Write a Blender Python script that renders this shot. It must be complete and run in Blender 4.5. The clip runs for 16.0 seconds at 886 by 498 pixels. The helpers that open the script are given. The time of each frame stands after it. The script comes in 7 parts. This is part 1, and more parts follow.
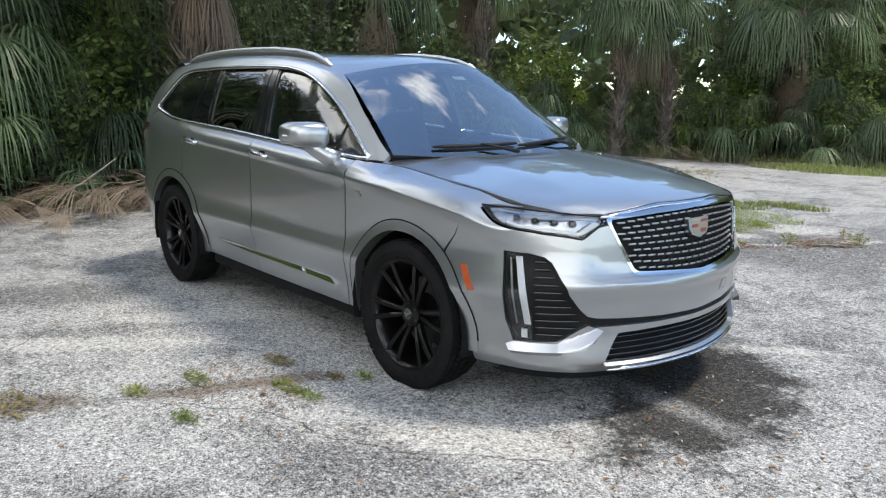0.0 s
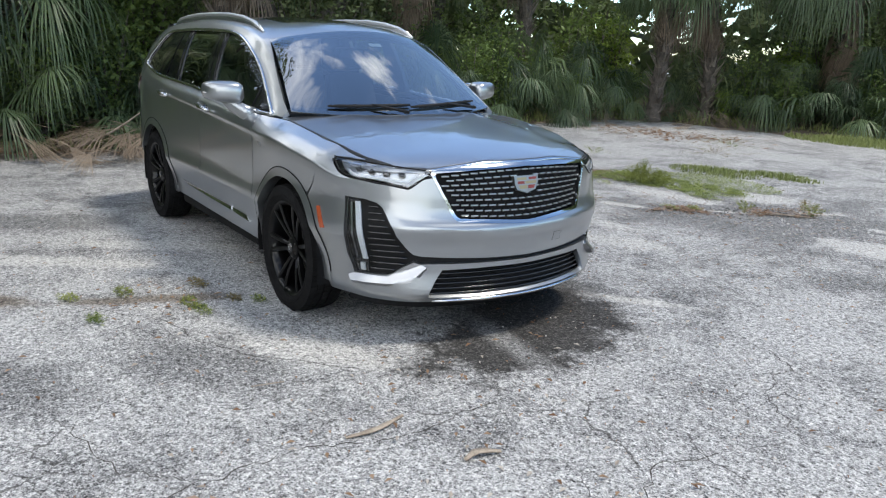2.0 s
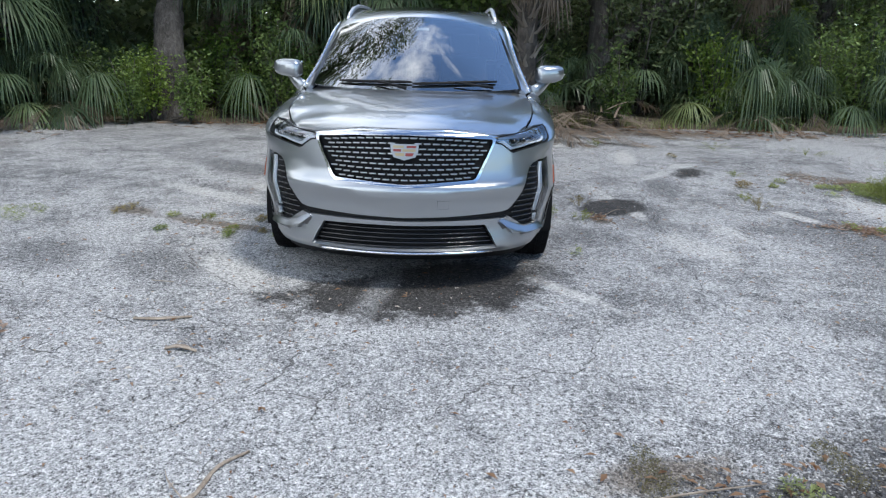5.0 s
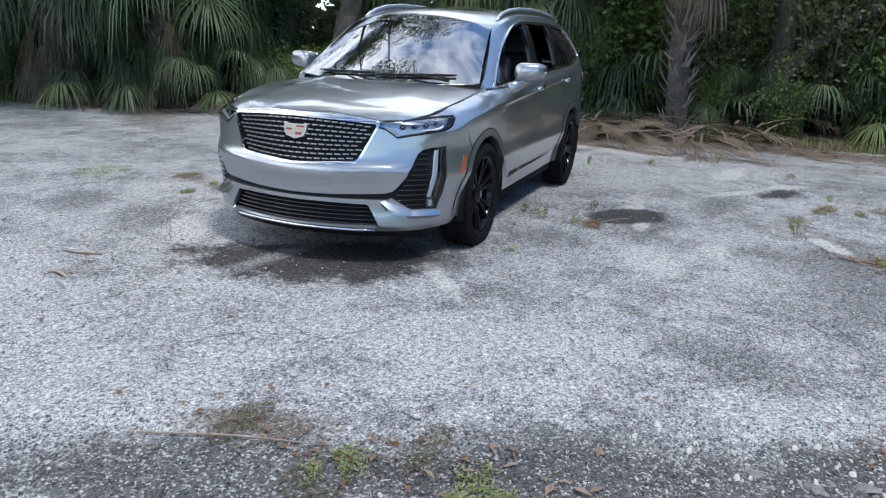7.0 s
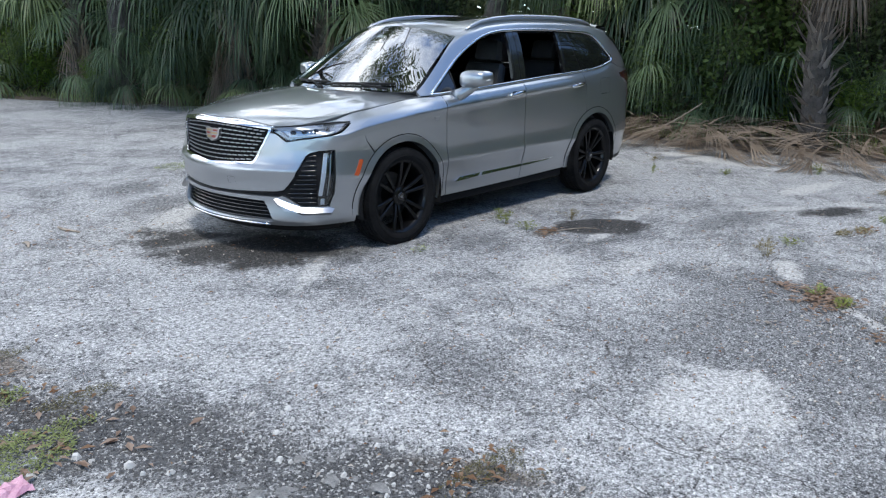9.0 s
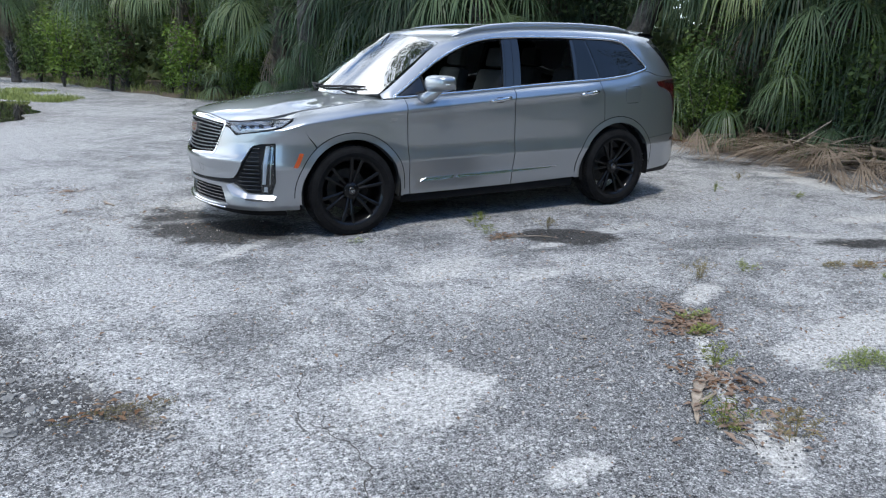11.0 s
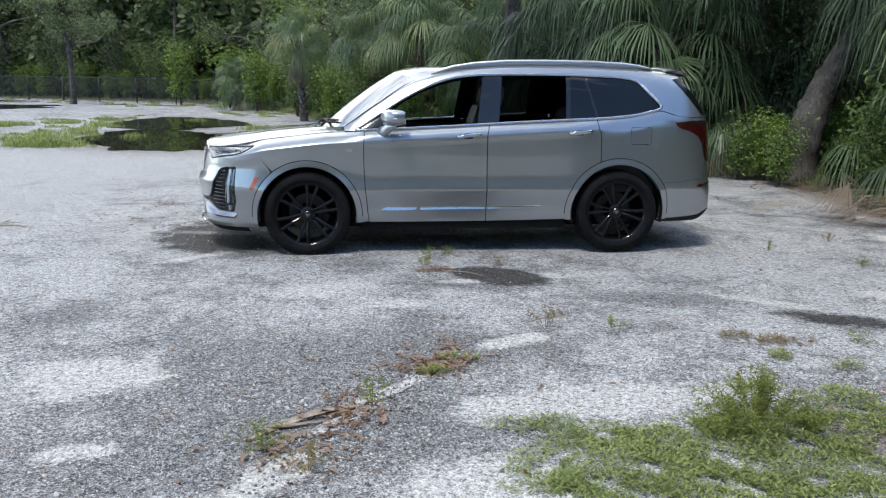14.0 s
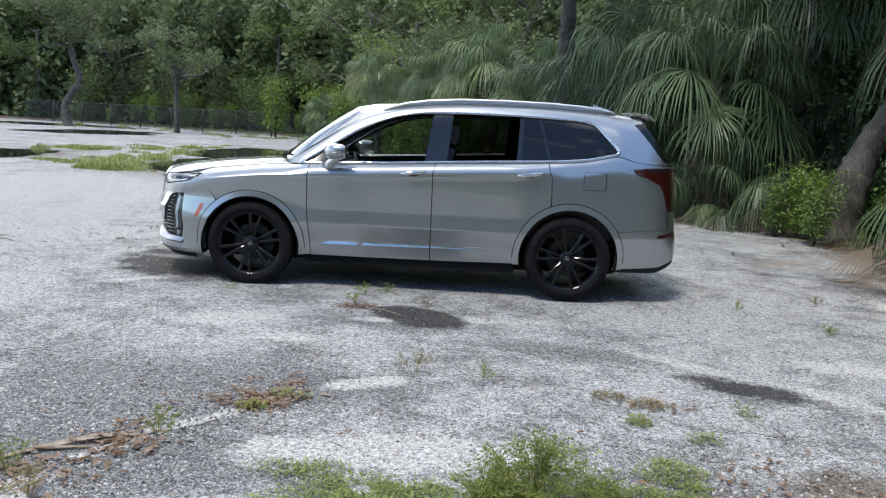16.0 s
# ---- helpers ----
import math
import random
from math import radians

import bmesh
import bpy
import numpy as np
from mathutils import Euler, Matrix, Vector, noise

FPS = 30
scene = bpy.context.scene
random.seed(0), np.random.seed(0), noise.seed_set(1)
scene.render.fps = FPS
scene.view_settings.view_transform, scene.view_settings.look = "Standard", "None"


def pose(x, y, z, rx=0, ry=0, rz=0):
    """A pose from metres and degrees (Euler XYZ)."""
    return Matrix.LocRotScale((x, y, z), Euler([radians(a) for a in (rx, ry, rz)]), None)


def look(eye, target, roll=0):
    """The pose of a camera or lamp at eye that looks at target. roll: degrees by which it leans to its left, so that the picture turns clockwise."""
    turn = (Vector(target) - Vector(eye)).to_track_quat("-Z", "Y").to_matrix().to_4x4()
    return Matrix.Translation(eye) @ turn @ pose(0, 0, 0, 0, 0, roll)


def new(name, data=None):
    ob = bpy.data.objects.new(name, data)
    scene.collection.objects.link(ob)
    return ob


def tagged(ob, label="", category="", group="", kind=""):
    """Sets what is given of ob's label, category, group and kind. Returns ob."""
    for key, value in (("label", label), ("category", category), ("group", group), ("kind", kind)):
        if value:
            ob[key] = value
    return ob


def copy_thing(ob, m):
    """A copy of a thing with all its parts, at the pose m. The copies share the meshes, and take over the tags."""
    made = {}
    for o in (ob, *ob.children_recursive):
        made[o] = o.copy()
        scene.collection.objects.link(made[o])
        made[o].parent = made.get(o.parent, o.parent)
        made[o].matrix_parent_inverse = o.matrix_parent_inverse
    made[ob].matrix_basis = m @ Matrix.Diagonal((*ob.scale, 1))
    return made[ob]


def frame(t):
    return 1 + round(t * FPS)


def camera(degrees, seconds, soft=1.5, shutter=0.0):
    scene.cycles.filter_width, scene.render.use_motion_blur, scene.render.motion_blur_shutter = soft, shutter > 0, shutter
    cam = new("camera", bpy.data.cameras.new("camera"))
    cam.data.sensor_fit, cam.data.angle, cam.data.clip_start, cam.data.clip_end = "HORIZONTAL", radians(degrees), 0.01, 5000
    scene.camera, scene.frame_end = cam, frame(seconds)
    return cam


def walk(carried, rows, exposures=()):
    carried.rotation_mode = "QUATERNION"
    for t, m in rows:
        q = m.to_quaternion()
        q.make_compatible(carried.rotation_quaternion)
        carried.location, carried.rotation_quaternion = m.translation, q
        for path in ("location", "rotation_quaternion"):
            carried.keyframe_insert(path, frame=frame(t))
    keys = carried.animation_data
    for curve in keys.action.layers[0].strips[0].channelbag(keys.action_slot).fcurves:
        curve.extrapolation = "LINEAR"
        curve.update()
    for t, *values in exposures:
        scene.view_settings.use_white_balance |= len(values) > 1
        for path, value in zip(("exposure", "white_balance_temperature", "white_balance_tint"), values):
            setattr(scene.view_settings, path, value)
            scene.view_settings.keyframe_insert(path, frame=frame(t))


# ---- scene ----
cam = camera(60.3, 16.0, soft=1.2)
PATH = [
    (0, (4.345, -3.212, 1.442), (2.863, -1.928, 1.049), 0.2),
    (0.5, (4.443, -3.249, 1.421), (2.959, -1.972, 1.014), 0.7),
    (1, (4.806, -3.206, 1.46), (3.312, -1.951, 1.017), 1.1),
    (1.5, (5.214, -3.054, 1.51), (3.687, -1.853, 1.033), 1.4),
    (2, (5.559, -2.678, 1.522), (3.968, -1.575, 1.021), 1.7),
    (2.5, (5.945, -2.281, 1.523), (4.275, -1.314, 0.996), 1.6),
    (3, (6.273, -1.831, 1.541), (4.517, -1.04, 1.001), 1.4),
    (5.5, (6.885, 0.841, 1.47), (4.966, 0.647, 0.942), 1.9),
    (6, (6.858, 1.442, 1.465), (4.963, 1.082, 0.937), 2.4),
    (6.5, (6.835, 2.059, 1.461), (4.978, 1.536, 0.934), 2.6),
    (7, (6.674, 2.63, 1.441), (4.869, 1.949, 0.914), 2.7),
    (7.5, (6.486, 3.213, 1.446), (4.748, 2.376, 0.918), 2.3),
    (8, (6.264, 3.811, 1.483), (4.607, 2.826, 0.951), 1.7),
    (8.5, (5.943, 4.352, 1.548), (4.378, 3.229, 1.01), 1.2),
    (9, (5.626, 4.924, 1.568), (4.159, 3.676, 1.029), 1.0),
    (9.5, (5.274, 5.404, 1.571), (3.912, 4.042, 1.033), 1.0),
    (12, (2.98, 7.247, 1.526), (2.28, 5.439, 1.035), 1.0),
    (12.5, (2.518, 7.441, 1.546), (1.954, 5.582, 1.07), 1.0),
    (13, (2.038, 7.646, 1.543), (1.596, 5.749, 1.088), 0.9),
    (13.5, (1.534, 7.71, 1.52), (1.198, 5.787, 1.083), 0.9),
    (14, (1.048, 7.77, 1.497), (0.809, 5.828, 1.084), 1.1),
    (14.5, (0.606, 7.771, 1.494), (0.458, 5.813, 1.111), 1.5),
    (15, (0.203, 7.713, 1.505), (0.132, 5.746, 1.15), 2.2),
    (15.5, (-0.15, 7.705, 1.494), (-0.166, 5.733, 1.163), 2.9),
    (16, (-0.366, 7.703, 1.505), (-0.349, 5.729, 1.188), 3.3),
]
walk(cam, [(t, look(eye, target, roll)) for t, eye, target, roll in PATH],
     exposures=[(0, .13, 7150, 8), (1.5, .0, 6980, 8), (3, -.14, 6680, 8), (5.5, -.14, 6400, 8), (9.5, -.10, 6320, 8), (12.5, -.06, 6450, 8), (16, .08, 6720, 8)])


from functools import lru_cache
# ---- world and light ----
world = bpy.data.worlds.new("sky")
scene.world = world
world.use_nodes = True
wt = world.node_tree
sky = wt.nodes.new("ShaderNodeTexSky")
sky.sky_type, sky.sun_disc = "NISHITA", False
sky.sun_elevation, sky.sun_rotation, sky.dust_density = radians(56), radians(250), .0
sky.altitude = 1500
sky.ozone_density = 3.6
way = wt.nodes.new("ShaderNodeTexCoord").outputs["Generated"]
stretch = wt.nodes.new("ShaderNodeMapping")
stretch.inputs["Scale"].default_value = (1, 1, 2.2)
wt.links.new(way, stretch.inputs[0])
puffs = wt.nodes.new("ShaderNodeTexNoise")
for key, value in (("Scale", 2.1), ("Detail", 8.0), ("Roughness", .58), ("Distortion", .3)):
    puffs.inputs[key].default_value = value
wt.links.new(stretch.outputs[0], puffs.inputs["Vector"])
cover = wt.nodes.new("ShaderNodeValToRGB")
cover.color_ramp.elements[0].position, cover.color_ramp.elements[1].position = .49, .70
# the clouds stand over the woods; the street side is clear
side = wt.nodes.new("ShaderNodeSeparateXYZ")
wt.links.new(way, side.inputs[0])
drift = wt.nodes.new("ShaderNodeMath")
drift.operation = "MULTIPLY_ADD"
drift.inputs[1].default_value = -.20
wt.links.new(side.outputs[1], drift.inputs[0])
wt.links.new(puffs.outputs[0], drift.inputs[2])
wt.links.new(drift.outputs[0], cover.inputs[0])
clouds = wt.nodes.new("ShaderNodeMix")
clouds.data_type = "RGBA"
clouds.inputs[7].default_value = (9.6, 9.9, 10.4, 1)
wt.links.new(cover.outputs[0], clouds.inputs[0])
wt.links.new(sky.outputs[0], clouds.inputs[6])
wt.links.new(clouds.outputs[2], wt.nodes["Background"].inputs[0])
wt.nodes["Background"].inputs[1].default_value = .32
sun = new("sun", bpy.data.lights.new("sun", "SUN"))
sun.data.energy, sun.data.angle, sun.data.color = 3.3, radians(13), (1.0, .955, .89)
sun.matrix_world = look((6, 8, 20), (0, 0, 0))


# ---- mesh helpers ----
from mathutils.geometry import delaunay_2d_cdt


def mesh_part(name, verts, faces, mat, parent=None, label="", flat=False, normals=None):
    me = bpy.data.meshes.new(name)
    me.from_pydata([tuple(v) for v in verts], [], faces)
    if mat:
        me.materials.append(mat)
    me.polygons.foreach_set("use_smooth", [not flat] * len(me.polygons))
    if normals is not None:
        me.normals_split_custom_set_from_vertices([tuple(n) for n in normals])
    me.update()
    ob = new(name, me)
    ob.parent = parent
    if label:
        ob["label"] = label
    return ob


def part(name, bm, mat, parent=None, label="", smooth_angle=35):
    """Links a bmesh as one mesh object, with edges sharper than the angle kept sharp."""
    me = bpy.data.meshes.new(name)
    bm.normal_update()
    if smooth_angle:
        for f in bm.faces:
            f.smooth = True
        lim = radians(smooth_angle)
        for e in bm.edges:
            if len(e.link_faces) == 2 and e.calc_face_angle() > lim:
                e.smooth = False
    bm.to_mesh(me)
    bm.free()
    if mat:
        me.materials.append(mat)
    ob = new(name, me)
    ob.parent = parent
    if label:
        ob["label"] = label
    return ob


def empty(name, m, label, category, group=""):
    ob = new(name)
    ob.matrix_world = m
    return tagged(ob, label, category, group)


def inside(poly, pts):
    poly = np.asarray(poly)
    x, y = pts[:, 0], pts[:, 1]
    res = np.zeros(len(pts), bool)
    a, b = poly, np.roll(poly, -1, 0)
    for (x0, y0), (x1, y1) in zip(a, b):
        if y0 != y1:
            c = ((y0 > y) != (y1 > y)) & (x < (x1 - x0) * (y - y0) / (y1 - y0) + x0)
            res ^= c
    return res


def dense(loop, step):
    out = []
    for p, q in zip(loop, loop[1:] + loop[:1]):
        n = max(1, int(math.hypot(q[0] - p[0], q[1] - p[1]) / step))
        out += [(p[0] + (q[0] - p[0]) * i / n, p[1] + (q[1] - p[1]) * i / n) for i in range(n)]
    return out


def inset(loop, d):
    p = np.asarray(loop)
    a, b = p - np.roll(p, 1, 0), np.roll(p, -1, 0) - p
    t = a / (np.linalg.norm(a, axis=1)[:, None] + 1e-9) + b / (np.linalg.norm(b, axis=1)[:, None] + 1e-9)
    t /= np.linalg.norm(t, axis=1)[:, None] + 1e-9
    return p + np.stack([-t[:, 1], t[:, 0]], 1) * d


def area2(loop):
    p = np.asarray(loop)
    q = np.roll(p, -1, 0)
    return float((p[:, 0] * q[:, 1] - q[:, 0] * p[:, 1]).sum() / 2)


def panel(name, outline, f, mat, parent, holes=(), step=.045, thick=.02, side=1, lift=0.0, label="", edge=.003, middle=(0, 0, .75)):
    """A sheet of the surface f(a, b, out) inside an outline, with rolled edges and thickness. side -1: its mirror image."""
    loops = []
    for i, l in enumerate((outline, *holes)):
        l = dense(list(l), step * .6)
        if (area2(l) > 0) != (i == 0):
            l = l[::-1]
        loops.append(l)
    pts, cons, nb = [], [], 0
    for l in loops:
        n = len(l)
        cons += [(nb + i, nb + (i + 1) % n) for i in range(n)]
        pts += l
        nb += n
    solid = np.asarray(pts)
    keep = lambda q: inside(loops[0], q) & ~np.any([inside(h, q) for h in loops[1:]] or [np.zeros(len(q), bool)], axis=0)
    ring = np.concatenate([inset(l, .005) for l in loops])
    ring = ring[keep(ring)]
    lo, hi = solid.min(0), solid.max(0)
    nx, ny = max(2, int((hi[0] - lo[0]) / step)), max(2, int((hi[1] - lo[1]) / (step * .7)))
    gx, gy = np.meshgrid(np.linspace(lo[0], hi[0], nx + 1), np.linspace(lo[1], hi[1], ny + 1))
    grid = np.stack([gx.ravel(), gy.ravel()], 1)
    grid = grid[keep(grid)]
    if len(grid):
        far = np.min(np.linalg.norm(grid[:, None] - solid[None], axis=2), axis=1) > step * .45
        grid = grid[far]
    every = np.concatenate([solid, ring, grid])
    out = delaunay_2d_cdt([Vector(p) for p in every], cons, [], 0, 1e-6)
    pv, tri, src = [tuple(v) for v in out[0]], out[2], out[3]
    mid = np.array([[sum(pv[i][0] for i in t) / 3, sum(pv[i][1] for i in t) / 3] for t in tri])
    ok = keep(mid)
    e = .004
    P = np.array([f(a, b, lift) for a, b in pv])
    A = np.array([f(a + e, b, lift) for a, b in pv]) - np.array([f(a - e, b, lift) for a, b in pv])
    B = np.array([f(a, b + e, lift) for a, b in pv]) - np.array([f(a, b - e, lift) for a, b in pv])
    N = np.cross(A, B)
    N /= np.linalg.norm(N, axis=1)[:, None] + 1e-12
    out_dir = P - np.asarray(middle) * [1, 1, 1]
    out_dir[:, 0] -= np.clip(P[:, 0], -1.6, 1.6)
    flip = (N * out_dir).sum(1) < 0
    N[flip] *= -1
    ids = {}
    for i, s in enumerate(src):
        for k in s:
            ids[k] = i
    rim_pts = [[ids[sum(len(q) for q in loops[:j]) + i] for i in range(len(l))] for j, l in enumerate(loops)]
    verts, normals = P.copy(), N.copy()
    on_rim = sorted({i for l in rim_pts for i in l})
    verts[on_rim] -= N[on_rim] * edge
    faces = []
    sgn = None
    for t, k in zip(tri, ok):
        if k:
            n = np.cross(P[t[1]] - P[t[0]], P[t[2]] - P[t[0]])
            faces.append(tuple(t) if (n * N[t[0]]).sum() > 0 else tuple(t[::-1]))
    vl, nl = list(map(tuple, verts)), list(map(tuple, normals))
    for l in rim_pts:
        base, n = len(vl), len(l)
        c = verts[l]
        tang = np.roll(c, -1, 0) - np.roll(c, 1, 0)
        side_n = np.cross(tang, N[l])
        side_n /= np.linalg.norm(side_n, axis=1)[:, None] + 1e-12
        for i, k in enumerate(l):
            vl += [tuple(verts[k]), tuple(verts[k] - N[k] * thick)]
            nl += [tuple(side_n[i])] * 2
        for i in range(n):
            j = (i + 1) % n
            q = (base + 2 * i, base + 2 * i + 1, base + 2 * j + 1, base + 2 * j)
            g = np.cross(np.array(vl[q[1]]) - vl[q[0]], np.array(vl[q[3]]) - vl[q[0]])
            faces.append(q if (g * side_n[i]).sum() > 0 else q[::-1])
    if side < 0:
        vl = [(x, -y, z) for x, y, z in vl]
        nl = [(x, -y, z) for x, y, z in nl]
        faces = [q[::-1] for q in faces]
    return mesh_part(name, vl, faces, mat, parent, label, normals=nl)


def grid_part(name, f, nu, nv, mat, parent=None, label="", closed=False):
    """A surface f(u, v) over 0..1, as a grid."""
    verts = [f(i / nu, j / nv) for i in range(nu + (0 if closed else 1)) for j in range(nv + 1)]
    m = nu if closed else nu + 1
    faces = [(i * (nv + 1) + j, (i + 1) % m * (nv + 1) + j, (i + 1) % m * (nv + 1) + j + 1, i * (nv + 1) + j + 1)
             for i in range(nu) for j in range(nv)]
    return mesh_part(name, verts, faces, mat, parent, label)


def lathe(profile, steps=48):
    """A bmesh turned about the y axis from (radius, y) points; the profile is closed."""
    bm = bmesh.new()
    rows = []
    for i in range(steps):
        a = 2 * math.pi * i / steps
        rows.append([bm.verts.new((r * math.cos(a), y, r * math.sin(a))) for r, y in profile])
    n = len(profile)
    for i in range(steps):
        for j in range(n):
            bm.faces.new((rows[i][j], rows[i][(j + 1) % n], rows[(i + 1) % steps][(j + 1) % n], rows[(i + 1) % steps][j]))
    bmesh.ops.recalc_face_normals(bm, faces=bm.faces)
    return bm


def block(bm, size, at=(0, 0, 0), turn=(0, 0, 0), taper=1.0, bevel=0.0):
    """Adds a bevelled, tapered block to a bmesh."""
    r = bmesh.ops.create_cube(bm, size=1)
    vs = r["verts"]
    for v in vs:
        k = taper if v.co.z > 0 else 1
        v.co = Vector((v.co.x * size[0] * k, v.co.y * size[1] * k, v.co.z * size[2]))
    if bevel:
        es = list({e for v in vs for e in v.link_edges})
        r2 = bmesh.ops.bevel(bm, geom=es, offset=bevel, segments=2, profile=.6, affect="EDGES")
        vs = list({v for v in r2["verts"]} | {v for f in r2["faces"] for v in f.verts} | {v for v in vs if v.is_valid})
    bmesh.ops.transform(bm, matrix=pose(*at, *turn), verts=vs)
    return vs


def tube(points, radii, sides=8, ups=None, flat=1.0):
    """Verts and faces of a tapered tube along points, capped; flat squeezes it sideways."""
    pts = [Vector(p) for p in points]
    if not hasattr(radii, "__len__"):
        radii = [radii] * len(pts)
    verts, faces = [], []
    prev = None
    for i, p in enumerate(pts):
        t = (pts[min(i + 1, len(pts) - 1)] - pts[max(i - 1, 0)]).normalized()
        if prev is None:
            prev = Vector((0, 0, 1)) if abs(t.z) < .9 else Vector((1, 0, 0))
        a = (prev - t * prev.dot(t)).normalized()
        b = t.cross(a)
        prev = a
        for k in range(sides):
            w = 2 * math.pi * k / sides
            verts.append(tuple(p + a * math.cos(w) * radii[i] + b * math.sin(w) * radii[i] * flat))
    n = len(pts)
    for i in range(n - 1):
        for k in range(sides):
            faces.append((i * sides + k, i * sides + (k + 1) % sides, (i + 1) * sides + (k + 1) % sides, (i + 1) * sides + k))
    faces.append(tuple(range(sides))[::-1])
    faces.append(tuple(range((n - 1) * sides, n * sides)))
    return verts, faces


def tube_part(name, points, radii, mat, parent=None, label="", sides=8, flat=1.0):
    v, f = tube(points, radii, sides, flat=flat)
    return mesh_part(name, v, f, mat, parent, label)


# ---- materials ----
def material(name, color=(.5, .5, .5), rough=.5, metal=0.0, **more):
    m = bpy.data.materials.new(name)
    m.use_nodes = True
    b = m.node_tree.nodes["Principled BSDF"]
    b.inputs["Base Color"].default_value = (*color, 1)
    b.inputs["Roughness"].default_value, b.inputs["Metallic"].default_value = rough, metal
    for key, value in more.items():
        b.inputs[key.replace("_", " ")].default_value = value
    return m


def node(m, kind, **values):
    """A node of a material, with its sockets set or linked by name (n0, n1: by number)."""
    n = m.node_tree.nodes.new("ShaderNode" + kind)
    for key, value in values.items():
        k = int(key[1:]) if key[0] == "n" and key[1:].isdigit() else key.replace("_", " ")
        if isinstance(k, str) and k not in n.inputs:
            if key == "operation":
                n.operation = value
            elif key == "blend":
                n.blend_type = value
            elif key == "data":
                n.data_type = value
            elif key == "feature":
                n.feature = value
            continue
        if hasattr(value, "is_linked"):
            m.node_tree.links.new(value, n.inputs[k])
        else:
            n.inputs[k].default_value = value
    return n


def math_node(m, operation, a, b=0.0, c=0.0, clamp=False):
    n = m.node_tree.nodes.new("ShaderNodeMath")
    n.operation, n.use_clamp = operation, clamp
    for i, value in enumerate((a, b, c)):
        if hasattr(value, "is_linked"):
            m.node_tree.links.new(value, n.inputs[i])
        else:
            n.inputs[i].default_value = value
    return n.outputs[0]


def ramp(m, fac, stops):
    n = m.node_tree.nodes.new("ShaderNodeValToRGB")
    e = n.color_ramp.elements
    while len(e) < len(stops):
        e.new(.5)
    for el, (p, c) in zip(e, stops):
        el.position = p
        el.color = (*c, 1) if len(c) == 3 else c
    m.node_tree.links.new(fac, n.inputs[0])
    return n.outputs[0]


def blend(m, fac, a, b, kind="MIX"):
    n = m.node_tree.nodes.new("ShaderNodeMix")
    n.data_type, n.blend_type = "RGBA", kind
    for i, value in ((0, fac), (6, a), (7, b)):
        if hasattr(value, "is_linked"):
            m.node_tree.links.new(value, n.inputs[i])
        elif i == 0:
            n.inputs[0].default_value = value
        else:
            n.inputs[i].default_value = (*value, 1)
    return n.outputs[2]


def place_of(m):
    return m.node_tree.nodes.new("ShaderNodeTexCoord").outputs["Object"]


def noise_of(m, vector, scale, detail=4.0, rough=.55, distortion=0.0):
    n = node(m, "TexNoise", Vector=vector, Scale=scale, Detail=detail, Roughness=rough, Distortion=distortion)
    return n.outputs[0]


def shader(m):
    return m.node_tree.nodes["Principled BSDF"]


def plug(m, out, socket):
    m.node_tree.links.new(out, shader(m).inputs[socket])


def bump(m, height, strength, distance=.01):
    n = node(m, "Bump", Height=height, Strength=strength, Distance=distance)
    plug(m, n.outputs[0], "Normal")


def varied(name, low, high, scale, rough=.6, metal=0.0, fine=0.0, relief=0.0, depth=.005, **more):
    """A surface mottled at two scales between two colours."""
    m = material(name, low, rough, metal, **more)
    p = place_of(m)
    n = math_node(m, "MULTIPLY_ADD", noise_of(m, p, scale * 7, 3), .45, math_node(m, "MULTIPLY", noise_of(m, p, scale, 3), .6))
    plug(m, ramp(m, n, [(.32, low), (.72, high)]), "Base Color")
    if fine:
        plug(m, math_node(m, "MULTIPLY_ADD", noise_of(m, p, scale * 11), fine, rough - fine / 2), "Roughness")
    if relief:
        bump(m, noise_of(m, p, scale * 9, 5), relief, depth)
    return m


# car paint: pale silver flake under clear coat, lightly dusted
PAINT = material("silver_paint", (.36, .37, .37), .30, .88, Coat_Weight=1.0, Coat_Roughness=.02, Coat_IOR=1.7)
_p = place_of(PAINT)
_v = node(PAINT, "TexVoronoi", Vector=_p, Scale=1400.0)
_d = noise_of(PAINT, _p, 2.2, 5)
plug(PAINT, blend(PAINT, math_node(PAINT, "MULTIPLY", _v.outputs[0], .25), (.345, .364, .382), (.450, .474, .497)), "Base Color")
plug(PAINT, math_node(PAINT, "MULTIPLY_ADD", _d, .05, .285), "Roughness")
_dust = noise_of(PAINT, _p, 60, 4)
plug(PAINT, math_node(PAINT, "MULTIPLY_ADD", _dust, .02, .003), "Coat Roughness")
CHROME = material("chrome", (.66, .67, .69), .11, 1.0)
RAIL = material("satin_rail", (.60, .61, .63), .46, 1.0)
SATIN = material("satin_chrome", (.45, .46, .48), .28, 1.0)
WINDOW = material("dark_window_glass", (.004, .0045, .005), .03)
BLACK = varied("black_plastic", (.005, .005, .0055), (.013, .013, .014), 9, .55, fine=.15, relief=.05, Specular_IOR_Level=.22)
GLOSS = material("gloss_black", (.008, .008, .009), .12, 0.0, Coat_Weight=.6, Coat_Roughness=.05)
RIM = material("gloss_black_rim", (.003, .003, .0035), .45, 0.0, Specular_IOR_Level=.10, Coat_Weight=.45, Coat_Roughness=.04)
RUBBER = varied("tyre_rubber", (.0065, .0065, .007), (.016, .016, .0165), 14, .85, fine=.2, relief=.12, depth=.001, Specular_IOR_Level=.07)
DARK = varied("dark_lining", (.005, .005, .0055), (.012, .012, .0125), 6, .9, Specular_IOR_Level=.2)
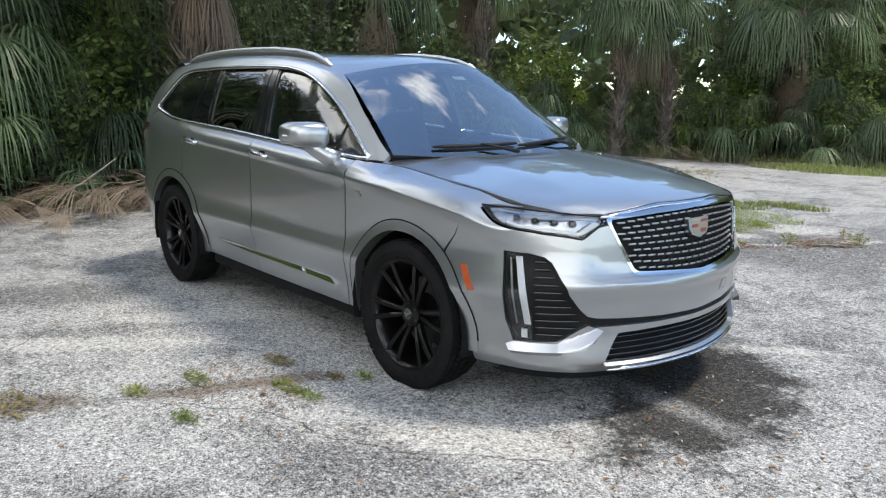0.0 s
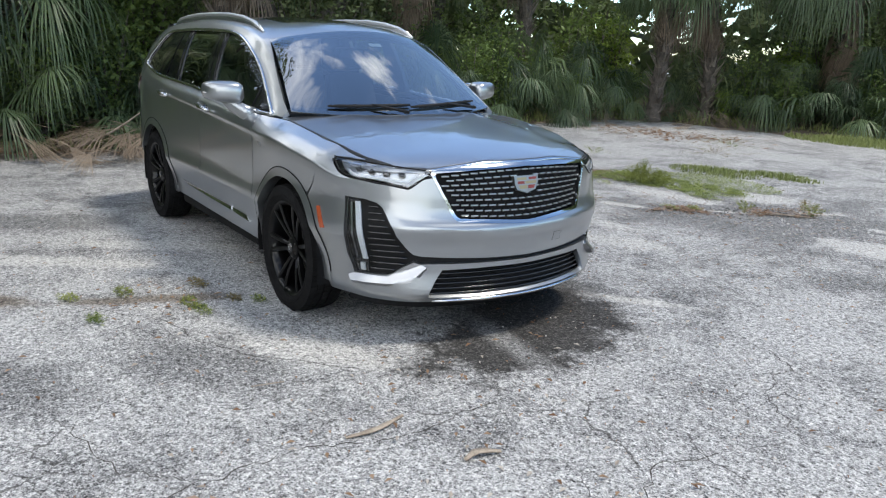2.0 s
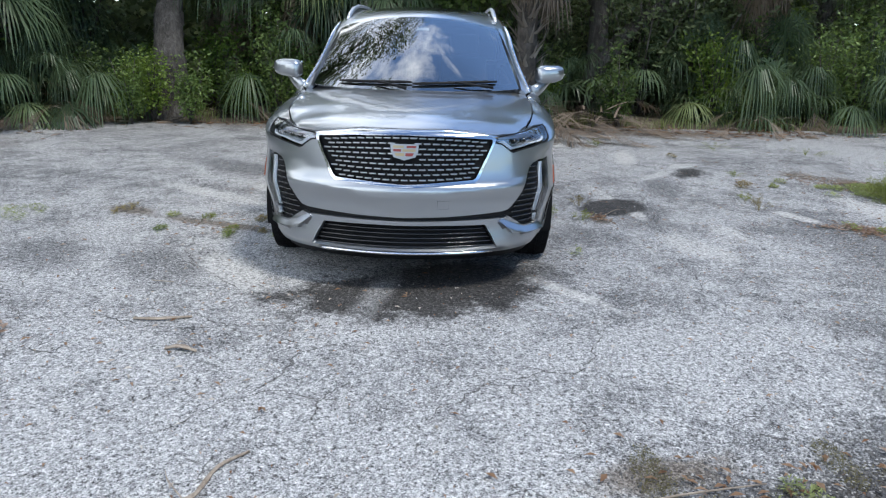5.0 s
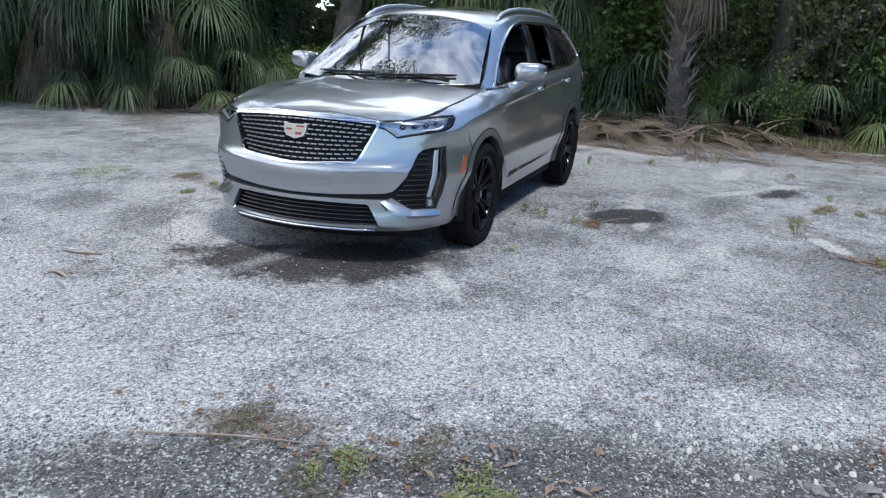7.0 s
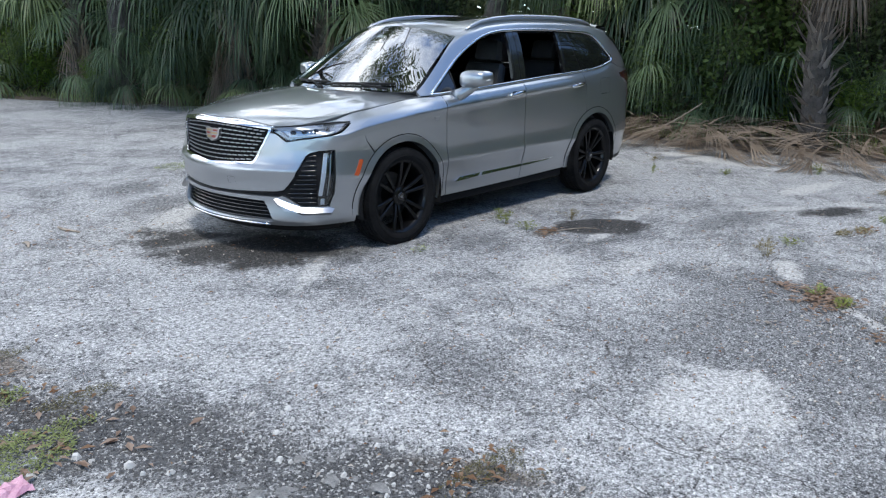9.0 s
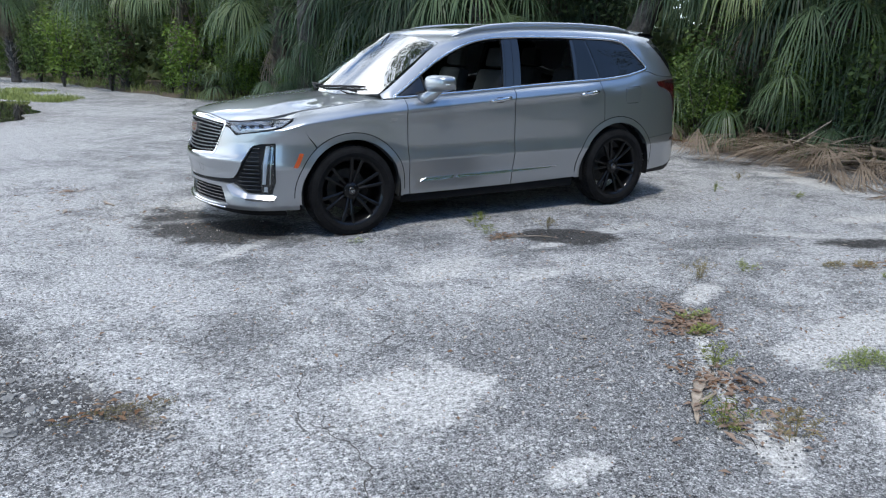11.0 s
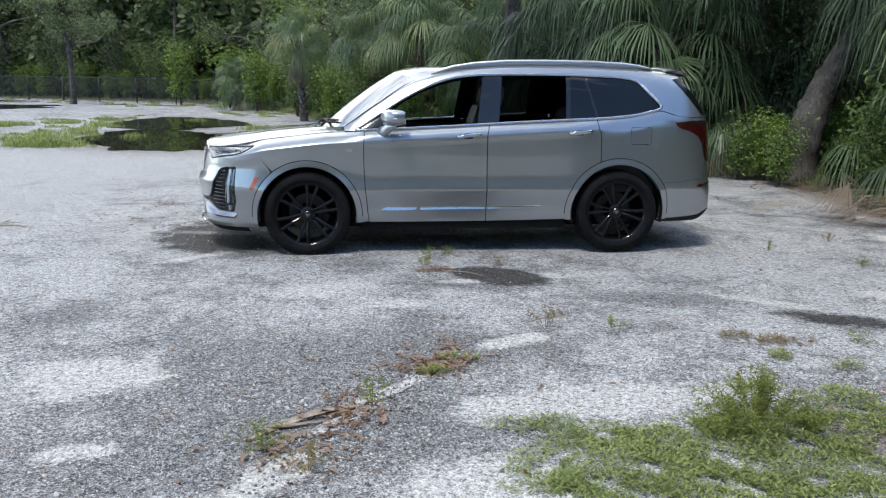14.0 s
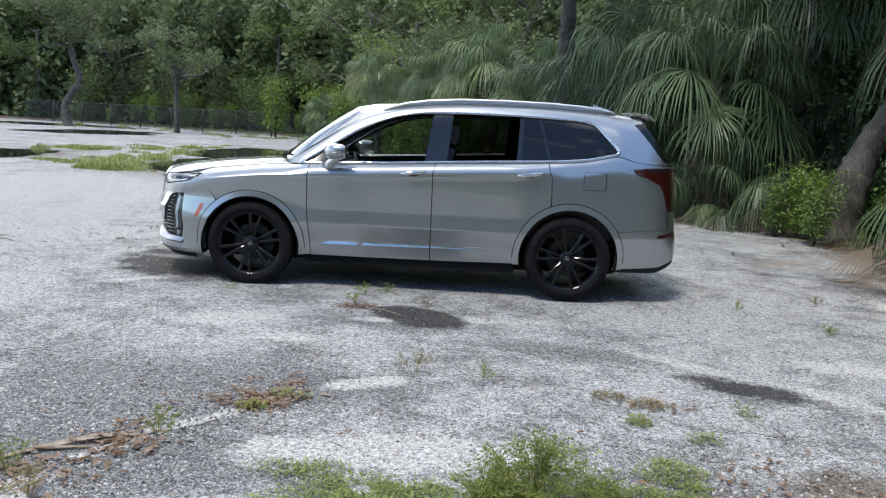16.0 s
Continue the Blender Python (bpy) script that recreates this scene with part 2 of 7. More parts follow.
LEATHER = varied("dark_leather", (.02, .02, .022), (.04, .04, .042), 18, .5, relief=.08)
STEEL = varied("brake_steel", (.02, .02, .02), (.06, .058, .056), 22, .45, .5)
RED = material("red_lens", (.034, .0015, .0025), .12, 0.0, Coat_Weight=1.0)
AMBER = material("amber_lens", (.40, .075, .022), .25, 0.0, Coat_Weight=.8)
WHITE = material("white_plastic", (.75, .76, .76), .4)
BOWL = varied("lamp_bowl", (.26, .27, .29), (.55, .57, .60), 30, .22, .9)
LAMP = material("lamp_guide", (.86, .88, .90), .3)
BADGE_RED = material("badge_red", (.22, .035, .03), .35, .2)
BADGE_GOLD = material("badge_gold", (.34, .27, .16), .35, .6)
BADGE_FACE = material("badge_silver", (.30, .305, .31), .34, .9)
PAPER = material("paper_label", (.72, .78, .78), .7)
PRINT = material("label_print", (.15, .35, .38), .7)


def glazing(name, tint, gloss=1.0, power=2.2, most=.9):
    m = bpy.data.materials.new(name)
    m.use_nodes = True
    t = m.node_tree
    t.nodes.remove(t.nodes["Principled BSDF"])
    clear = t.nodes.new("ShaderNodeBsdfTransparent")
    clear.inputs[0].default_value = (*tint, 1)
    shine = t.nodes.new("ShaderNodeBsdfGlossy")
    shine.inputs["Roughness"].default_value = .01
    shine.inputs[0].default_value = (gloss, gloss, gloss, 1)
    f = t.nodes.new("ShaderNodeFresnel")
    f.inputs[0].default_value = 1.52
    two = math_node(m, "MINIMUM", math_node(m, "MULTIPLY", f.outputs[0], power), most)
    mix = t.nodes.new("ShaderNodeMixShader")
    t.links.new(two, mix.inputs[0])
    t.links.new(clear.outputs[0], mix.inputs[1])
    t.links.new(shine.outputs[0], mix.inputs[2])
    t.links.new(mix.outputs[0], t.nodes["Material Output"].inputs[0])
    return m


SCREEN = glazing("screen_glass", (.45, .53, .55), .88, 6.0, .44)
CLEAR = glazing("lamp_glass", (.9, .92, .94), 1.0, 1.0)
PRIVACY = glazing("privacy_glass", (.07, .075, .08))
SIDEGLASS = glazing("side_glass", (.45, .50, .48))


# ---- ground ----
@lru_cache(maxsize=None)
def ragged(m, xy, scale):
    """The one noise that frays all edges of a scale."""
    return math_node(m, "SUBTRACT", noise_of(m, xy, scale, 6, .65), .5)


@lru_cache(maxsize=None)
def fray(m, xy, scale, wobble):
    return math_node(m, "MULTIPLY_ADD", ragged(m, xy, scale), wobble * 2, math_node(m, "MULTIPLY", ragged(m, xy, 21.0), wobble * 1.3))


def patch_mask(m, xy, cx, cy, rx, ry, turn=0.0, soft=.35, wobble=.5, scale=2.0):
    """1 inside a ragged oval, falling to 0 outside."""
    d = node(m, "Mapping", Vector=xy)
    d.vector_type = "TEXTURE"
    d.inputs["Location"].default_value = (cx, cy, 0)
    d.inputs["Rotation"].default_value = (0, 0, radians(turn))
    d.inputs["Scale"].default_value = (rx, ry, 1)
    r = node(m, "VectorMath", n0=d.outputs[0])
    r.operation = "LENGTH"
    w = math_node(m, "ADD", fray(m, xy, scale, wobble), r.outputs["Value"])
    return math_node(m, "DIVIDE", math_node(m, "SUBTRACT", 1 + soft / 2, w), soft, clamp=True)


ASPHALT = material("worn_asphalt", (.3, .3, .3), .9)
A = ASPHALT
sep = node(A, "SeparateXYZ", Vector=place_of(A))
com = node(A, "CombineXYZ", X=sep.outputs[0], Y=sep.outputs[1])
xy = com.outputs[0]
big, mid_n, small = noise_of(A, xy, .33, 4, .6), noise_of(A, xy, 1.1, 6, .68), noise_of(A, xy, 6.5, 5, .65)
dust = math_node(A, "ADD", math_node(A, "MULTIPLY", big, .55), math_node(A, "MULTIPLY_ADD", mid_n, .75, math_node(A, "MULTIPLY_ADD", small, .55, -.125)))
stones = node(A, "TexVoronoi", Vector=xy, Scale=105.0)
grit = node(A, "TexVoronoi", Vector=xy, Scale=230.0)
sg = node(A, "SeparateColor", Color=stones.outputs["Color"]).outputs[0]
gg = node(A, "SeparateColor", Color=grit.outputs["Color"]).outputs[0]
speck = math_node(A, "MULTIPLY_ADD", sg, .6, math_node(A, "MULTIPLY", gg, .4))
light_c = ramp(A, speck, [(.10, (.07, .07, .071)), (.26, (.29, .29, .287)), (.55, (.43, .43, .425)), (.88, (.66, .655, .64))])
dark_c = ramp(A, speck, [(.15, (.030, .031, .033)), (.46, (.115, .117, .120)), (.72, (.195, .197, .199)), (.93, (.42, .417, .41))])
blot = noise_of(A, xy, 2.6, 5, .7, .4)
crumb = noise_of(A, xy, 19, 6, .75)
dust = math_node(A, "ADD", dust, math_node(A, "MULTIPLY_ADD", blot, .5, -.25))
dust = math_node(A, "ADD", dust, math_node(A, "MULTIPLY_ADD", crumb, .55, -.275))
tone = ramp(A, dust, [(.62, (.10, .10, .10)), (.74, (.48, .48, .48)), (.88, (.95, .95, .95))])
tone_v = node(A, "SeparateColor", Color=tone).outputs[0]
# pale, sandy patches and darker, freshly broken or damp ones
PALE = [(2.40, 3.86, .42, .29, 15), (2.18, 4.72, .15, .09, 10), (1.26, 2.18, .40, .17, 20), (.72, 2.58, .27, .12, 10), (-2.0, 2.68, .38, .09, -39), (-2.76, 3.20, .30, .14, -40), (2.15, -1.12, .42, .16, 32), (-.4, -1.2, .6, .15, 55), (-.3, -2.0, .7, .13, 55),
        (-.15, 4.36, .70, .20, 6), (.52, 5.22, .36, .30, 10), (-.75, 1.80, .5, .10, 5), (6, -7, 5, 3.5, 40), (-4.2, 6.5, 2.2, .8, 20), (-2.6, 9.2, 2.5, .7, -10), (9, 0, 6, 4, 30), (4.85, 2.75, .40, .32, 114), (3.25, 1.5, .9, .35, 110)]
DEEP = [(1.55, 3.75, 1.15, .62, 22), (1.35, 4.65, .95, .50, 14), (.35, 3.55, .62, .30, 5), (.62, 4.55, .45, .40, 0), (2.95, 2.75, .42, .25, 60), (2.1, -1.62, .45, .28, 30), (1.8, -2.5, .45, .25, 35), (.2, 2.05, .55, .16, -10), (2.9, 5.2, .9, .5, 30), (-1.35, 4.72, .5, .3, 0), (-1.2, 2.55, .6, .2, -10), (-1.9, -2.2, 1.0, .3, 50)]
for q in DEEP:
    tone_v = math_node(A, "MULTIPLY", tone_v, math_node(A, "MULTIPLY_ADD", patch_mask(A, xy, *q, soft=.9, wobble=.8, scale=2.4), -.80, 1.0))
sand = None
for q in PALE:
    k = patch_mask(A, xy, *q, soft=.42, wobble=1.0, scale=3.4)
    tone_v = math_node(A, "MAXIMUM", tone_v, math_node(A, "MULTIPLY", k, math_node(A, "MULTIPLY_ADD", crumb, .8, .50, clamp=True)))
    if q[2] < .75:
        sand = k if sand is None else math_node(A, "MAXIMUM", sand, k)
sand = math_node(A, "MULTIPLY", sand, .58)
# each stone is dusted or bare by itself
tone_v = math_node(A, "ADD", tone_v, math_node(A, "MULTIPLY_ADD", gg, .80, -.44), clamp=True)
col = blend(A, tone_v, dark_c, light_c)
# drifts of fine pale sand
for q in [(.05, 1.95, .28, .07, 5), (1.02, 4.36, .05, .34, -38), (.72, 4.02, .04, .18, -38), (.05, 3.42, .26, .09, 25), (1.35, 4.95, .22, .10, 50), (-3.4, 2.6, .6, .14, -10), (-4.6, 1.0, .9, .25, 80), (2.35, .98, .45, .06, 35)]:
    k = patch_mask(A, xy, *q, soft=.5, wobble=.95, scale=5.0)
    sand = math_node(A, "MAXIMUM", sand, k)
col = blend(A, math_node(A, "MULTIPLY", sand, math_node(A, "MULTIPLY_ADD", crumb, .9, .36, clamp=True)), col, ramp(A, speck, [(.12, (.30, .29, .275)), (.5, (.52, .51, .485)), (.9, (.66, .65, .62))]))
# earth stains in the broken seams
soil = None
for q in [(4.45, 1.05, .28, .10, 110), (4.5, 1.75, .30, .10, 110), (3.62, 3.40, .28, .07, 118), (.60, 3.80, .14, .06, 30), (.35, 1.58, .18, .07, 0), (-2.2, 4.5, .35, .2, 20), (-1.65, 4.88, .5, .30, 0),
          (.9, -1.6, .5, .08, 70), (.5, -2.45, .25, .12, 60), (-6.3, -.5, .7, 3.5, 0), (-6.4, 3, .5, 3, 0), (-4.6, -7.8, .6, 2.5, -40), (5.6, -13.6, 2.3, 4.1, 8), (7.6, -23.5, 1.9, 4.8, 10), (13.3, -14.5, 2.0, 3.4, -10)]:
    k = patch_mask(A, xy, *q, soft=.7, wobble=.9, scale=5.0)
    soil = k if soil is None else math_node(A, "MAXIMUM", soil, k)
col = blend(A, math_node(A, "MULTIPLY", soil, .75), col, ramp(A, speck, [(.2, (.065, .050, .037)), (.9, (.20, .160, .118))]))
# dark broken gravel along the outer seam
chips = node(A, "TexVoronoi", Vector=xy, Scale=100.0)
chip = node(A, "SeparateColor", Color=chips.outputs["Color"]).outputs[1]
gravel = None
for q in [(4.80, 1.15, .80, .25, 113), (4.34, 2.22, .90, .30, 114), (3.92, 3.20, .45, .26, 116)]:
    k = patch_mask(A, xy, *q, soft=.7, wobble=.7, scale=4.5)
    gravel = k if gravel is None else math_node(A, "MAXIMUM", gravel, k)
gravel = math_node(A, "MULTIPLY", gravel, math_node(A, "MULTIPLY_ADD", crumb, 1.3, .25, clamp=True))
col = blend(A, math_node(A, "MULTIPLY", gravel, .88), col, ramp(A, chip, [(.15, (.009, .009, .010)), (.50, (.040, .040, .042)), (.76, (.11, .11, .112)), (.90, (.38, .375, .36))]))
# oil and water stains
streak = node(A, "Mapping", Vector=xy)
streak.inputs["Scale"].default_value = (1.4, 22, 1)
streak.inputs["Rotation"].default_value = (0, 0, radians(8))
lines = noise_of(A, streak.outputs[0], 1.0, 3)
oil = math_node(A, "MAXIMUM", patch_mask(A, xy, 2.50, .04, .42, .78, 14, soft=.35, wobble=.85, scale=4.0), patch_mask(A, xy, 2.15, .35, .35, .62, 20, soft=.6, wobble=.6, scale=3.0))
oil = math_node(A, "MULTIPLY", oil, math_node(A, "MULTIPLY_ADD", lines, 1.0, .62, clamp=True))
oil = math_node(A, "MULTIPLY", oil, math_node(A, "MULTIPLY_ADD", patch_mask(A, xy, 2.52, -.15, .48, .075, -9, soft=1.0, wobble=.6, scale=4.0), -.5, 1.0))
wet = patch_mask(A, xy, -.15, 1.80, .43, .27, -35, soft=.22, wobble=.32, scale=4.0)
wet2 = patch_mask(A, xy, -2.26, 3.13, .38, .15, -28, soft=.6, wobble=1.1, scale=5.5)
damp = math_node(A, "MAXIMUM", math_node(A, "MAXIMUM", oil, wet), wet2)
col = blend(A, math_node(A, "MULTIPLY", damp, .92), col, ramp(A, speck, [(.2, (.008, .008, .0075)), (.7, (.035, .033, .031)), (.95, (.16, .15, .14))]))
shader(A).inputs["Specular IOR Level"].default_value = .22
# cracks
warp = node(A, "VectorMath", n0=node(A, "TexNoise", Vector=xy, Scale=3.2, Detail=6.0).outputs["Color"], n1=(.36, .36, 0), n2=xy)
warp.operation = "MULTIPLY_ADD"
net = node(A, "TexVoronoi", Vector=warp.outputs[0], Scale=.85, feature="DISTANCE_TO_EDGE")
net.feature = "DISTANCE_TO_EDGE"
net2 = node(A, "TexVoronoi", Vector=warp.outputs[0], Scale=3.1, feature="DISTANCE_TO_EDGE")
net2.feature = "DISTANCE_TO_EDGE"
near_crack = math_node(A, "MULTIPLY", math_node(A, "LESS_THAN", net.outputs[0], .0030), math_node(A, "GREATER_THAN", noise_of(A, xy, .9, 4), .57))
fine_crack = math_node(A, "MULTIPLY", math_node(A, "LESS_THAN", net2.outputs[0], .0080), math_node(A, "GREATER_THAN", noise_of(A, xy, 1.4, 4), .60))
crack = math_node(A, "MAXIMUM", near_crack, fine_crack)
col = blend(A, math_node(A, "MULTIPLY", crack, .7), col, (.035, .032, .03))
# small pits and dark crumbs
pits = noise_of(A, xy, 33, 5, .72)
col = blend(A, 1.0, col, ramp(A, pits, [(.35, (.22, .21, .20)), (.43, (.82, .82, .82)), (.52, (1, 1, 1)), (.66, (1.26, 1.26, 1.25))]), "MULTIPLY")
plug(A, col, "Base Color")
plug(A, math_node(A, "MULTIPLY_ADD", damp, -.15, .93), "Roughness")
h = math_node(A, "MULTIPLY_ADD", stones.outputs["Distance"], -.6, math_node(A, "MULTIPLY_ADD", crack, -1.2, math_node(A, "MULTIPLY", small, .5)))
bump(A, h, .75, .014)

EARTH = varied("leafy_soil", (.045, .034, .022), (.14, .11, .075), 3.0, .95, relief=.6, depth=.03)


def ground_z(x, y):
    return -.03 * math.exp(-((x - 7) / 2.4) ** 2 - ((y + 17) / 6) ** 2)


xs = sorted(set([round(v, 3) for v in np.concatenate([np.linspace(-12, 14, 66), [-400, -200, -100, -60, -40, -28, -20, -16, 18, 24, 32, 45, 70, 120, 220, 400]])]))
ys = sorted(set([round(v, 3) for v in np.concatenate([np.linspace(-26, 14, 81), [-400, -200, -120, -80, -60, -48, -40, -34, -30, 18, 24, 32, 45, 70, 120, 220, 400]])]))
gv = [(x, y, ground_z(x, y)) for x in xs for y in ys]
gf = [(i * len(ys) + j, (i + 1) * len(ys) + j, (i + 1) * len(ys) + j + 1, i * len(ys) + j + 1) for i in range(len(xs) - 1) for j in range(len(ys) - 1)]
tagged(mesh_part("ground", gv, gf, ASPHALT), "cracked grey asphalt lot dusted with pale sand", "ground", kind="structure")

# the edge of the lot, where the planting begins
EDGE = [(14, 21), (6, 19), (2, 17.5), (-.5, 14.6), (-2.8, 13.2), (-4.8, 12.9), (-7.2, 12.9), (-8.1, 11.3), (-7.7, 8.4), (-7.3, 5), (-7.1, 2.5), (-6.8, .5), (-6.6, -1.5), (-6.5, -4), (-5.8, -6.8), (-4.4, -9), (-3.2, -11), (-1.2, -15), (.3, -20), (2.2, -27),
        (4, -34), (8, -46), (14, -56), (30, -62), (60, -60)]
_e = np.asarray(EDGE, float)
_l = np.concatenate([[0], np.cumsum(np.linalg.norm(np.diff(_e, axis=0), axis=1))])


def edge_at(l, d=0.0):
    """A place at a length along the lot's edge, d metres outside it, and the way out."""
    p = np.array([np.interp(l, _l, _e[:, 0]), np.interp(l, _l, _e[:, 1])])
    a = np.array([np.interp(l - .8, _l, _e[:, 0]), np.interp(l - .8, _l, _e[:, 1])])
    b = np.array([np.interp(l + .8, _l, _e[:, 0]), np.interp(l + .8, _l, _e[:, 1])])
    t = (b - a) / (np.linalg.norm(b - a) + 1e-9)
    n = np.array([t[1], -t[0]])
    if n @ (p - np.array([9.0, -6.0])) < 0:
        n = -n
    return p + n * d, n


sv, sf = [], []
rs = np.random.RandomState(3)
N_E = 150
for i in range(N_E + 1):
    l = _l[-1] * i / N_E
    for j, d in enumerate((-.35, .1, .8, 2.5, 7, 22)):
        p, n = edge_at(l, d + (rs.rand() - .5) * .5 * (d < 1))
        sv.append((p[0], p[1], (-.02, .02, .06, .10, .15, .2)[j] + (rs.rand() * .05 if 0 < j else 0)))
for i in range(N_E):
    for j in range(5):
        sf.append((i * 6 + j, i * 6 + j + 1, (i + 1) * 6 + j + 1, (i + 1) * 6 + j))
tagged(mesh_part("soil_verge", sv, sf, EARTH), "dark leafy soil under the trees", "soil", kind="structure")

# puddles
WATER = material("puddle_water", (.02, .018, .014), .02, 0.0, IOR=1.33)


def puddle(cx, cy, rx, ry, turn, z=.004, seed=0):
    rr = np.random.RandomState(seed)
    ph = rr.rand(6) * 6.28
    v = [(cx, cy, z)]
    n = 120
    for i in range(n):
        a = 2 * math.pi * i / n
        k = 1 + sum(.17 / (j + 1) * math.sin((j + 2) * a + ph[j]) for j in range(5)) + .05 * math.sin(11 * a + ph[0]) + .03 * math.sin(19 * a + ph[5])
        x, y = rx * k * math.cos(a), ry * k * math.sin(a)
        c, s = math.cos(radians(turn)), math.sin(radians(turn))
        v.append((cx + x * c - y * s, cy + x * s + y * c, z))
    ob = mesh_part("puddle", v, [(0, i + 1, (i + 1) % n + 1) for i in range(n)], WATER)
    tagged(ob, "shallow dark rain puddle on the asphalt", "water", kind="structure")


puddle(5.75, -13.9, 2.35, 4.3, 8, seed=1)
puddle(7.6, -23.0, 2.0, 5.4, 10, z=.006, seed=5)
puddle(13.3, -14.5, 1.5, 2.9, -10, seed=2)
puddle(21, -38, 3.2, 5, -20, seed=3)
puddle(30, -50, 5, 4, 0, seed=4)


# ---- the car's surfaces (x ahead, y to its left, metres) ----
def pchip(xs, ys):
    """A smooth curve through points, with no overshoot."""
    xs, ys = np.asarray(xs, float), np.asarray(ys, float)
    h, d = np.diff(xs), np.diff(ys) / np.diff(xs)
    m = np.zeros(len(xs))
    for i in range(1, len(xs) - 1):
        if d[i - 1] * d[i] > 0:
            a, b = 2 * h[i] + h[i - 1], h[i] + 2 * h[i - 1]
            m[i] = (a + b) / (a / d[i - 1] + b / d[i])
    m[0], m[-1] = d[0], d[-1]

    def f(x):
        x = np.clip(x, xs[0], xs[-1])
        i = np.clip(np.searchsorted(xs, x) - 1, 0, len(h) - 1)
        t = (x - xs[i]) / h[i]
        return ((1 + 2 * t) * (1 - t) ** 2 * ys[i] + t * (1 - t) ** 2 * h[i] * m[i]
                + t * t * (3 - 2 * t) * ys[i + 1] + t * t * (t - 1) * h[i] * m[i + 1])
    return f


def smooth(a, b, x):
    t = np.clip((x - a) / (b - a), 0, 1)
    return t * t * (3 - 2 * t)


# plan outline from the nose round to the tail, and its length
PLAN_X = [2.515, 2.485, 2.41, 2.335, 2.22, 2.09, 1.90, 1.65, 1.43, 1.0, 0.5, 0.0, -0.5, -1.0, -1.43, -1.75, -2.05, -2.27, -2.41, -2.49, -2.54]
PLAN_Y = [0.0, 0.25, 0.50, 0.66, 0.79, 0.89, 0.955, 0.975, 0.982, 0.968, 0.957, 0.952, 0.952, 0.962, 0.978, 0.968, 0.932, 0.878, 0.775, 0.52, 0.0]
_k = np.concatenate([[0], np.cumsum(np.hypot(np.diff(PLAN_X), np.diff(PLAN_Y)))])
S_END = float(_k[-1])


def _rounded(values, ends):
    """A smooth, slightly softened curve along the outline."""
    dense = np.linspace(0, S_END, 1200)
    f = pchip(_k, values)(dense)
    pad = 40
    e0 = f[1:pad + 1][::-1] * ends[0] + (1 - abs(ends[0])) * (2 * f[0] - f[1:pad + 1][::-1])
    e1 = f[-pad - 1:-1][::-1] * ends[1] + (1 - abs(ends[1])) * f[-1]
    full = np.concatenate([e0, f, e1])
    w = np.hanning(2 * pad + 1)
    g = np.convolve(full, w / w.sum(), "same")[pad:-pad]
    return lambda s: np.interp(s, dense, g)


plan_x, plan_y = _rounded(PLAN_X, (1, 1)), _rounded(PLAN_Y, (-1, -1))

BELT_V = [0, .07, .19, .36, .42, .60, .74, .87, .94, 1]
FRONT_Z = [.24, .30, .42, .55, .635, .70, .84, .93, .96, .985]
FRONT_D = [.04, .005, .018, .012, .0, .022, .040, .055, .068, .09]
SIDE_D = [.095, .060, .040, .008, .0, .013, .014, .006, .026, .085]
FEND_D = [.095, .060, .040, .008, .0, .022, .014, .014, .070, .165]
QUART_D = [.095, .060, .040, .008, .0, .010, .025, .030, .039, .052]
HIP_D = [.095, .060, .040, .008, .0, .012, .036, .046, .062, .085]
REAR_Z = [.28, .34, .42, .57, .64, .82, 1.0, 1.12, 1.19, 1.25]
REAR_D = [.10, .03, .0, .0, .015, .035, .055, .066, .074, .085]
belt_z = pchip([-2.6, -2.0, -1.82, -1.53, -1.27, -.49, .54, .95, 1.05, 1.25, 1.55, 1.81, 2.06, 2.28, 2.52],
               [1.25, 1.28, 1.325, 1.27, 1.245, 1.20, 1.14, 1.118, 1.112, 1.102, 1.071, 1.037, .985, .975, .985])


def wrap_station(s):
    """Heights and depths of the section at s."""
    a = abs(s)
    x, y = plan_x(a), plan_y(a)
    e = .02
    tx, ty = plan_x(min(a + e, S_END)) - plan_x(max(a - e, 0)), plan_y(min(a + e, S_END)) - plan_y(max(a - e, 0))
    n = math.hypot(tx, ty)
    nx, ny = ty / n, -tx / n
    if a < .02:
        nx, ny = 1.0, 0.0
    wf, wr = smooth(.35, .9, nx), smooth(.35, .9, -nx)
    ws = 1 - wf - wr
    b = belt_z(x)
    side_z = np.array([.24, .30, .43, .565, .60, .80, b - .13, b - .095, b - .045, b])
    fr, hr = smooth(.85, 1.2, x), smooth(-.85, -1.45, x)
    side_z[5] -= .07 * (1 - fr) * (1 - hr)
    side_d = np.array(SIDE_D) * (1 - fr) + np.array(FEND_D) * fr
    side_d = side_d * (1 - hr) + np.array(HIP_D) * hr
    qr = smooth(-1.75, -2.08, x)
    side_d = side_d * (1 - qr) + np.array(QUART_D) * qr
    fz, rz = np.array(FRONT_Z), np.array(REAR_Z)
    fz[-1] = b
    z = wf * fz + wr * rz + ws * side_z
    d = wf * np.array(FRONT_D) + wr * np.array(REAR_D) + ws * side_d
    return x, y, nx, ny, z, d




@lru_cache(maxsize=None)
def _wrap_curves(key):
    x, y, nx, ny, z, d = wrap_station(key)
    return x, y, nx, ny, pchip(BELT_V, z), pchip(BELT_V, d)


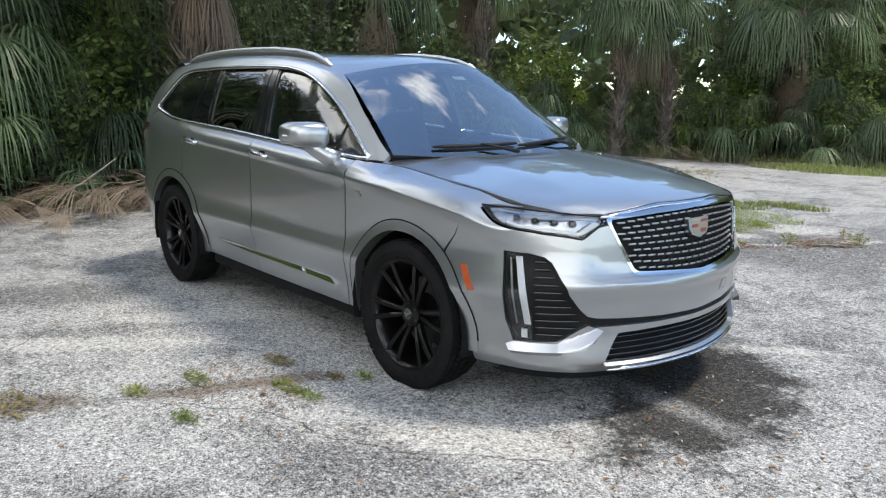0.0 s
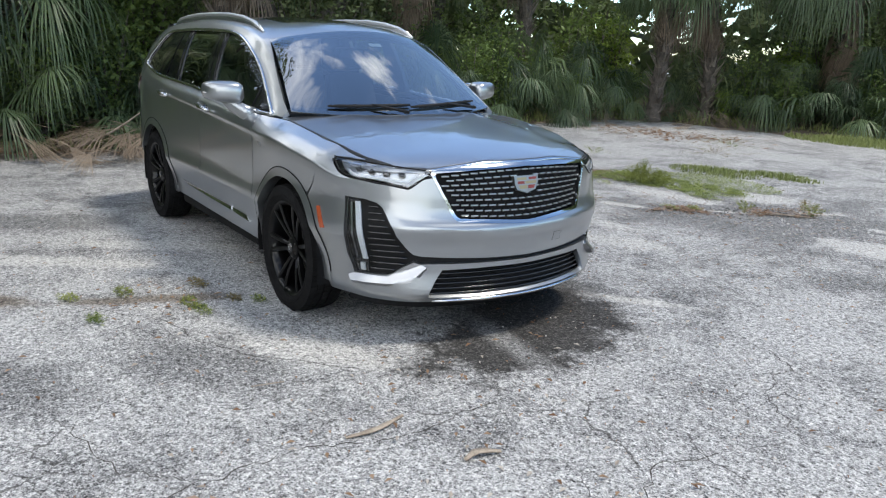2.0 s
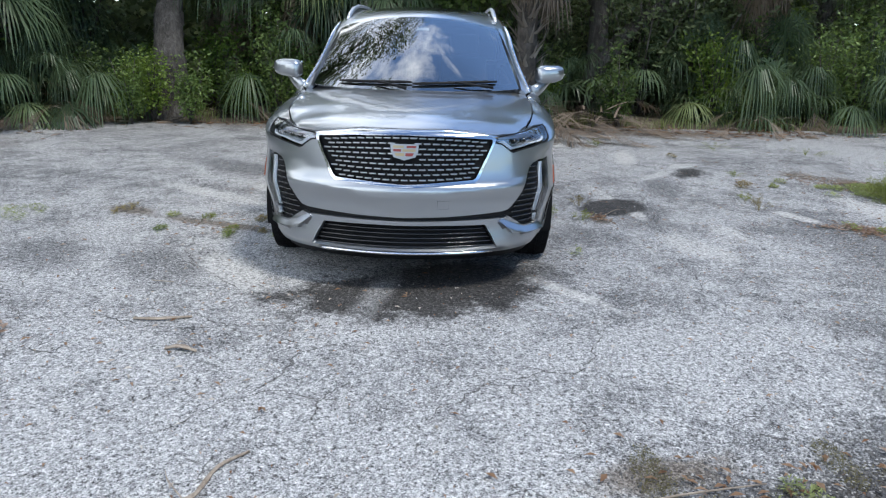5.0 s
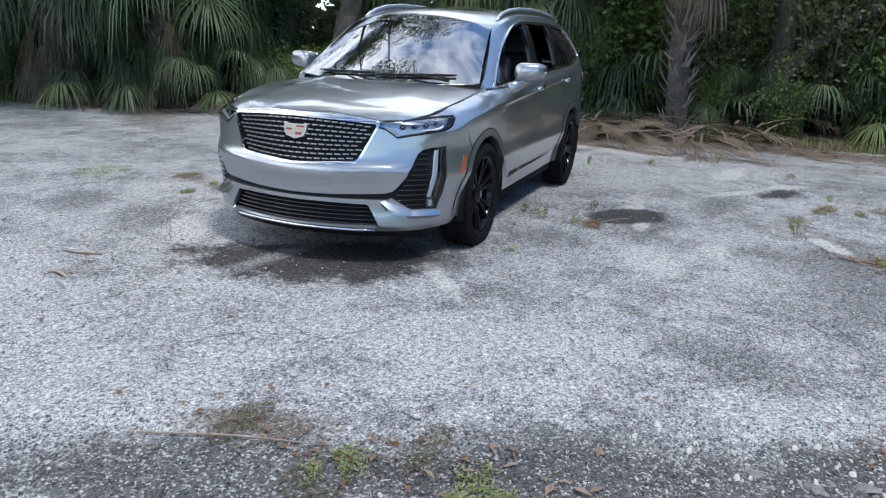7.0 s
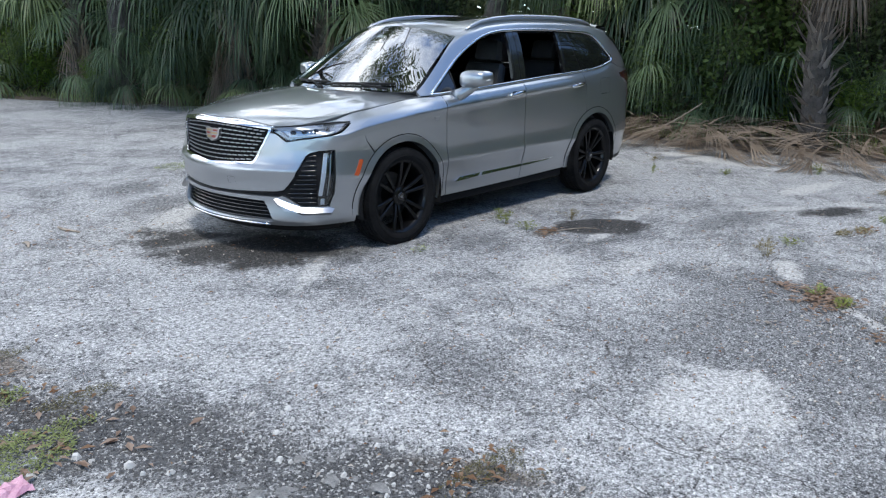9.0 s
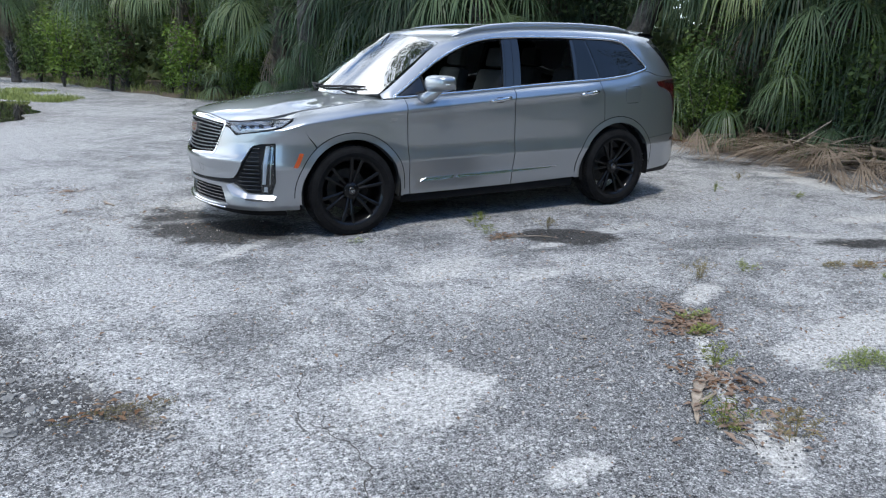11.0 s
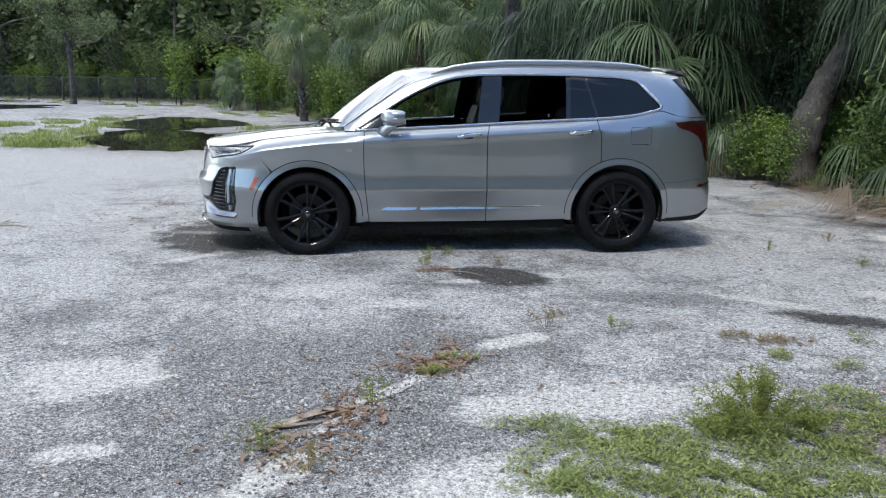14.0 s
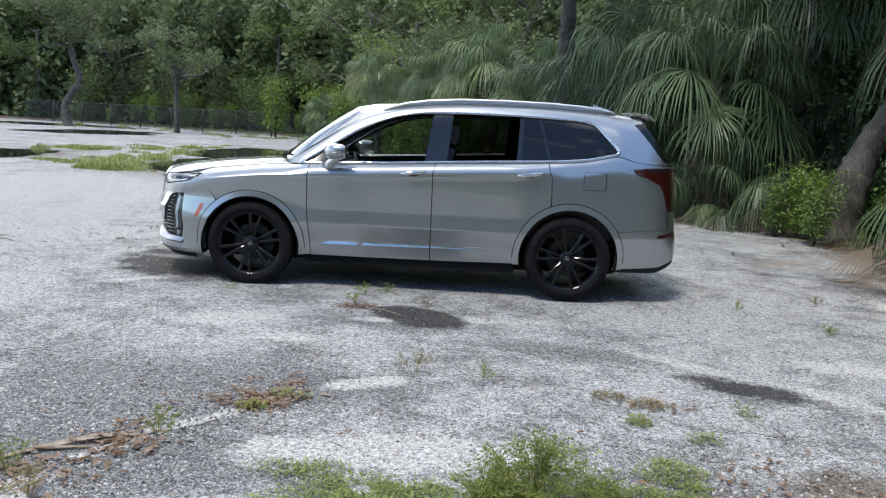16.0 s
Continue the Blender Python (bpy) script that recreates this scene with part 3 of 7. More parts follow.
def wrap(s, v, out=0.0):
    """A point of the lower body; s along the outline (below 0: the car's right), v from sill to belt."""
    x, y, nx, ny, fz, fd = _wrap_curves(round(abs(s), 4))
    d = float(fd(v)) - out
    a = abs(s)
    if a < 1.0:
        d -= .009 * float(smooth(1.0, .72, a)) * max(0.0, 1 - abs(float(fz(v)) - .592 - .135 * a) / .085)
    return (x - nx * d, (y - ny * d) * (1 if s >= 0 else -1), float(fz(v)))


def wrap_v(s, z):
    fz = _wrap_curves(round(abs(s), 4))[4]
    vs = np.linspace(0, 1, 101)
    return float(np.interp(z, fz(vs), vs))


def at_y(y, z):
    """(s, v) on the nose for a place across and a height."""
    ss = np.linspace(0, 1.15, 116)
    ys = [wrap(s, wrap_v(s, z))[1] for s in ss]
    s = float(np.interp(abs(y), ys, ss))
    return (s if y >= 0 else -s, wrap_v(s, z))


def at_x(x, z, side=1):
    """(s, v) on the flank for a place along and a height."""
    ss = np.linspace(.5, S_END - .2, 220)
    xs = np.array([wrap(s, wrap_v(s, z))[0] for s in ss])
    s = float(np.interp(-x, -xs, ss))
    return (s * side, wrap_v(s, z))


# upper body: from belt to roof edge
roof_edge_z = pchip([-2.2, -2.05, -1.6, -1.0, -.5, 0, .2, .45, .8, 1.12], [1.63, 1.662, 1.705, 1.724, 1.718, 1.682, 1.648, 1.575, 1.365, 1.145])
roof_edge_y = pchip([-2.2, -1.8, -1.0, 0, .45, .8, 1.12], [.565, .60, .61, .605, .625, .69, .765])
CANT_V = [0, .3, .6, .8, .9, 1]
CANT_Z = [0, .33, .66, .86, .95, 1]
CANT_Y = [0, .19, .44, .66, .80, 1]
cant_z, cant_y = pchip(CANT_V, CANT_Z), pchip(CANT_V, CANT_Y)
belt_y = pchip([-2.6, -2.3, -2.2, -2.05, -1.95, -1.85, -1.75, -1.43, -1.0, -0.5, 0, 0.5, 1.0, 1.09, 1.2], [.60, 0.777, 0.842, 0.878, 0.884, 0.882, 0.882, 0.892, 0.877, 0.867, 0.867, 0.872, 0.853, 0.827, .79])


def cant(x, v, out=0.0):
    zb, zr = float(belt_z(x)), float(roof_edge_z(x))
    yb, yr = float(belt_y(x)), float(roof_edge_y(x))
    fy = float(cant_y(v))
    curl = .35 + .65 * float(smooth(.7, .2, x)) if x > .2 else 1.0
    fy = fy * curl + v * (1 - curl)
    return (x, yb + (yr - yb) * fy + out, zb + (zr - zb) * float(cant_z(v)) + out * .25)


def cant_v(x, z):
    zb, zr = float(belt_z(x)), float(roof_edge_z(x))
    vs = np.linspace(0, 1, 101)
    return float(np.interp((z - zb) / max(zr - zb, 1e-4), cant_z(vs), vs))


# bonnet, screen and roof
hood_mid = pchip([1.0, 1.2, 1.39, 1.67, 1.95, 2.15, 2.30, 2.38, 2.42, 2.46, 2.52], [1.152, 1.146, 1.132, 1.108, 1.080, 1.054, 1.025, 1.004, .990, .968, .92])


def hood(x, y, out=0.0):
    a = abs(y)
    edge = float(belt_z(min(x, 2.1))) + .002
    zc = float(hood_mid(x + .13 * (a / .6) ** 2 * float(smooth(1.7, 2.3, x))))
    f = min((a / .80) ** 2.2, 1.0)
    z = zc * (1 - f) + min(edge, zc) * f
    z += .006 * math.exp(-((a - .47 - .06 * (x - 1.9)) / .09) ** 2) * float(smooth(2.35, 1.9, x))
    xf = float(np.interp(a, [0, .3, .535, .66, .765, .85], [2.408, 2.372, 2.32, 2.215, 2.035, 1.9]))
    c = float(np.interp(a, [.25, .535, .66, .765], [.0, .026, .030, .010]))
    z -= c * max(0.0, 1 - max(xf - x, 0) / .17) ** 2
    return (x, y, z + out)


def screen(u, v, out=0.0):
    """The windscreen: u across from -1 to 1, v from cowl to header."""
    xe = 1.12 - .67 * v
    xm, zm = 1.36 - .74 * v, 1.115 + .54 * v + .055 * 4 * v * (1 - v) * .5
    ye, ze = float(roof_edge_y(xe)), float(roof_edge_z(xe))
    k = u * u
    return (xm + (xe - xm) * k + out * .6, ye * u, zm + (ze - zm) * k + out * .8)


def roof(q, u, out=0.0):
    """The roof: q from header to tail, u across."""
    xe, xm = .45 - 2.52 * q, .62 - 2.76 * q
    k = 1 - u * u
    crown = .038 + .042 * float(smooth(.2, 0, q))
    return (xe + (xm - xe) * k, float(roof_edge_y(xe)) * u, float(roof_edge_z(xe)) + crown * k + out)


def rear_glass(u, v, out=0.0):
    """The tailgate's glass: v from its foot to the spoiler."""
    xe = -2.31 + .27 * v
    ze = 1.255 + .385 * v
    ye = cant(xe, cant_v(xe, ze))[1] - .01
    k = 1 - u * u
    return (xe - (.12 - .03 * v) * k - out, ye * u, ze + .01 * k)


# ---- the car ----
def wrap_at(a, b, out=0.0):
    return wrap(a, min(max(b / .9, 0), 1), out)


def cant_at(a, b, out=0.0):
    return cant(a, min(max(b / .55, 0), 1), out)


def sz(pts):
    """Outline on the nose: places along the outline and heights."""
    return [(s, wrap_v(s, z) * .9) for s, z in pts]


def xz(pts, side=1):
    """Outline on the flank: places along the car and heights."""
    return [(a, b * .9) for a, b in (at_x(x, z) for x, z in pts)]


def xc(pts):
    """Outline on the upper flank."""
    return [(x, cant_v(x, z) * .55) for x, z in pts]


def arc(cx, cz, r, a0, a1, n=22):
    return [(cx + r * math.cos(radians(a0 + (a1 - a0) * i / n)), cz + r * math.sin(radians(a0 + (a1 - a0) * i / n))) for i in range(n + 1)]


def spline(pts, n=8):
    """A smooth open curve through points."""
    p = [np.asarray(q, float) for q in pts]
    p = [2 * p[0] - p[1]] + p + [2 * p[-1] - p[-2]]
    out = []
    for i in range(1, len(p) - 2):
        for k in range(n):
            t = k / n
            out.append(tuple(.5 * (2 * p[i] + (p[i + 1] - p[i - 1]) * t + (2 * p[i - 1] - 5 * p[i] + 4 * p[i + 1] - p[i + 2]) * t * t
                                   + (3 * p[i] - p[i - 1] - 3 * p[i + 1] + p[i + 2]) * t ** 3)))
    return out + [tuple(p[-2])]


AXLE, HUB_Z, HUB_Y = 1.4315, .383, .849
car = empty("suv_car", pose(0, 0, -.006, 0, .30, 0), "silver-grey metallic three-row SUV with gloss black wheels, parked on worn asphalt", "car")

# flank panels, left and right
FENDER = [(.925, 1.118), (.931, 1.02), (.931, .87), (.918, .60), (.898, .40), (.885, .31), (.96, .30)] \
    + [p for p in arc(AXLE, .375, .462, 171, 52)] + [(1.802, .845), (1.896, .987), (1.947, .985), (2.03, .980), (2.036, .992), (1.95, 1.02), (1.885, 1.03), (1.85, 1.04), (1.81, 1.034), (1.68, 1.05), (1.55, 1.068), (1.4, 1.086), (1.25, 1.10), (1.05, 1.110)]
DOOR_FRONT = [(.918, 1.116), (.924, 1.02), (.924, .87), (.911, .60), (.891, .40), (.878, .305), (.4, .302), (-.186, .305),
              (-.184, .733), (-.180, 1.09), (-.205, 1.182), (.0, 1.168), (.3, 1.152), (.54, 1.139), (.75, 1.126)]
DOOR_REAR = [(-.212, 1.183), (-.188, 1.09), (-.192, .733), (-.194, .305), (-.60, .312), (-.962, .32)] \
    + arc(-AXLE, .39, .475, 8, 66) + [(-1.245, .90), (-1.232, 1.13), (-1.205, 1.236), (-.85, 1.218), (-.49, 1.198)]
QUARTER = [(-1.212, 1.238), (-1.239, 1.13), (-1.252, .90), (-1.252, .84)] + arc(-AXLE, .39, .475, 66, 146) \
    + [(-1.86, .66), (-2.0, .67), (-2.15, .685), (-2.31, .70), (-2.315, 1.0), (-2.31, 1.25), (-2.15, 1.262), (-2.0, 1.277), (-1.87, 1.31), (-1.82, 1.32), (-1.6, 1.284), (-1.4, 1.255)]
for side, tag in ((1, "left"), (-1, "right")):
    panel("front_fender", xz(FENDER), wrap_at, PAINT, car, side=side)
    panel("front_door", xz(DOOR_FRONT), wrap_at, PAINT, car, side=side)
    panel("rear_door", xz(DOOR_REAR), wrap_at, PAINT, car, side=side)
    panel("quarter_panel", xz(QUARTER), wrap_at, PAINT, car, side=side,
          holes=[xz([(-1.70, 1.175), (-1.54, 1.175), (-1.522, 1.155), (-1.522, 1.035), (-1.54, 1.015), (-1.70, 1.015), (-1.725, 1.035), (-1.725, 1.155)])] if side > 0 else [])
    if side > 0:
        panel("fuel_door", xz([(-1.70, 1.170), (-1.54, 1.170), (-1.527, 1.155), (-1.527, 1.035), (-1.54, 1.020), (-1.70, 1.020), (-1.72, 1.035), (-1.72, 1.155)]),
              wrap_at, PAINT, car, side=side, step=.03)
    for ax, cz, r in ((AXLE, .375, 0), (-AXLE, .39, .012)):
        R = .485 + r
        ring = arc(ax, cz, R, -9, 189, 48) + arc(ax, cz, .434 + r * .7, 190, -10, 48)

        def lip_at(a, b, out=0.0, ax=ax, cz=cz, R=R):
            x, y, z = wrap_at(a, b, 0)
            return wrap_at(a, b, out + .005 * min(max((R - math.hypot(x - ax, z - cz)) / .05, 0), 1))
        trim = panel("arch_trim", xz(ring), lip_at, PAINT, car, side=side, lift=.006, thick=.06, step=.02, edge=.003)
        tube_part("arch_seal", [(p[0], p[1] * side, p[2]) for p in (wrap_at(a, b, .002) for a, b in xz(arc(ax, cz, R + .003, -2, 182, 48)))], .0035, DARK, trim, sides=5)
    # dark inner shell behind the gaps
    shell = [(1.02, .32), (1.03, 1.06), (-.2, 1.14), (-1.2, 1.2), (-1.8, 1.25), (-2.2, 1.2), (-2.2, .8)] + arc(-AXLE, .39, .44, 150, 5, 14) + arc(AXLE, .375, .44, 188, 171, 3)
    panel("inner_shell", xz(shell), wrap_at, DARK, car, side=side, lift=-.035, step=.1, thick=.01)

# front bumper cover
half_low = [(0, .25), (.30, .25), (.55, .25), (.75, .25), (1.0, .25), (1.16, .25)]
arch_f = [at_x(x, z) for x, z in [(1.868, .25)] + arc(AXLE, .375, .462, 5, 50)]
half = sz(half_low) + [(a, b * .9) for a, b in arch_f] \
    + sz([(at_x(1.806, .845)[0], .845), (1.228, .978), (1.12, .921), (1.061, .904), (.88, .875), (.70, .850), (.678, .860), (.612, .903), (.574, .910), (.56, .915), (.52, .836), (.447, .705), (.428, .692), (.30, .684), (.19, .676), (0, .664)])
half_r = [(-a, b) for a, b in half][::-1]
FOG = [(1.058, .80), (.94, .795), (.87, .780), (.835, .755), (.81, .715), (.757, .616), (.705, .55), (.665, .515)]
FOG_LOW = [(.645, .460), (.68, .464), (.77, .412), (.807, .398), (.90, .394), (1.007, .390), (1.045, .49)]
BAND_UP = [(.62, .505), (.5, .497), (.245, .484), (0, .479)]
BAND_LOW = [(0, .456), (.41, .460), (.60, .463)]
mirror = lambda pts: [(-s, z) for s, z in pts][::-1]
mouth = FOG + BAND_UP[:-1] + mirror(BAND_UP) + mirror(FOG) + mirror(FOG_LOW) + mirror(BAND_LOW[1:]) + BAND_LOW + FOG_LOW
LOWER = [(0, .431), (.245, .432), (.505, .428), (.545, .366), (.590, .280), (.28, .272), (0, .272)]
lower = LOWER[1:-1] + [LOWER[-1]] + mirror(LOWER[1:-1]) + [LOWER[0]]
panel("front_bumper", half[1:] + half_r[:-1], wrap_at, PAINT, car, holes=[sz(mouth), sz(lower)], step=.04, thick=.03)
panel("grille_backing", sz([(-1.0, .29), (1.0, .29), (1.0, .80), (.55, .90), (-.55, .90), (-1.0, .80)]), wrap_at, DARK, car, lift=-.055, step=.08, thick=.02)
panel("bumper_vent_trim", sz(mouth), wrap_at, BLACK, car, lift=-.028, step=.06, thick=.02)

for side in (1, -1):
    # slats in the corner vents
    for i in range(11):
        z = .425 + i * .033
        s0 = float(np.interp(z, [.40, .47, .52, .62, .72, .80], [.80, .68, .70, .775, .825, .88])) + .012
        s1 = .905 + .03 * (z - .4)
        if s1 - s0 < .03:
            continue
        pts = [wrap((s0 + (s1 - s0) * k / 6) * side, wrap_v(s0 + (s1 - s0) * k / 6, z), -.016) for k in range(7)]
        tube_part("vent_slat", pts, .0055, GLOSS, car, sides=6)
    # upright running lamp
    drl = [(1.040, .785), (.985, .785), (.925, .50), (.917, .40), (.985, .397), (1.022, .45)]
    panel("running_lamp", sz(drl), wrap_at, GLOSS, car, side=side, lift=-.022, thick=.02, step=.03)
    lamp = bpy.data.objects[car.children[-1].name]
    bar = sz([(1.002, .775), (.972, .775), (.922, .47), (.952, .47)])
    panel("light_bar", bar, wrap_at, LAMP, lamp, side=side, lift=-.012, thick=.012, step=.03, label="frosted white light guide")
    bar = sz([(1.030, .77), (1.022, .77), (.985, .47), (.993, .47)])
    panel("light_bar", bar, wrap_at, SATIN, lamp, side=side, lift=-.014, thick=.01, step=.03)
    panel("fog_lamp", sz([(.968, .448), (.94, .448), (.936, .408), (.966, .408)]), wrap_at, LAMP, lamp, side=side, lift=-.008, thick=.012, step=.02)
    panel("lamp_cover", sz([(1.046, .793), (.98, .793), (.916, .50), (.910, .394), (.985, .391), (1.032, .45)]), wrap_at, CLEAR, lamp, side=side, lift=-.003, thick=.004, step=.03)
    # bright bent trim under the vent
    vee = [(1.043, .378), (1.007, .390), (.80, .394), (.735, .425), (.662, .474), (.592, .452), (.68, .372), (.72, .366), (1.02, .354)]
    def ledge_at(a, b, out=0.0):
        z = float(_wrap_curves(round(abs(a), 4))[4](b / .9))
        mid_z = float(np.interp(abs(a), [.59, .66, .735, .80, 1.04], [.452, .425, .398, .380, .369]))
        return wrap(a, min(max(b / .9, 0), 1), out + .032 * min(max((mid_z + .018 - z) / .04, 0), 1))
    panel("corner_trim", sz(vee), ledge_at, SATIN, car, side=side, lift=.004, thick=.05, step=.014, edge=.004, label="bright angled bumper corner trim")
    panel("side_marker", sz([(1.279, .715), (1.246, .722), (1.190, .612), (1.225, .605)]), wrap_at, AMBER, car, side=side, lift=.006, thick=.012, step=.02, label="orange side marker lens")
    # headlamp: dark bowl, guides, lenses, cover
    head = [(.580, .948), (.574, .916), (.612, .909), (.678, .867), (.70, .857), (.88, .882), (1.061, .911), (1.12, .928), (1.222, .984), (1.152, .977), (1.007, .972), (.771, .963)]
    panel("headlamp", sz(head), wrap_at, BOWL, car, side=side, lift=-.045, thick=.01, step=.03)
    lampo = bpy.data.objects[car.children[-1].name]
    guide = [(.60, .918), (.62, .906), (.68, .876), (.705, .869), (.79, .880), (.90, .897), (1.06, .922), (1.06, .930), (.90, .907), (.79, .891), (.71, .881), (.635, .924)]
    panel("light_guide", sz(guide), wrap_at, LAMP, lampo, side=side, lift=-.015, thick=.02, step=.02, label="white bent light guide")
    panel("light_guide", sz([(.60, .946), (.61, .930), (.80, .935), (1.0, .945), (1.0, .958), (.80, .953)]), wrap_at, SATIN, lampo, side=side, lift=-.02, thick=.02, step=.03)
    for s, z, r in ((.74, .915, .020), (.83, .920, .020), (.92, .927, .019), (1.02, .937, .016)):
        bm = bmesh.new()
        bmesh.ops.create_uvsphere(bm, u_segments=16, v_segments=10, radius=r)
        c = wrap(s * side, wrap_v(s, z), -.035)
        bmesh.ops.transform(bm, matrix=pose(*c) @ Matrix.Diagonal((1, 1, .8, 1)), verts=bm.verts)
        part("lamp_lens", bm, GLOSS, lampo)
    panel("lamp_cover", sz(head), wrap_at, CLEAR, lampo, side=side, lift=-.001, thick=.004, step=.03)
    tube_part("lamp_seal", [wrap(s * side, wrap_v(s, z), -.002) for s, z in dense(head, .03) + head[:1]], .004, BLACK, lampo, sides=5)

# grille: bright frame, black mesh, rows of bright dashes, shield badge
FRAME = [(0, .984), (.29, .976), (.565, .955), (.578, .935), (.560, .905), (.522, .836), (.449, .705), (.428, .690), (.30, .682), (.19, .674), (0, .662)]
grille_outer = FRAME[1:-1] + [FRAME[-1]] + mirror(FRAME[1:-1]) + [FRAME[0]]
INNER = [(0, .962), (.29, .954), (.548, .937), (.552, .925), (.545, .905), (.508, .836), (.437, .718), (.418, .706), (.30, .699), (.19, .692), (0, .680)]
grille_inner = INNER[1:-1] + [INNER[-1]] + mirror(INNER[1:-1]) + [INNER[0]]
panel("grille_frame", sz(grille_outer), wrap_at, CHROME, car, holes=[sz(grille_inner)], lift=.008, thick=.03, step=.03, label="polished chrome grille surround", edge=.006)
grille = panel("grille", sz(grille_inner), wrap_at, DARK, car, lift=-.024, thick=.01, step=.04)
bm = bmesh.new()
block(bm, (.010, .040, .0082), bevel=.003)
part("grille_dash", bm, SATIN, grille)
dash_me = bpy.data.objects[grille.children[0].name].data
bpy.data.objects.remove(grille.children[0])
bm = bmesh.new()
block(bm, (.010, .006, .018), bevel=.002)
web = part("grille_web", bm, BLACK, grille)
web_me = web.data
bpy.data.objects.remove(web)
inner_poly = np.asarray(grille_inner)
for row in range(9):
    for col in range(-11, 12):
        s, z = (col + .5 * (row % 2)) * .055, .942 - row * .0302
        z -= .03 * (abs(s) / .55) ** 2 * (1 - row / 8)
        z += .022 * (abs(s) / .45) ** 2 * (row / 8)
        test = np.array([[s - .020, z], [s + .020, z], [s, z + .006], [s, z - .006]])
        if not inside(inner_poly, test).all() or (abs(s) < .082 and .812 < z < .92):
            continue
        p, q = Vector(wrap(s - .01, wrap_v(s - .01, z), -.012)), Vector(wrap(s + .01, wrap_v(s + .01, z), -.012))
        c, d = (p + q) / 2, (q - p)
        turn = Matrix.Rotation(math.atan2(-d.x, d.y), 4, "Z")
        dash = new("grille_dash", dash_me)
        dash.parent, dash.matrix_local = grille, Matrix.Translation(c) @ turn
        bar = new("grille_web", web_me)
        bar.parent, bar.matrix_local = grille, Matrix.Translation(c + Vector((-.008, 0, 0)) + turn @ Vector((0, .0275, 0))) @ turn
badge = [(-.088, .911), (.088, .911), (.083, .865), (.066, .836), (0, .817), (-.066, .836), (-.083, .865)]
shield = panel("shield_badge", sz(badge), wrap_at, BADGE_FACE, car, lift=.004, thick=.025, step=.02, label="silver shield badge with red and gold blocks")
for pts, mat in (([(-.070, .902), (-.004, .902), (-.004, .889), (-.070, .889)], BADGE_GOLD), ([(.012, .902), (.072, .902), (.070, .889), (.012, .889)], BADGE_RED),
                 ([(-.068, .882), (-.02, .882), (-.02, .868), (-.066, .868)], BADGE_RED), ([(-.012, .882), (.068, .882), (.066, .868), (-.012, .868)], BADGE_GOLD),
                 ([(-.060, .860), (.0, .860), (.0, .842), (-.050, .842)], BADGE_GOLD), ([(.006, .860), (.058, .860), (.048, .842), (.006, .842)], BADGE_RED)):
    panel("badge_block", sz(pts), wrap_at, mat, shield, lift=.006, thick=.004, step=.02, edge=.001)
# bright bar along the bonnet's lip
lip = []
for y in np.linspace(-.555, .555, 29):
    px, py, pz = hood(float(np.interp(abs(y), [0, .12, .30, .535, .66], [2.408, 2.402, 2.372, 2.320, 2.215])), y)
    lip.append((px + .010, py, pz - .016))
tube_part("grille_top_bar", lip, [.006] + [.0105] * 27 + [.006], CHROME, car, "polished chrome bar over the grille", sides=8)
# lower grille bars and chin
for z in (.298, .324, .350, .376, .402):
    w = float(np.interp(z, [.29, .366, .41], [.60, .56, .52]))
    tube_part("lower_grille_bar", [wrap(w * (k / 12 - 1), wrap_v(w * (k / 12 - 1), z), -.03) for k in range(25)], .0045, GLOSS, car, sides=6)
chin = [(-.56 + .08 * k / 1.0, 0) for k in range(15)]
tube_part("chin_trim", [wrap(s, wrap_v(s, .262), .012) for s, _ in chin], [.004] + [.010] * 13 + [.004], CHROME, car, sides=8, label="bright chin strip")
panel("chin_skirt", sz([(-1.15, .243), (-.6, .243), (0, .243), (.6, .243), (1.15, .243), (1.2, .262), (.6, .264), (0, .264), (-.6, .264), (-1.2, .262)]), wrap_at, BLACK, car, lift=-.008, thick=.05, step=.05)
verts = []
for k in range(41):
    s = -1.1 + 2.2 * k / 40
    x, y, z = wrap(s, 0, -.02)
    verts += [(x, y, .262), (x - .03, y * .985, .205), (x - .09, y * .96, .20)]
mesh_part("chin_deflector", verts, [(3 * k + j, 3 * k + 3 + j, 3 * k + 4 + j, 3 * k + 1 + j) for k in range(40) for j in range(2)], BLACK, car)
mesh_part("plate_mount_mark", *tube([wrap(s, wrap_v(s, z), .001) for s, z in ((.20, .585), (.27, .585), (.27, .535), (.20, .535), (.20, .585))], .0006, 4), DARK, car)

# bonnet, cowl, windscreen, roof
edge_line = [wrap(s, 1.0) for s in np.linspace(at_x(1.09, 1.109)[0], at_x(2.035, .972)[0], 16)]
right = [(x, -(y - .007)) for x, y, z in edge_line]
HOOD = [(1.235, 0), (1.205, -.3), (1.15, -.55), (1.095, -.72)] + right + [(2.215, -.660), (2.320, -.535), (2.372, -.30), (2.402, -.12)]
HOOD = HOOD + [(2.408, 0)] + [(x, -y) for x, y in HOOD[1:]][::-1]
panel("bonnet", HOOD, hood, PAINT, car, step=.05, thick=.03)
panel("engine_bay_cover", [(1.0, -.7), (2.0, -.7), (2.3, -.5), (2.34, 0), (2.3, .5), (2.0, .7), (1.0, .7)], hood, DARK, car, lift=-.05, step=.12, thick=.01)
panel("cowl", [(1.02, -.74), (1.10, -.755), (1.17, -.5), (1.25, 0), (1.17, .5), (1.10, .755), (1.02, .74), (1.10, 0)], lambda a, b, o: (a, b, 1.118 - .10 * (a - 1.1) + o), BLACK, car, step=.06, thick=.02)
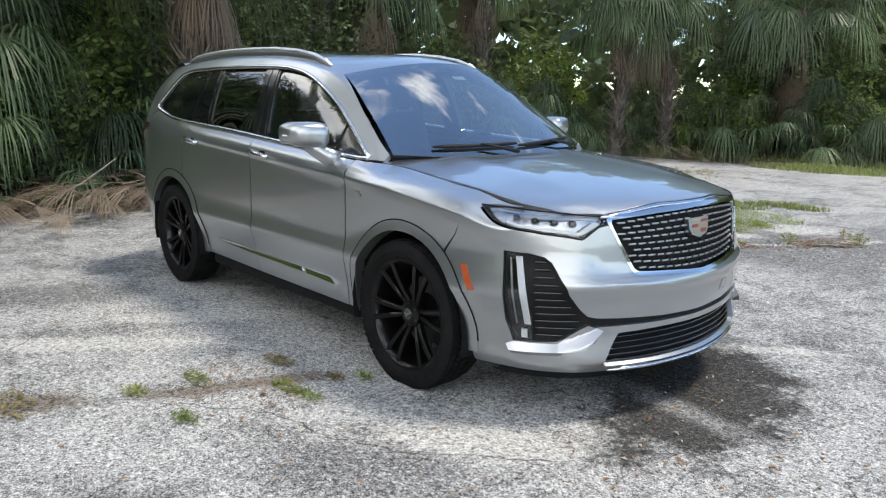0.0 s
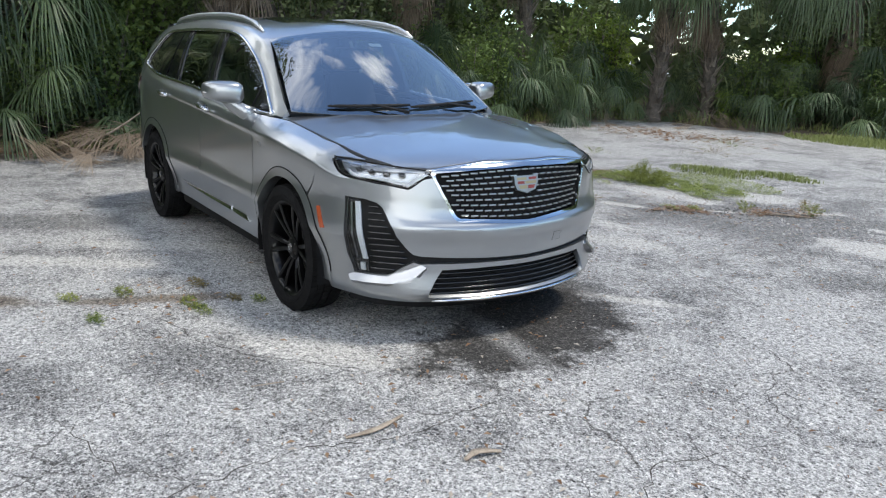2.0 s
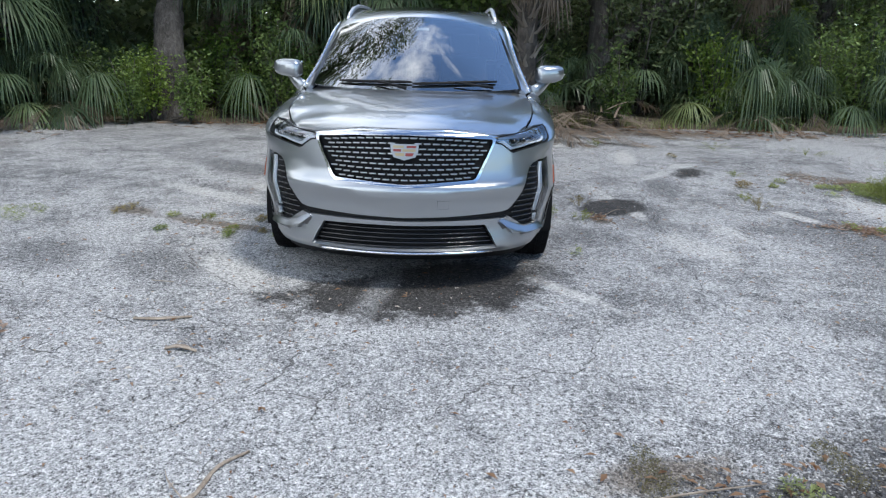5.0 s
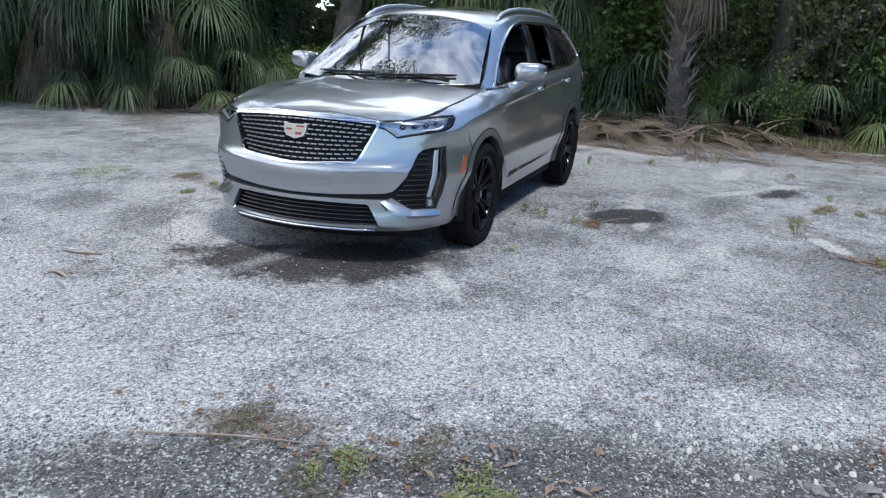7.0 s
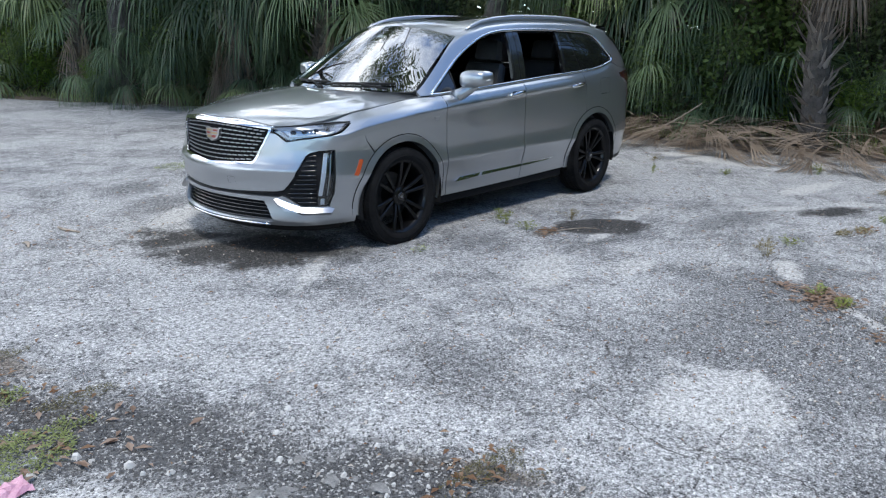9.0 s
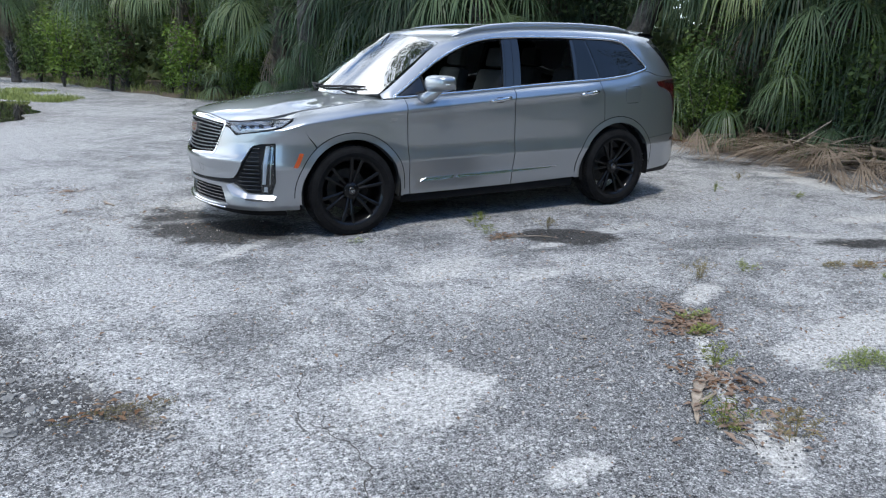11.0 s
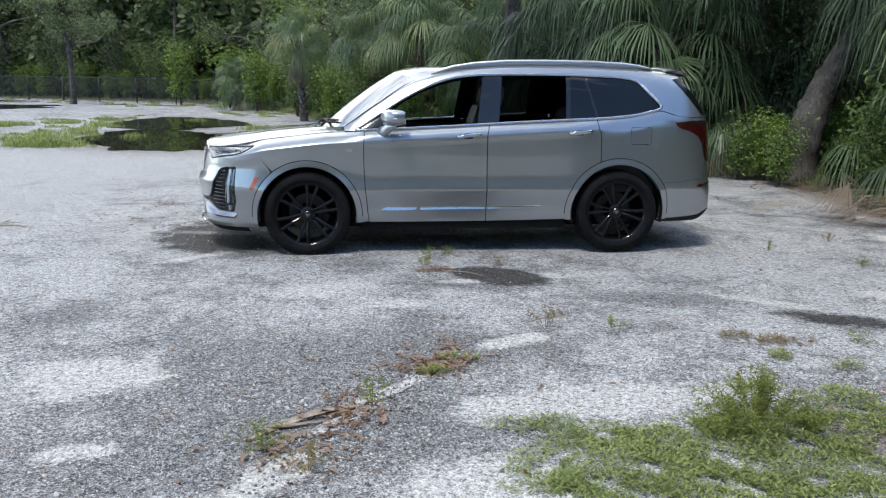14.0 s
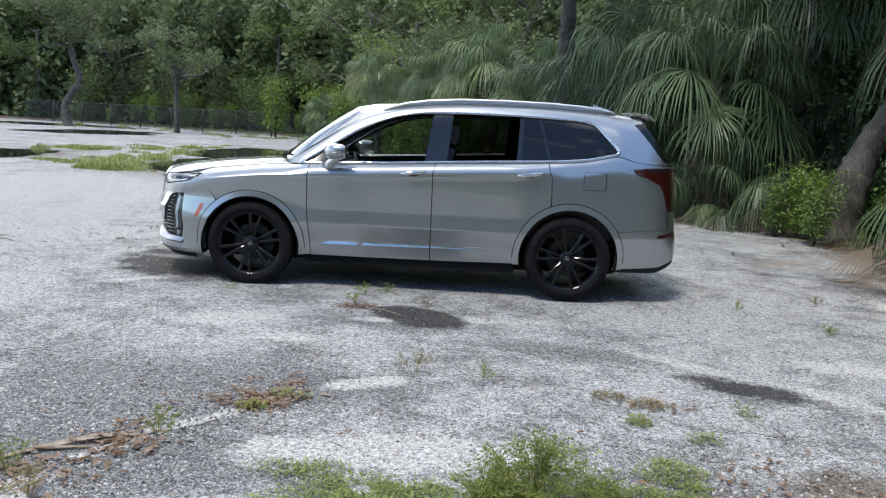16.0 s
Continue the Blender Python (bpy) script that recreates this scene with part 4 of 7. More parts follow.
panel("cowl_apron", [(.98, -.8), (1.38, -.8), (1.38, .8), (.98, .8)], lambda a, b, o: (a, b, 1.075 + o), DARK, car, step=.2, thick=.02)
panel("windscreen", [(-1, .02), (1, .02), (1, 1), (-1, 1)], lambda a, b, o: screen(a, b, o), SCREEN, car, step=.06, thick=.005)
for nm, o0 in (("screen_header", [(-.97, .93), (.97, .93), (.99, .995), (-.99, .995)]), ("screen_foot", [(-1, .02), (1, .02), (.98, .10), (.5, .075), (0, .065), (-.5, .075), (-.98, .10)]),
               ("screen_edge_band", [(.987, .05), (.997, .05), (.997, .98), (.987, .98)]), ("screen_edge_band", [(-.987, .05), (-.997, .05), (-.997, .98), (-.987, .98)])):
    panel(nm, o0, screen, GLOSS, car, lift=-.008, step=.06, thick=.002)
panel("roof_panel", [(0, -1), (1, -1), (1, 1), (0, 1)], roof, PAINT, car, step=.06, thick=.02, holes=[[(.17, -.66), (.62, -.66), (.64, -.62), (.64, .62), (.62, .66), (.17, .66), (.15, .62), (.15, -.62)]])
panel("sunroof_glass", [(.175, -.655), (.615, -.655), (.635, -.615), (.635, .615), (.615, .655), (.175, .655), (.155, .615), (.155, -.615)], roof, GLOSS, car, step=.06, thick=.02, lift=.001)

# upper flank with the window opening, glass, pillars and bright surround
DLO_TOP = spline([(1.005, 1.128), (.90, 1.190), (.797, 1.256), (.66, 1.345), (.542, 1.418), (.41, 1.487), (.286, 1.540), (.18, 1.575), (.082, 1.598), (-.05, 1.617), (-.176, 1.626), (-.45, 1.634), (-.748, 1.636), (-1.0, 1.635), (-1.274, 1.628), (-1.45, 1.620), (-1.56, 1.606)], 3)
DLO_REAR = spline([(-1.56, 1.606), (-1.63, 1.575), (-1.72, 1.48), (-1.80, 1.395), (-1.822, 1.36), (-1.80, 1.335)], 3)[1:]
DLO_LOW = spline([(-1.80, 1.335), (-1.66, 1.300), (-1.527, 1.275), (-1.265, 1.249), (-.85, 1.226), (-.485, 1.206), (0, 1.175), (.54, 1.146), (.80, 1.131), (.95, 1.124), (1.005, 1.128)], 3)[1:-1]
DLO = DLO_TOP + DLO_REAR + DLO_LOW
UPPER = [(1.095, 1.118), (1.10, 1.15), (.45, 1.60), (.2, 1.7), (-.5, 1.75), (-1.6, 1.75), (-2.035, 1.72), (-2.06, 1.635), (-2.18, 1.46), (-2.305, 1.262), (-2.15, 1.250), (-2.0, 1.268), (-1.87, 1.30), (-1.82, 1.315),
         (-1.6, 1.275), (-1.27, 1.238), (-.49, 1.196), (.54, 1.137), (.95, 1.114)]


def outline_cut(poly, x0t, x0b, x1t, x1b, top, low):
    """The part of the window opening between two leaning lines."""
    out = []
    for x, z in poly:
        lo, hi = x1b + (x1t - x1b) * (z - low) / (top - low), x0b + (x0t - x0b) * (z - low) / (top - low)
        out.append((min(max(x, lo), hi), z))
    return out


def dlo_z(x, upper):
    line = sorted(DLO_TOP if upper else DLO_LOW + [DLO[0], DLO_REAR[-1]])
    return float(np.interp(x, [p[0] for p in line], [p[1] for p in line]))


def pane(x0t, x0b, x1t, x1b, m=.012, n=8):
    """A window outline from a front edge to a rear edge (top and foot places)."""
    top = [(x0t + (x1t - x0t) * k / n, dlo_z(x0t + (x1t - x0t) * k / n, True) - m) for k in range(n + 1)]
    low = [(x1b + (x0b - x1b) * k / n, dlo_z(x1b + (x0b - x1b) * k / n, False) + m) for k in range(n + 1)]
    return top + low


for side in (1, -1):
    panel("upper_body_side", xc(UPPER), cant_at, PAINT, car, holes=[xc(DLO)], side=side, step=.05, thick=.03)
    rim = [cant(x, cant_v(x, z), .004) for x, z in DLO + DLO[:1]]
    tube_part("window_surround", [(x, y * side, z) for x, y, z in rim], .0135, CHROME, car, sides=8, label="bright window surround")
    front = [(.93, 1.142)] + [(x, z - .014) for x, z in DLO_TOP if -.155 < x < .93] + [(-.165, 1.612), (-.105, 1.196)] + [(x, z + .012) for x, z in DLO_LOW if -.09 < x < .93]
    rear = pane(-.345, -.30, -.945, -.925)
    quarter = pane(-.985, -.965, -1.11, -1.205)
    third = [(-1.135, 1.618)] + [(x, z - .012) for x, z in DLO_TOP if -1.55 < x < -1.14] + [(x + .016, z) for x, z in DLO_REAR[1:-1]] + [(x, z + .012) for x, z in DLO_LOW if -1.79 < x < -1.235] + [(-1.23, 1.262)]
    back = [p for p in DLO]
    frames = panel("window_frame", xc(back), cant_at, GLOSS, car, holes=[xc(front), xc(rear)], side=side, lift=-.008, step=.05, thick=.03, label="gloss black window frames and pillars")
    panel("pillar_trim", xc(pane(-.185, -.125, -.255, -.205, .006)), cant_at, GLOSS, frames, side=side, lift=-.002, thick=.006, step=.04)
    panel("pillar_trim", xc(pane(-.265, -.215, -.335, -.290, .006)), cant_at, GLOSS, frames, side=side, lift=-.002, thick=.006, step=.04)
    panel("quarter_light", xc(quarter), cant_at, WINDOW, car, side=side, lift=-.002, thick=.006, step=.05, label="dark tinted fixed quarter window")
    panel("rear_side_window", xc(third), cant_at, WINDOW, car, side=side, lift=-.001, thick=.006, step=.05, label="dark tinted fixed rear side window")
    panel("mirror_sail", xc([(.95, 1.142), (.90, 1.17), (.80, 1.235), (.72, 1.287), (.70, 1.152)]), cant_at, GLOSS, car, side=side, lift=-.003, thick=.02, step=.05)
    tube_part("window_bar", [(x, y * side, z) for x, y, z in (cant(x, cant_v(x, z), -.004) for x, z in ((.70, 1.15), (.705, 1.3)))], .008, BLACK, car, sides=6)
    if side < 0:
        panel("front_window", xc(front), cant_at, SIDEGLASS, car, side=side, lift=-.018, thick=.004, step=.06)
        panel("rear_window", xc(rear), cant_at, PRIVACY, car, side=side, lift=-.018, thick=.004, step=.06)
    # handles
    for hx, hz in ((-.012, 1.092), (-1.042, 1.126)):
        s0 = at_x(hx, hz)[0]
        pts = [wrap((s0 + d) * side, wrap_v(s0, hz + .006 * d / .1), o) for d, o in ((-.112, .006), (-.10, .026), (-.05, .036), (0, .038), (.05, .036), (.10, .026), (.112, .006))]
        h = tube_part("door_handle", pts, [.010, .015, .017, .0175, .017, .015, .010], CHROME, car, sides=10, flat=.8)
        pts = [wrap((s0 + d) * side, wrap_v(s0, hz + .010), .046) for d in (-.10, -.05, 0, .05, .10)]
        tube_part("handle_strip", pts, [.003, .0045, .005, .0045, .003], CHROME, h, sides=6)
        panel("handle_cup", [(a, b * .9) for a, b in ((s0 - .055, wrap_v(s0, hz)), (s0 - .035, wrap_v(s0, hz - .032)), (s0 + .035, wrap_v(s0, hz - .032)), (s0 + .055, wrap_v(s0, hz)), (s0 + .03, wrap_v(s0, hz + .02)), (s0 - .03, wrap_v(s0, hz + .02)))],
              wrap_at, GLOSS, h, side=side, lift=.001, thick=.004, step=.02)
    # bright sill strips, their faces tipped to the sky
    def strip_at(a, b, out=0.0):
        z = float(_wrap_curves(round(abs(a), 4))[4](min(max(b / .9, 0), 1)))
        return wrap(a, min(max(b / .9, 0), 1), out + .016 * min(max((.445 - z) / .035, 0), 1))
    for pts in ([(.79, .410), (.725, .440), (.445, .442), (.470, .418)], [(.425, .418), (.405, .443), (-.183, .445), (-.183, .424)], [(-.197, .424), (-.197, .445), (-.735, .455), (-.60, .434)]):
        panel("sill_strip", xz(pts), strip_at, CHROME, car, side=side, lift=.006, thick=.018, step=.012, edge=.002, label="bright sill strip")
    panel("fender_badge", xz([(1.085, .965), (1.025, .968), (1.032, .942), (1.078, .940)]), wrap_at, SATIN, car, side=side, lift=.006, thick=.008, step=.02)
    # tail lamp, reflector
    tail = [(-1.955, 1.222), (-2.12, 1.238), (-2.20, 1.240), (-2.30, 1.238), (-2.375, 1.215), (-2.43, .88), (-2.38, .845), (-2.305, .86), (-2.25, 1.02), (-2.205, 1.085), (-2.12, 1.128), (-2.02, 1.162)]
    t = panel("tail_lamp", xz(tail), wrap_at, RED, car, side=side, lift=.012, thick=.03, step=.03, label="dark red wrap-round tail lamp")
    panel("lamp_strip", xz([(-1.985, 1.214), (-2.12, 1.229), (-2.20, 1.231), (-2.29, 1.229), (-2.29, 1.205), (-2.20, 1.20)]), wrap_at, GLOSS, t, side=side, lift=.015, thick=.004, step=.03)
    panel("reflector", xz([(-2.22, .618), (-2.24, .646), (-2.42, .660), (-2.42, .632)]), wrap_at, RED, car, side=side, lift=.006, thick=.01, step=.02, label="red bumper reflector")
    # roof rail
    pts = [(x, float(roof_edge_z(x)) + h) for x, h in ((.30, .004), (.22, .016), (.10, .028), (-.1, .036), (-.4, .038), (-.8, .038), (-1.2, .038), (-1.5, .036), (-1.66, .030), (-1.75, .020), (-1.82, .006))]
    tube_part("roof_rail", [(x, (float(roof_edge_y(x)) - .005) * side, z) for x, z in pts], [.008, .013] + [.0155] * 7 + [.013, .008], RAIL, car, sides=8, flat=1.2, label="satin silver roof rail")
    tube_part("rail_base", [(x, (float(roof_edge_y(x)) - .005) * side, float(roof_edge_z(x)) + .012) for x in np.linspace(.24, -1.78, 22)], .022, PAINT, car, sides=6, flat=.6)
    # wheel wells
    for ax, cz in ((AXLE, .375), (-AXLE, .394)):
        verts = []
        for k in range(25):
            a = radians(-14 + 208 * k / 24)
            for y in (.50, .60, .955):
                verts.append((ax + .440 * math.cos(a), y * side, cz + .440 * math.sin(a)))
        mesh_part("wheel_well", verts, [(3 * k + j, 3 * k + 3 + j, 3 * k + 4 + j, 3 * k + 1 + j) for k in range(24) for j in range(2)], DARK, car)
    # door mirror
    mx, mz, my = .655, 1.245, 1.035
    def shell_at(u, v, mx=mx, my=my, mz=mz, side=side):
        a, b = u * 2 * math.pi, (v - .5) * math.pi
        sg = lambda w, e: math.copysign(abs(w) ** e, w)
        x = sg(math.cos(b), .55) * sg(math.cos(a), .75) * (.105 if math.cos(a) > 0 else .075)
        y = sg(math.cos(b), .55) * sg(math.sin(a), .62) * .118
        z = sg(math.sin(b), .62) * .068
        return (mx + x - .03 * (y / .1), (my + y) * side, mz + z * (1 - .10 * y / .1) + .006 * (y / .1))
    mirror_ob = grid_part("door_mirror", shell_at, 36, 18, PAINT, car, closed=True)
    tube_part("mirror_arm", [(.775, .885 * side, 1.10), (.735, .935 * side, 1.125), (.69, .985 * side, 1.165), (.66, 1.02 * side, 1.205)], [.055, .048, .042, .04], PAINT, mirror_ob, sides=12, flat=.7)
    bm = bmesh.new()
    block(bm, (.012, .19, .100), (mx - .083, my * side, mz), bevel=.005)
    part("mirror_glass", bm, CHROME, mirror_ob)
    tube_part("indicator_strip", [(mx + .055, (my + .035) * side, mz - .010), (mx + .035, (my + .10) * side, mz - .006), (mx - .01, (my + .121) * side, mz - .004)], [.003, .005, .004], LAMP, mirror_ob, sides=6)

# tail
RB = [(-1.845, .31)] + arc(-AXLE, .39, .475, 189, 148, 8) + [(-1.86, .6575), (-2.0, .6675), (-2.15, .6825), (-2.31, .6975)]
s_end = S_END
bump_half = xz(RB) + [(s, b * .9) for s, b in ((s_end - .45, wrap_v(s_end - .45, .70)), (s_end, wrap_v(s_end, .70)), (s_end, wrap_v(s_end, .34)), (s_end - .5, wrap_v(s_end - .5, .345)), (at_x(-2.3, .34)[0], wrap_v(at_x(-2.3, .34)[0], .345)))]
gate_half = [(at_x(-2.32, 1.0)[0], b) for b in (wrap_v(s_end - .6, .70) * .9, .9)] + [(s_end, .9), (s_end, wrap_v(s_end, .706) * .9)]
for side in (1, -1):
    panel("rear_bumper", bump_half, wrap_at, PAINT, car, side=side, step=.05, thick=.03)
    panel("tailgate", gate_half, wrap_at, PAINT, car, side=side, step=.06, thick=.03)
    panel("rear_skirt", xz([(-1.86, .318), (-2.0, .322), (-2.15, .332), (-2.30, .345), (-2.42, .40), (-2.44, .36), (-2.30, .30), (-2.0, .285), (-1.86, .285)]), wrap_at, BLACK, car, side=side, lift=.004, thick=.05, step=.04)
for side in (1, -1):
    panel("rear_glass_corner", xc([(-1.975, 1.612), (-2.062, 1.628), (-2.18, 1.458), (-2.298, 1.272), (-2.235, 1.302), (-2.105, 1.46)]), cant_at, WINDOW, car, side=side, lift=.003, thick=.008, step=.04, label="dark glass corner of the tailgate window")
panel("rear_glass", [(-1, .02), (1, .02), (1, .97), (-1, .97)], rear_glass, WINDOW, car, step=.08, thick=.01, middle=(-1.0, 0, 1.3))
def spoiler_at(u, v):
    y = (u * 2 - 1)
    k = 1 - y * y
    a = v * 2 * math.pi
    return (-2.07 - .05 * k + .115 * math.cos(a) - .02 * k, y * .585, 1.668 + .045 * k + .027 * math.sin(a) + .012 * math.cos(a))
grid_part("roof_spoiler", spoiler_at, 24, 16, PAINT, car)
grid_part("roof_aerial", lambda u, v: (-1.72 - .11 * (1 - v) + .06 * v - u * (.10 * (1 - v) ** .7) * 0 + (.09 * math.cos(u * 2 * math.pi)) * (1 - v) ** .8 - .05 * v, .02 * math.sin(u * 2 * math.pi) * (1 - v) ** .8, 1.735 + .062 * v), 16, 6, PAINT, car, closed=True)
for y0, y1, xa in ((.60, -.02, .07), (-.02, -.56, .05)):
    pts = [screen(u, .085 + .02 * math.sin((u - y1) * 2), .016) for u in np.linspace(y0 / .76, y1 / .76, 9)]
    w = tube_part("wiper", pts, [.006] + [.011] * 7 + [.006], BLACK, car, sides=6)
    tube_part("wiper_arm", [screen(y0 / .76 - .05, .03, .02), screen((y0 * .7 + y1 * .3) / .76, .06, .03), screen((y0 + y1) / 1.52, .09, .03)], [.012, .008, .006], BLACK, w, sides=6)

# underside
bm = bmesh.new()
block(bm, (3.9, 1.06, .36), (0, 0, .37), bevel=.05)
block(bm, (1.92, 1.74, .16), (0, 0, .305), bevel=.03)
block(bm, (1.3, .98, .42), (1.40, 0, .74), bevel=.05)
block(bm, (1.2, .98, .40), (-1.40, 0, .72), bevel=.05)
block(bm, (.55, 1.5, .25), (-2.12, 0, .52), bevel=.05)
block(bm, (.5, 1.3, .35), (2.0, 0, .45), bevel=.05)
part("underbody", bm, DARK, car)

# wheels
def spoke_mesh():
    bm = bmesh.new()
    for sgn in (1, -1):
        rows = []
        for k in range(7):
            t = k / 6
            r = .055 + t * .214
            off = sgn * (.013 + .036 * t ** 1.3)
            w = .0115 + .0035 * t
            y = .028 + .030 * (1 - t) ** 2 * -1 + .012 * t
            d = .030 - .008 * t
            rows.append([bm.verts.new(p) for p in ((r, y, off - w), (r, y + .006, off - w * .35), (r, y + .006, off + w * .35), (r, y, off + w), (r, y - d, off + w * .7), (r, y - d, off - w * .7))])
        for a, b in zip(rows, rows[1:]):
            for j in range(6):
                bm.faces.new((a[j], a[(j + 1) % 6], b[(j + 1) % 6], b[j]))
        bm.faces.new(rows[0][::-1])
        bm.faces.new(rows[-1])
    bmesh.ops.recalc_face_normals(bm, faces=bm.faces)
    return bm


def tread_mesh():
    bm = bmesh.new()
    n = 66
    for yc, w, shift in ((-.086, .036, .5), (-.046, .034, 0), (0, .040, .3), (.046, .034, .6), (.086, .036, .1)):
        for i in range(n):
            a0, a1 = 2 * math.pi * (i + shift + .06) / n, 2 * math.pi * (i + shift + .90) / n
            drop = .004 if abs(yc) > .06 else 0
            vs = []
            for a, r in ((a0, .371), (a1, .371), (a0, .383 - drop), (a1, .383 - drop)):
                for y in (yc - w / 2, yc + w / 2):
                    rr = r - (.004 if abs(y) > .1 else 0)
                    vs.append(bm.verts.new((rr * math.cos(a), y, rr * math.sin(a))))
            for q in ((4, 5, 7, 6), (0, 1, 5, 4), (2, 6, 7, 3), (0, 4, 6, 2), (1, 3, 7, 5)):
                bm.faces.new([vs[j] for j in q])
    bmesh.ops.recalc_face_normals(bm, faces=bm.faces)
    return bm


wheel_parts = {}


def keep_mesh(key, bm, mat):
    ob = part(key, bm, mat)
    wheel_parts[key] = ob.data
    bpy.data.objects.remove(ob)


keep_mesh("wheel", lathe([(.266, .085), (.277, .095), (.284, .098), (.286, .092), (.277, .080), (.262, .02), (.258, -.09), (.251, -.09), (.251, .02), (.258, .075)], 64), RIM)
keep_mesh("tyre", lathe([(.282, .094), (.296, .109), (.318, .116), (.340, .114), (.358, .108), (.369, .100), (.373, .088), (.373, -.088), (.365, -.104), (.34, -.114), (.30, -.114), (.280, -.095)], 72), RUBBER)
keep_mesh("tread", tread_mesh(), RUBBER)
keep_mesh("sidewall_ring", lathe([(.318, .1155), (.320, .1185), (.323, .1185), (.325, .1150)], 72), RUBBER)
keep_mesh("spoke", spoke_mesh(), RIM)
keep_mesh("hub", lathe([(.001, .030), (.045, .026), (.068, .014), (.072, -.02), (.05, -.05), (.001, -.05)], 32), RIM)
keep_mesh("centre_cap", lathe([(.001, .036), (.026, .0345), (.031, .030), (.031, .02), (.001, .02)], 24), GLOSS)
keep_mesh("brake_disc", lathe([(.09, -.055), (.172, -.055), (.174, -.058), (.174, -.08), (.09, -.08)], 40), STEEL)
bm = bmesh.new()
block(bm, (.07, .06, .17), (.15, -.06, .03), (0, -10, 0), bevel=.012)
keep_mesh("brake_caliper", bm, BLACK)
bm = bmesh.new()
bmesh.ops.create_cone(bm, cap_ends=True, segments=6, radius1=.011, radius2=.009, depth=.02)
bmesh.ops.rotate(bm, verts=bm.verts, matrix=Matrix.Rotation(radians(-90), 3, "X"))
keep_mesh("wheel_nut", bm, STEEL)
bm = bmesh.new()
for dx, dz in ((-.009, .004), (.009, .004), (0, -.006)):
    block(bm, (.014, .003, .008), (dx, .0365, dz), bevel=.001)
keep_mesh("cap_badge", bm, SATIN)
for ax, side, spin in ((AXLE, 1, 20), (-AXLE, 1, 52), (AXLE, -1, 5), (-AXLE, -1, 33)):
    m = pose(ax, HUB_Y * side, HUB_Z + (.006 if ax < 0 else -.004), 0, 0, 0 if side > 0 else 180) @ pose(0, 0, 0, 0, spin, 0)
    w = new("wheel", wheel_parts["wheel"])
    w.parent, w.matrix_local = car, m
    def put(key, local=Matrix.Identity(4), w=w):
        o = new(key, wheel_parts[key])
        o.parent, o.matrix_local = w, local
    for key in ("tyre", "tread", "sidewall_ring", "brake_disc"):
        put(key)
    put("brake_caliper", pose(0, 0, 0, 0, -spin + 160, 0))
    up = pose(0, .045, 0)
    put("hub", up)
    put("centre_cap", up)
    put("cap_badge", up @ pose(0, 0, 0, 0, -spin, 0))
    for k in range(6):
        put("spoke", up @ pose(0, 0, 0, 0, 60 * k, 0))
        put("wheel_nut", up @ pose(.052 * math.cos(radians(60 * k + 30)), .012, .052 * math.sin(radians(60 * k + 30))))

# cabin
bm = bmesh.new()
block(bm, (3.0, 1.50, .05), (-.6, 0, .50))
block(bm, (.06, 1.5, .7), (-2.1, 0, .85))
part("cabin_floor", bm, DARK, car)
panel("headlining", [(.03, -.94), (.97, -.94), (.97, .94), (.03, .94)], roof, LEATHER, car, lift=-.04, thick=.01, step=.15)
for side in (1, -1):
    panel("door_card", [(1.0, .56), (.95, 1.10), (-2.0, 1.18), (-2.0, .56)], lambda a, b, o, side=side: (a, (.80 + o), b), LEATHER, car, side=side, step=.25, thick=.03)
bm = bmesh.new()
block(bm, (.42, 1.50, .26), (.80, 0, .97), (0, 8, 0), bevel=.06)
block(bm, (.30, 1.46, .05), (.90, 0, 1.10), (0, 4, 0), bevel=.02)
part("dashboard", bm, LEATHER, car)
bm = bmesh.new()
block(bm, (1.2, .30, .30), (.15, 0, .68), bevel=.05)
part("centre_console", bm, LEATHER, car)
ring = [(.50 + .19 * math.sin(radians(a)) * math.sin(radians(24)), .37 + .19 * math.cos(radians(a)), 1.04 + .19 * math.sin(radians(a)) * math.cos(radians(24))) for a in range(0, 361, 12)]
wheel_ob = tube_part("steering_wheel", ring, .017, LEATHER, car, sides=8)
tube_part("steering_column", [(.50, .37, 1.04), (.75, .37, .93)], [.06, .04], LEATHER, wheel_ob, sides=8)


def seat(x, y, w=.52):
    bm = bmesh.new()
    block(bm, (.54, w, .18), (x, y, .70), (0, -6, 0), bevel=.06)
    base = part("seat", bm, LEATHER, car)
    bm = bmesh.new()
    block(bm, (.16, w * .96, .64), (x - .34, y, 1.02), (0, -16, 0), taper=.82, bevel=.055)
    part("seat_back", bm, LEATHER, base)
    bm = bmesh.new()
    block(bm, (.11, .28, .19), (x - .46, y, 1.44), (0, -10, 0), taper=.9, bevel=.04)
    part("headrest", bm, LEATHER, base)


for x in (.10, -.85):
    for y in (.37, -.37):
        seat(x, y)
seat(-1.6, 0, 1.1)
bm = bmesh.new()
block(bm, (.03, .24, .07), (.49, 0, 1.50), (0, 15, 0), bevel=.012)
part("rear_view_mirror", bm, BLACK, car)
panel("screen_sticker", [(-.03, .80), (.12, .80), (.12, .84), (-.03, .84)], lambda a, b, o: screen(a, b, o), PAPER, car, lift=-.012, thick=.001, step=.05, label="pale paper label behind the windscreen")


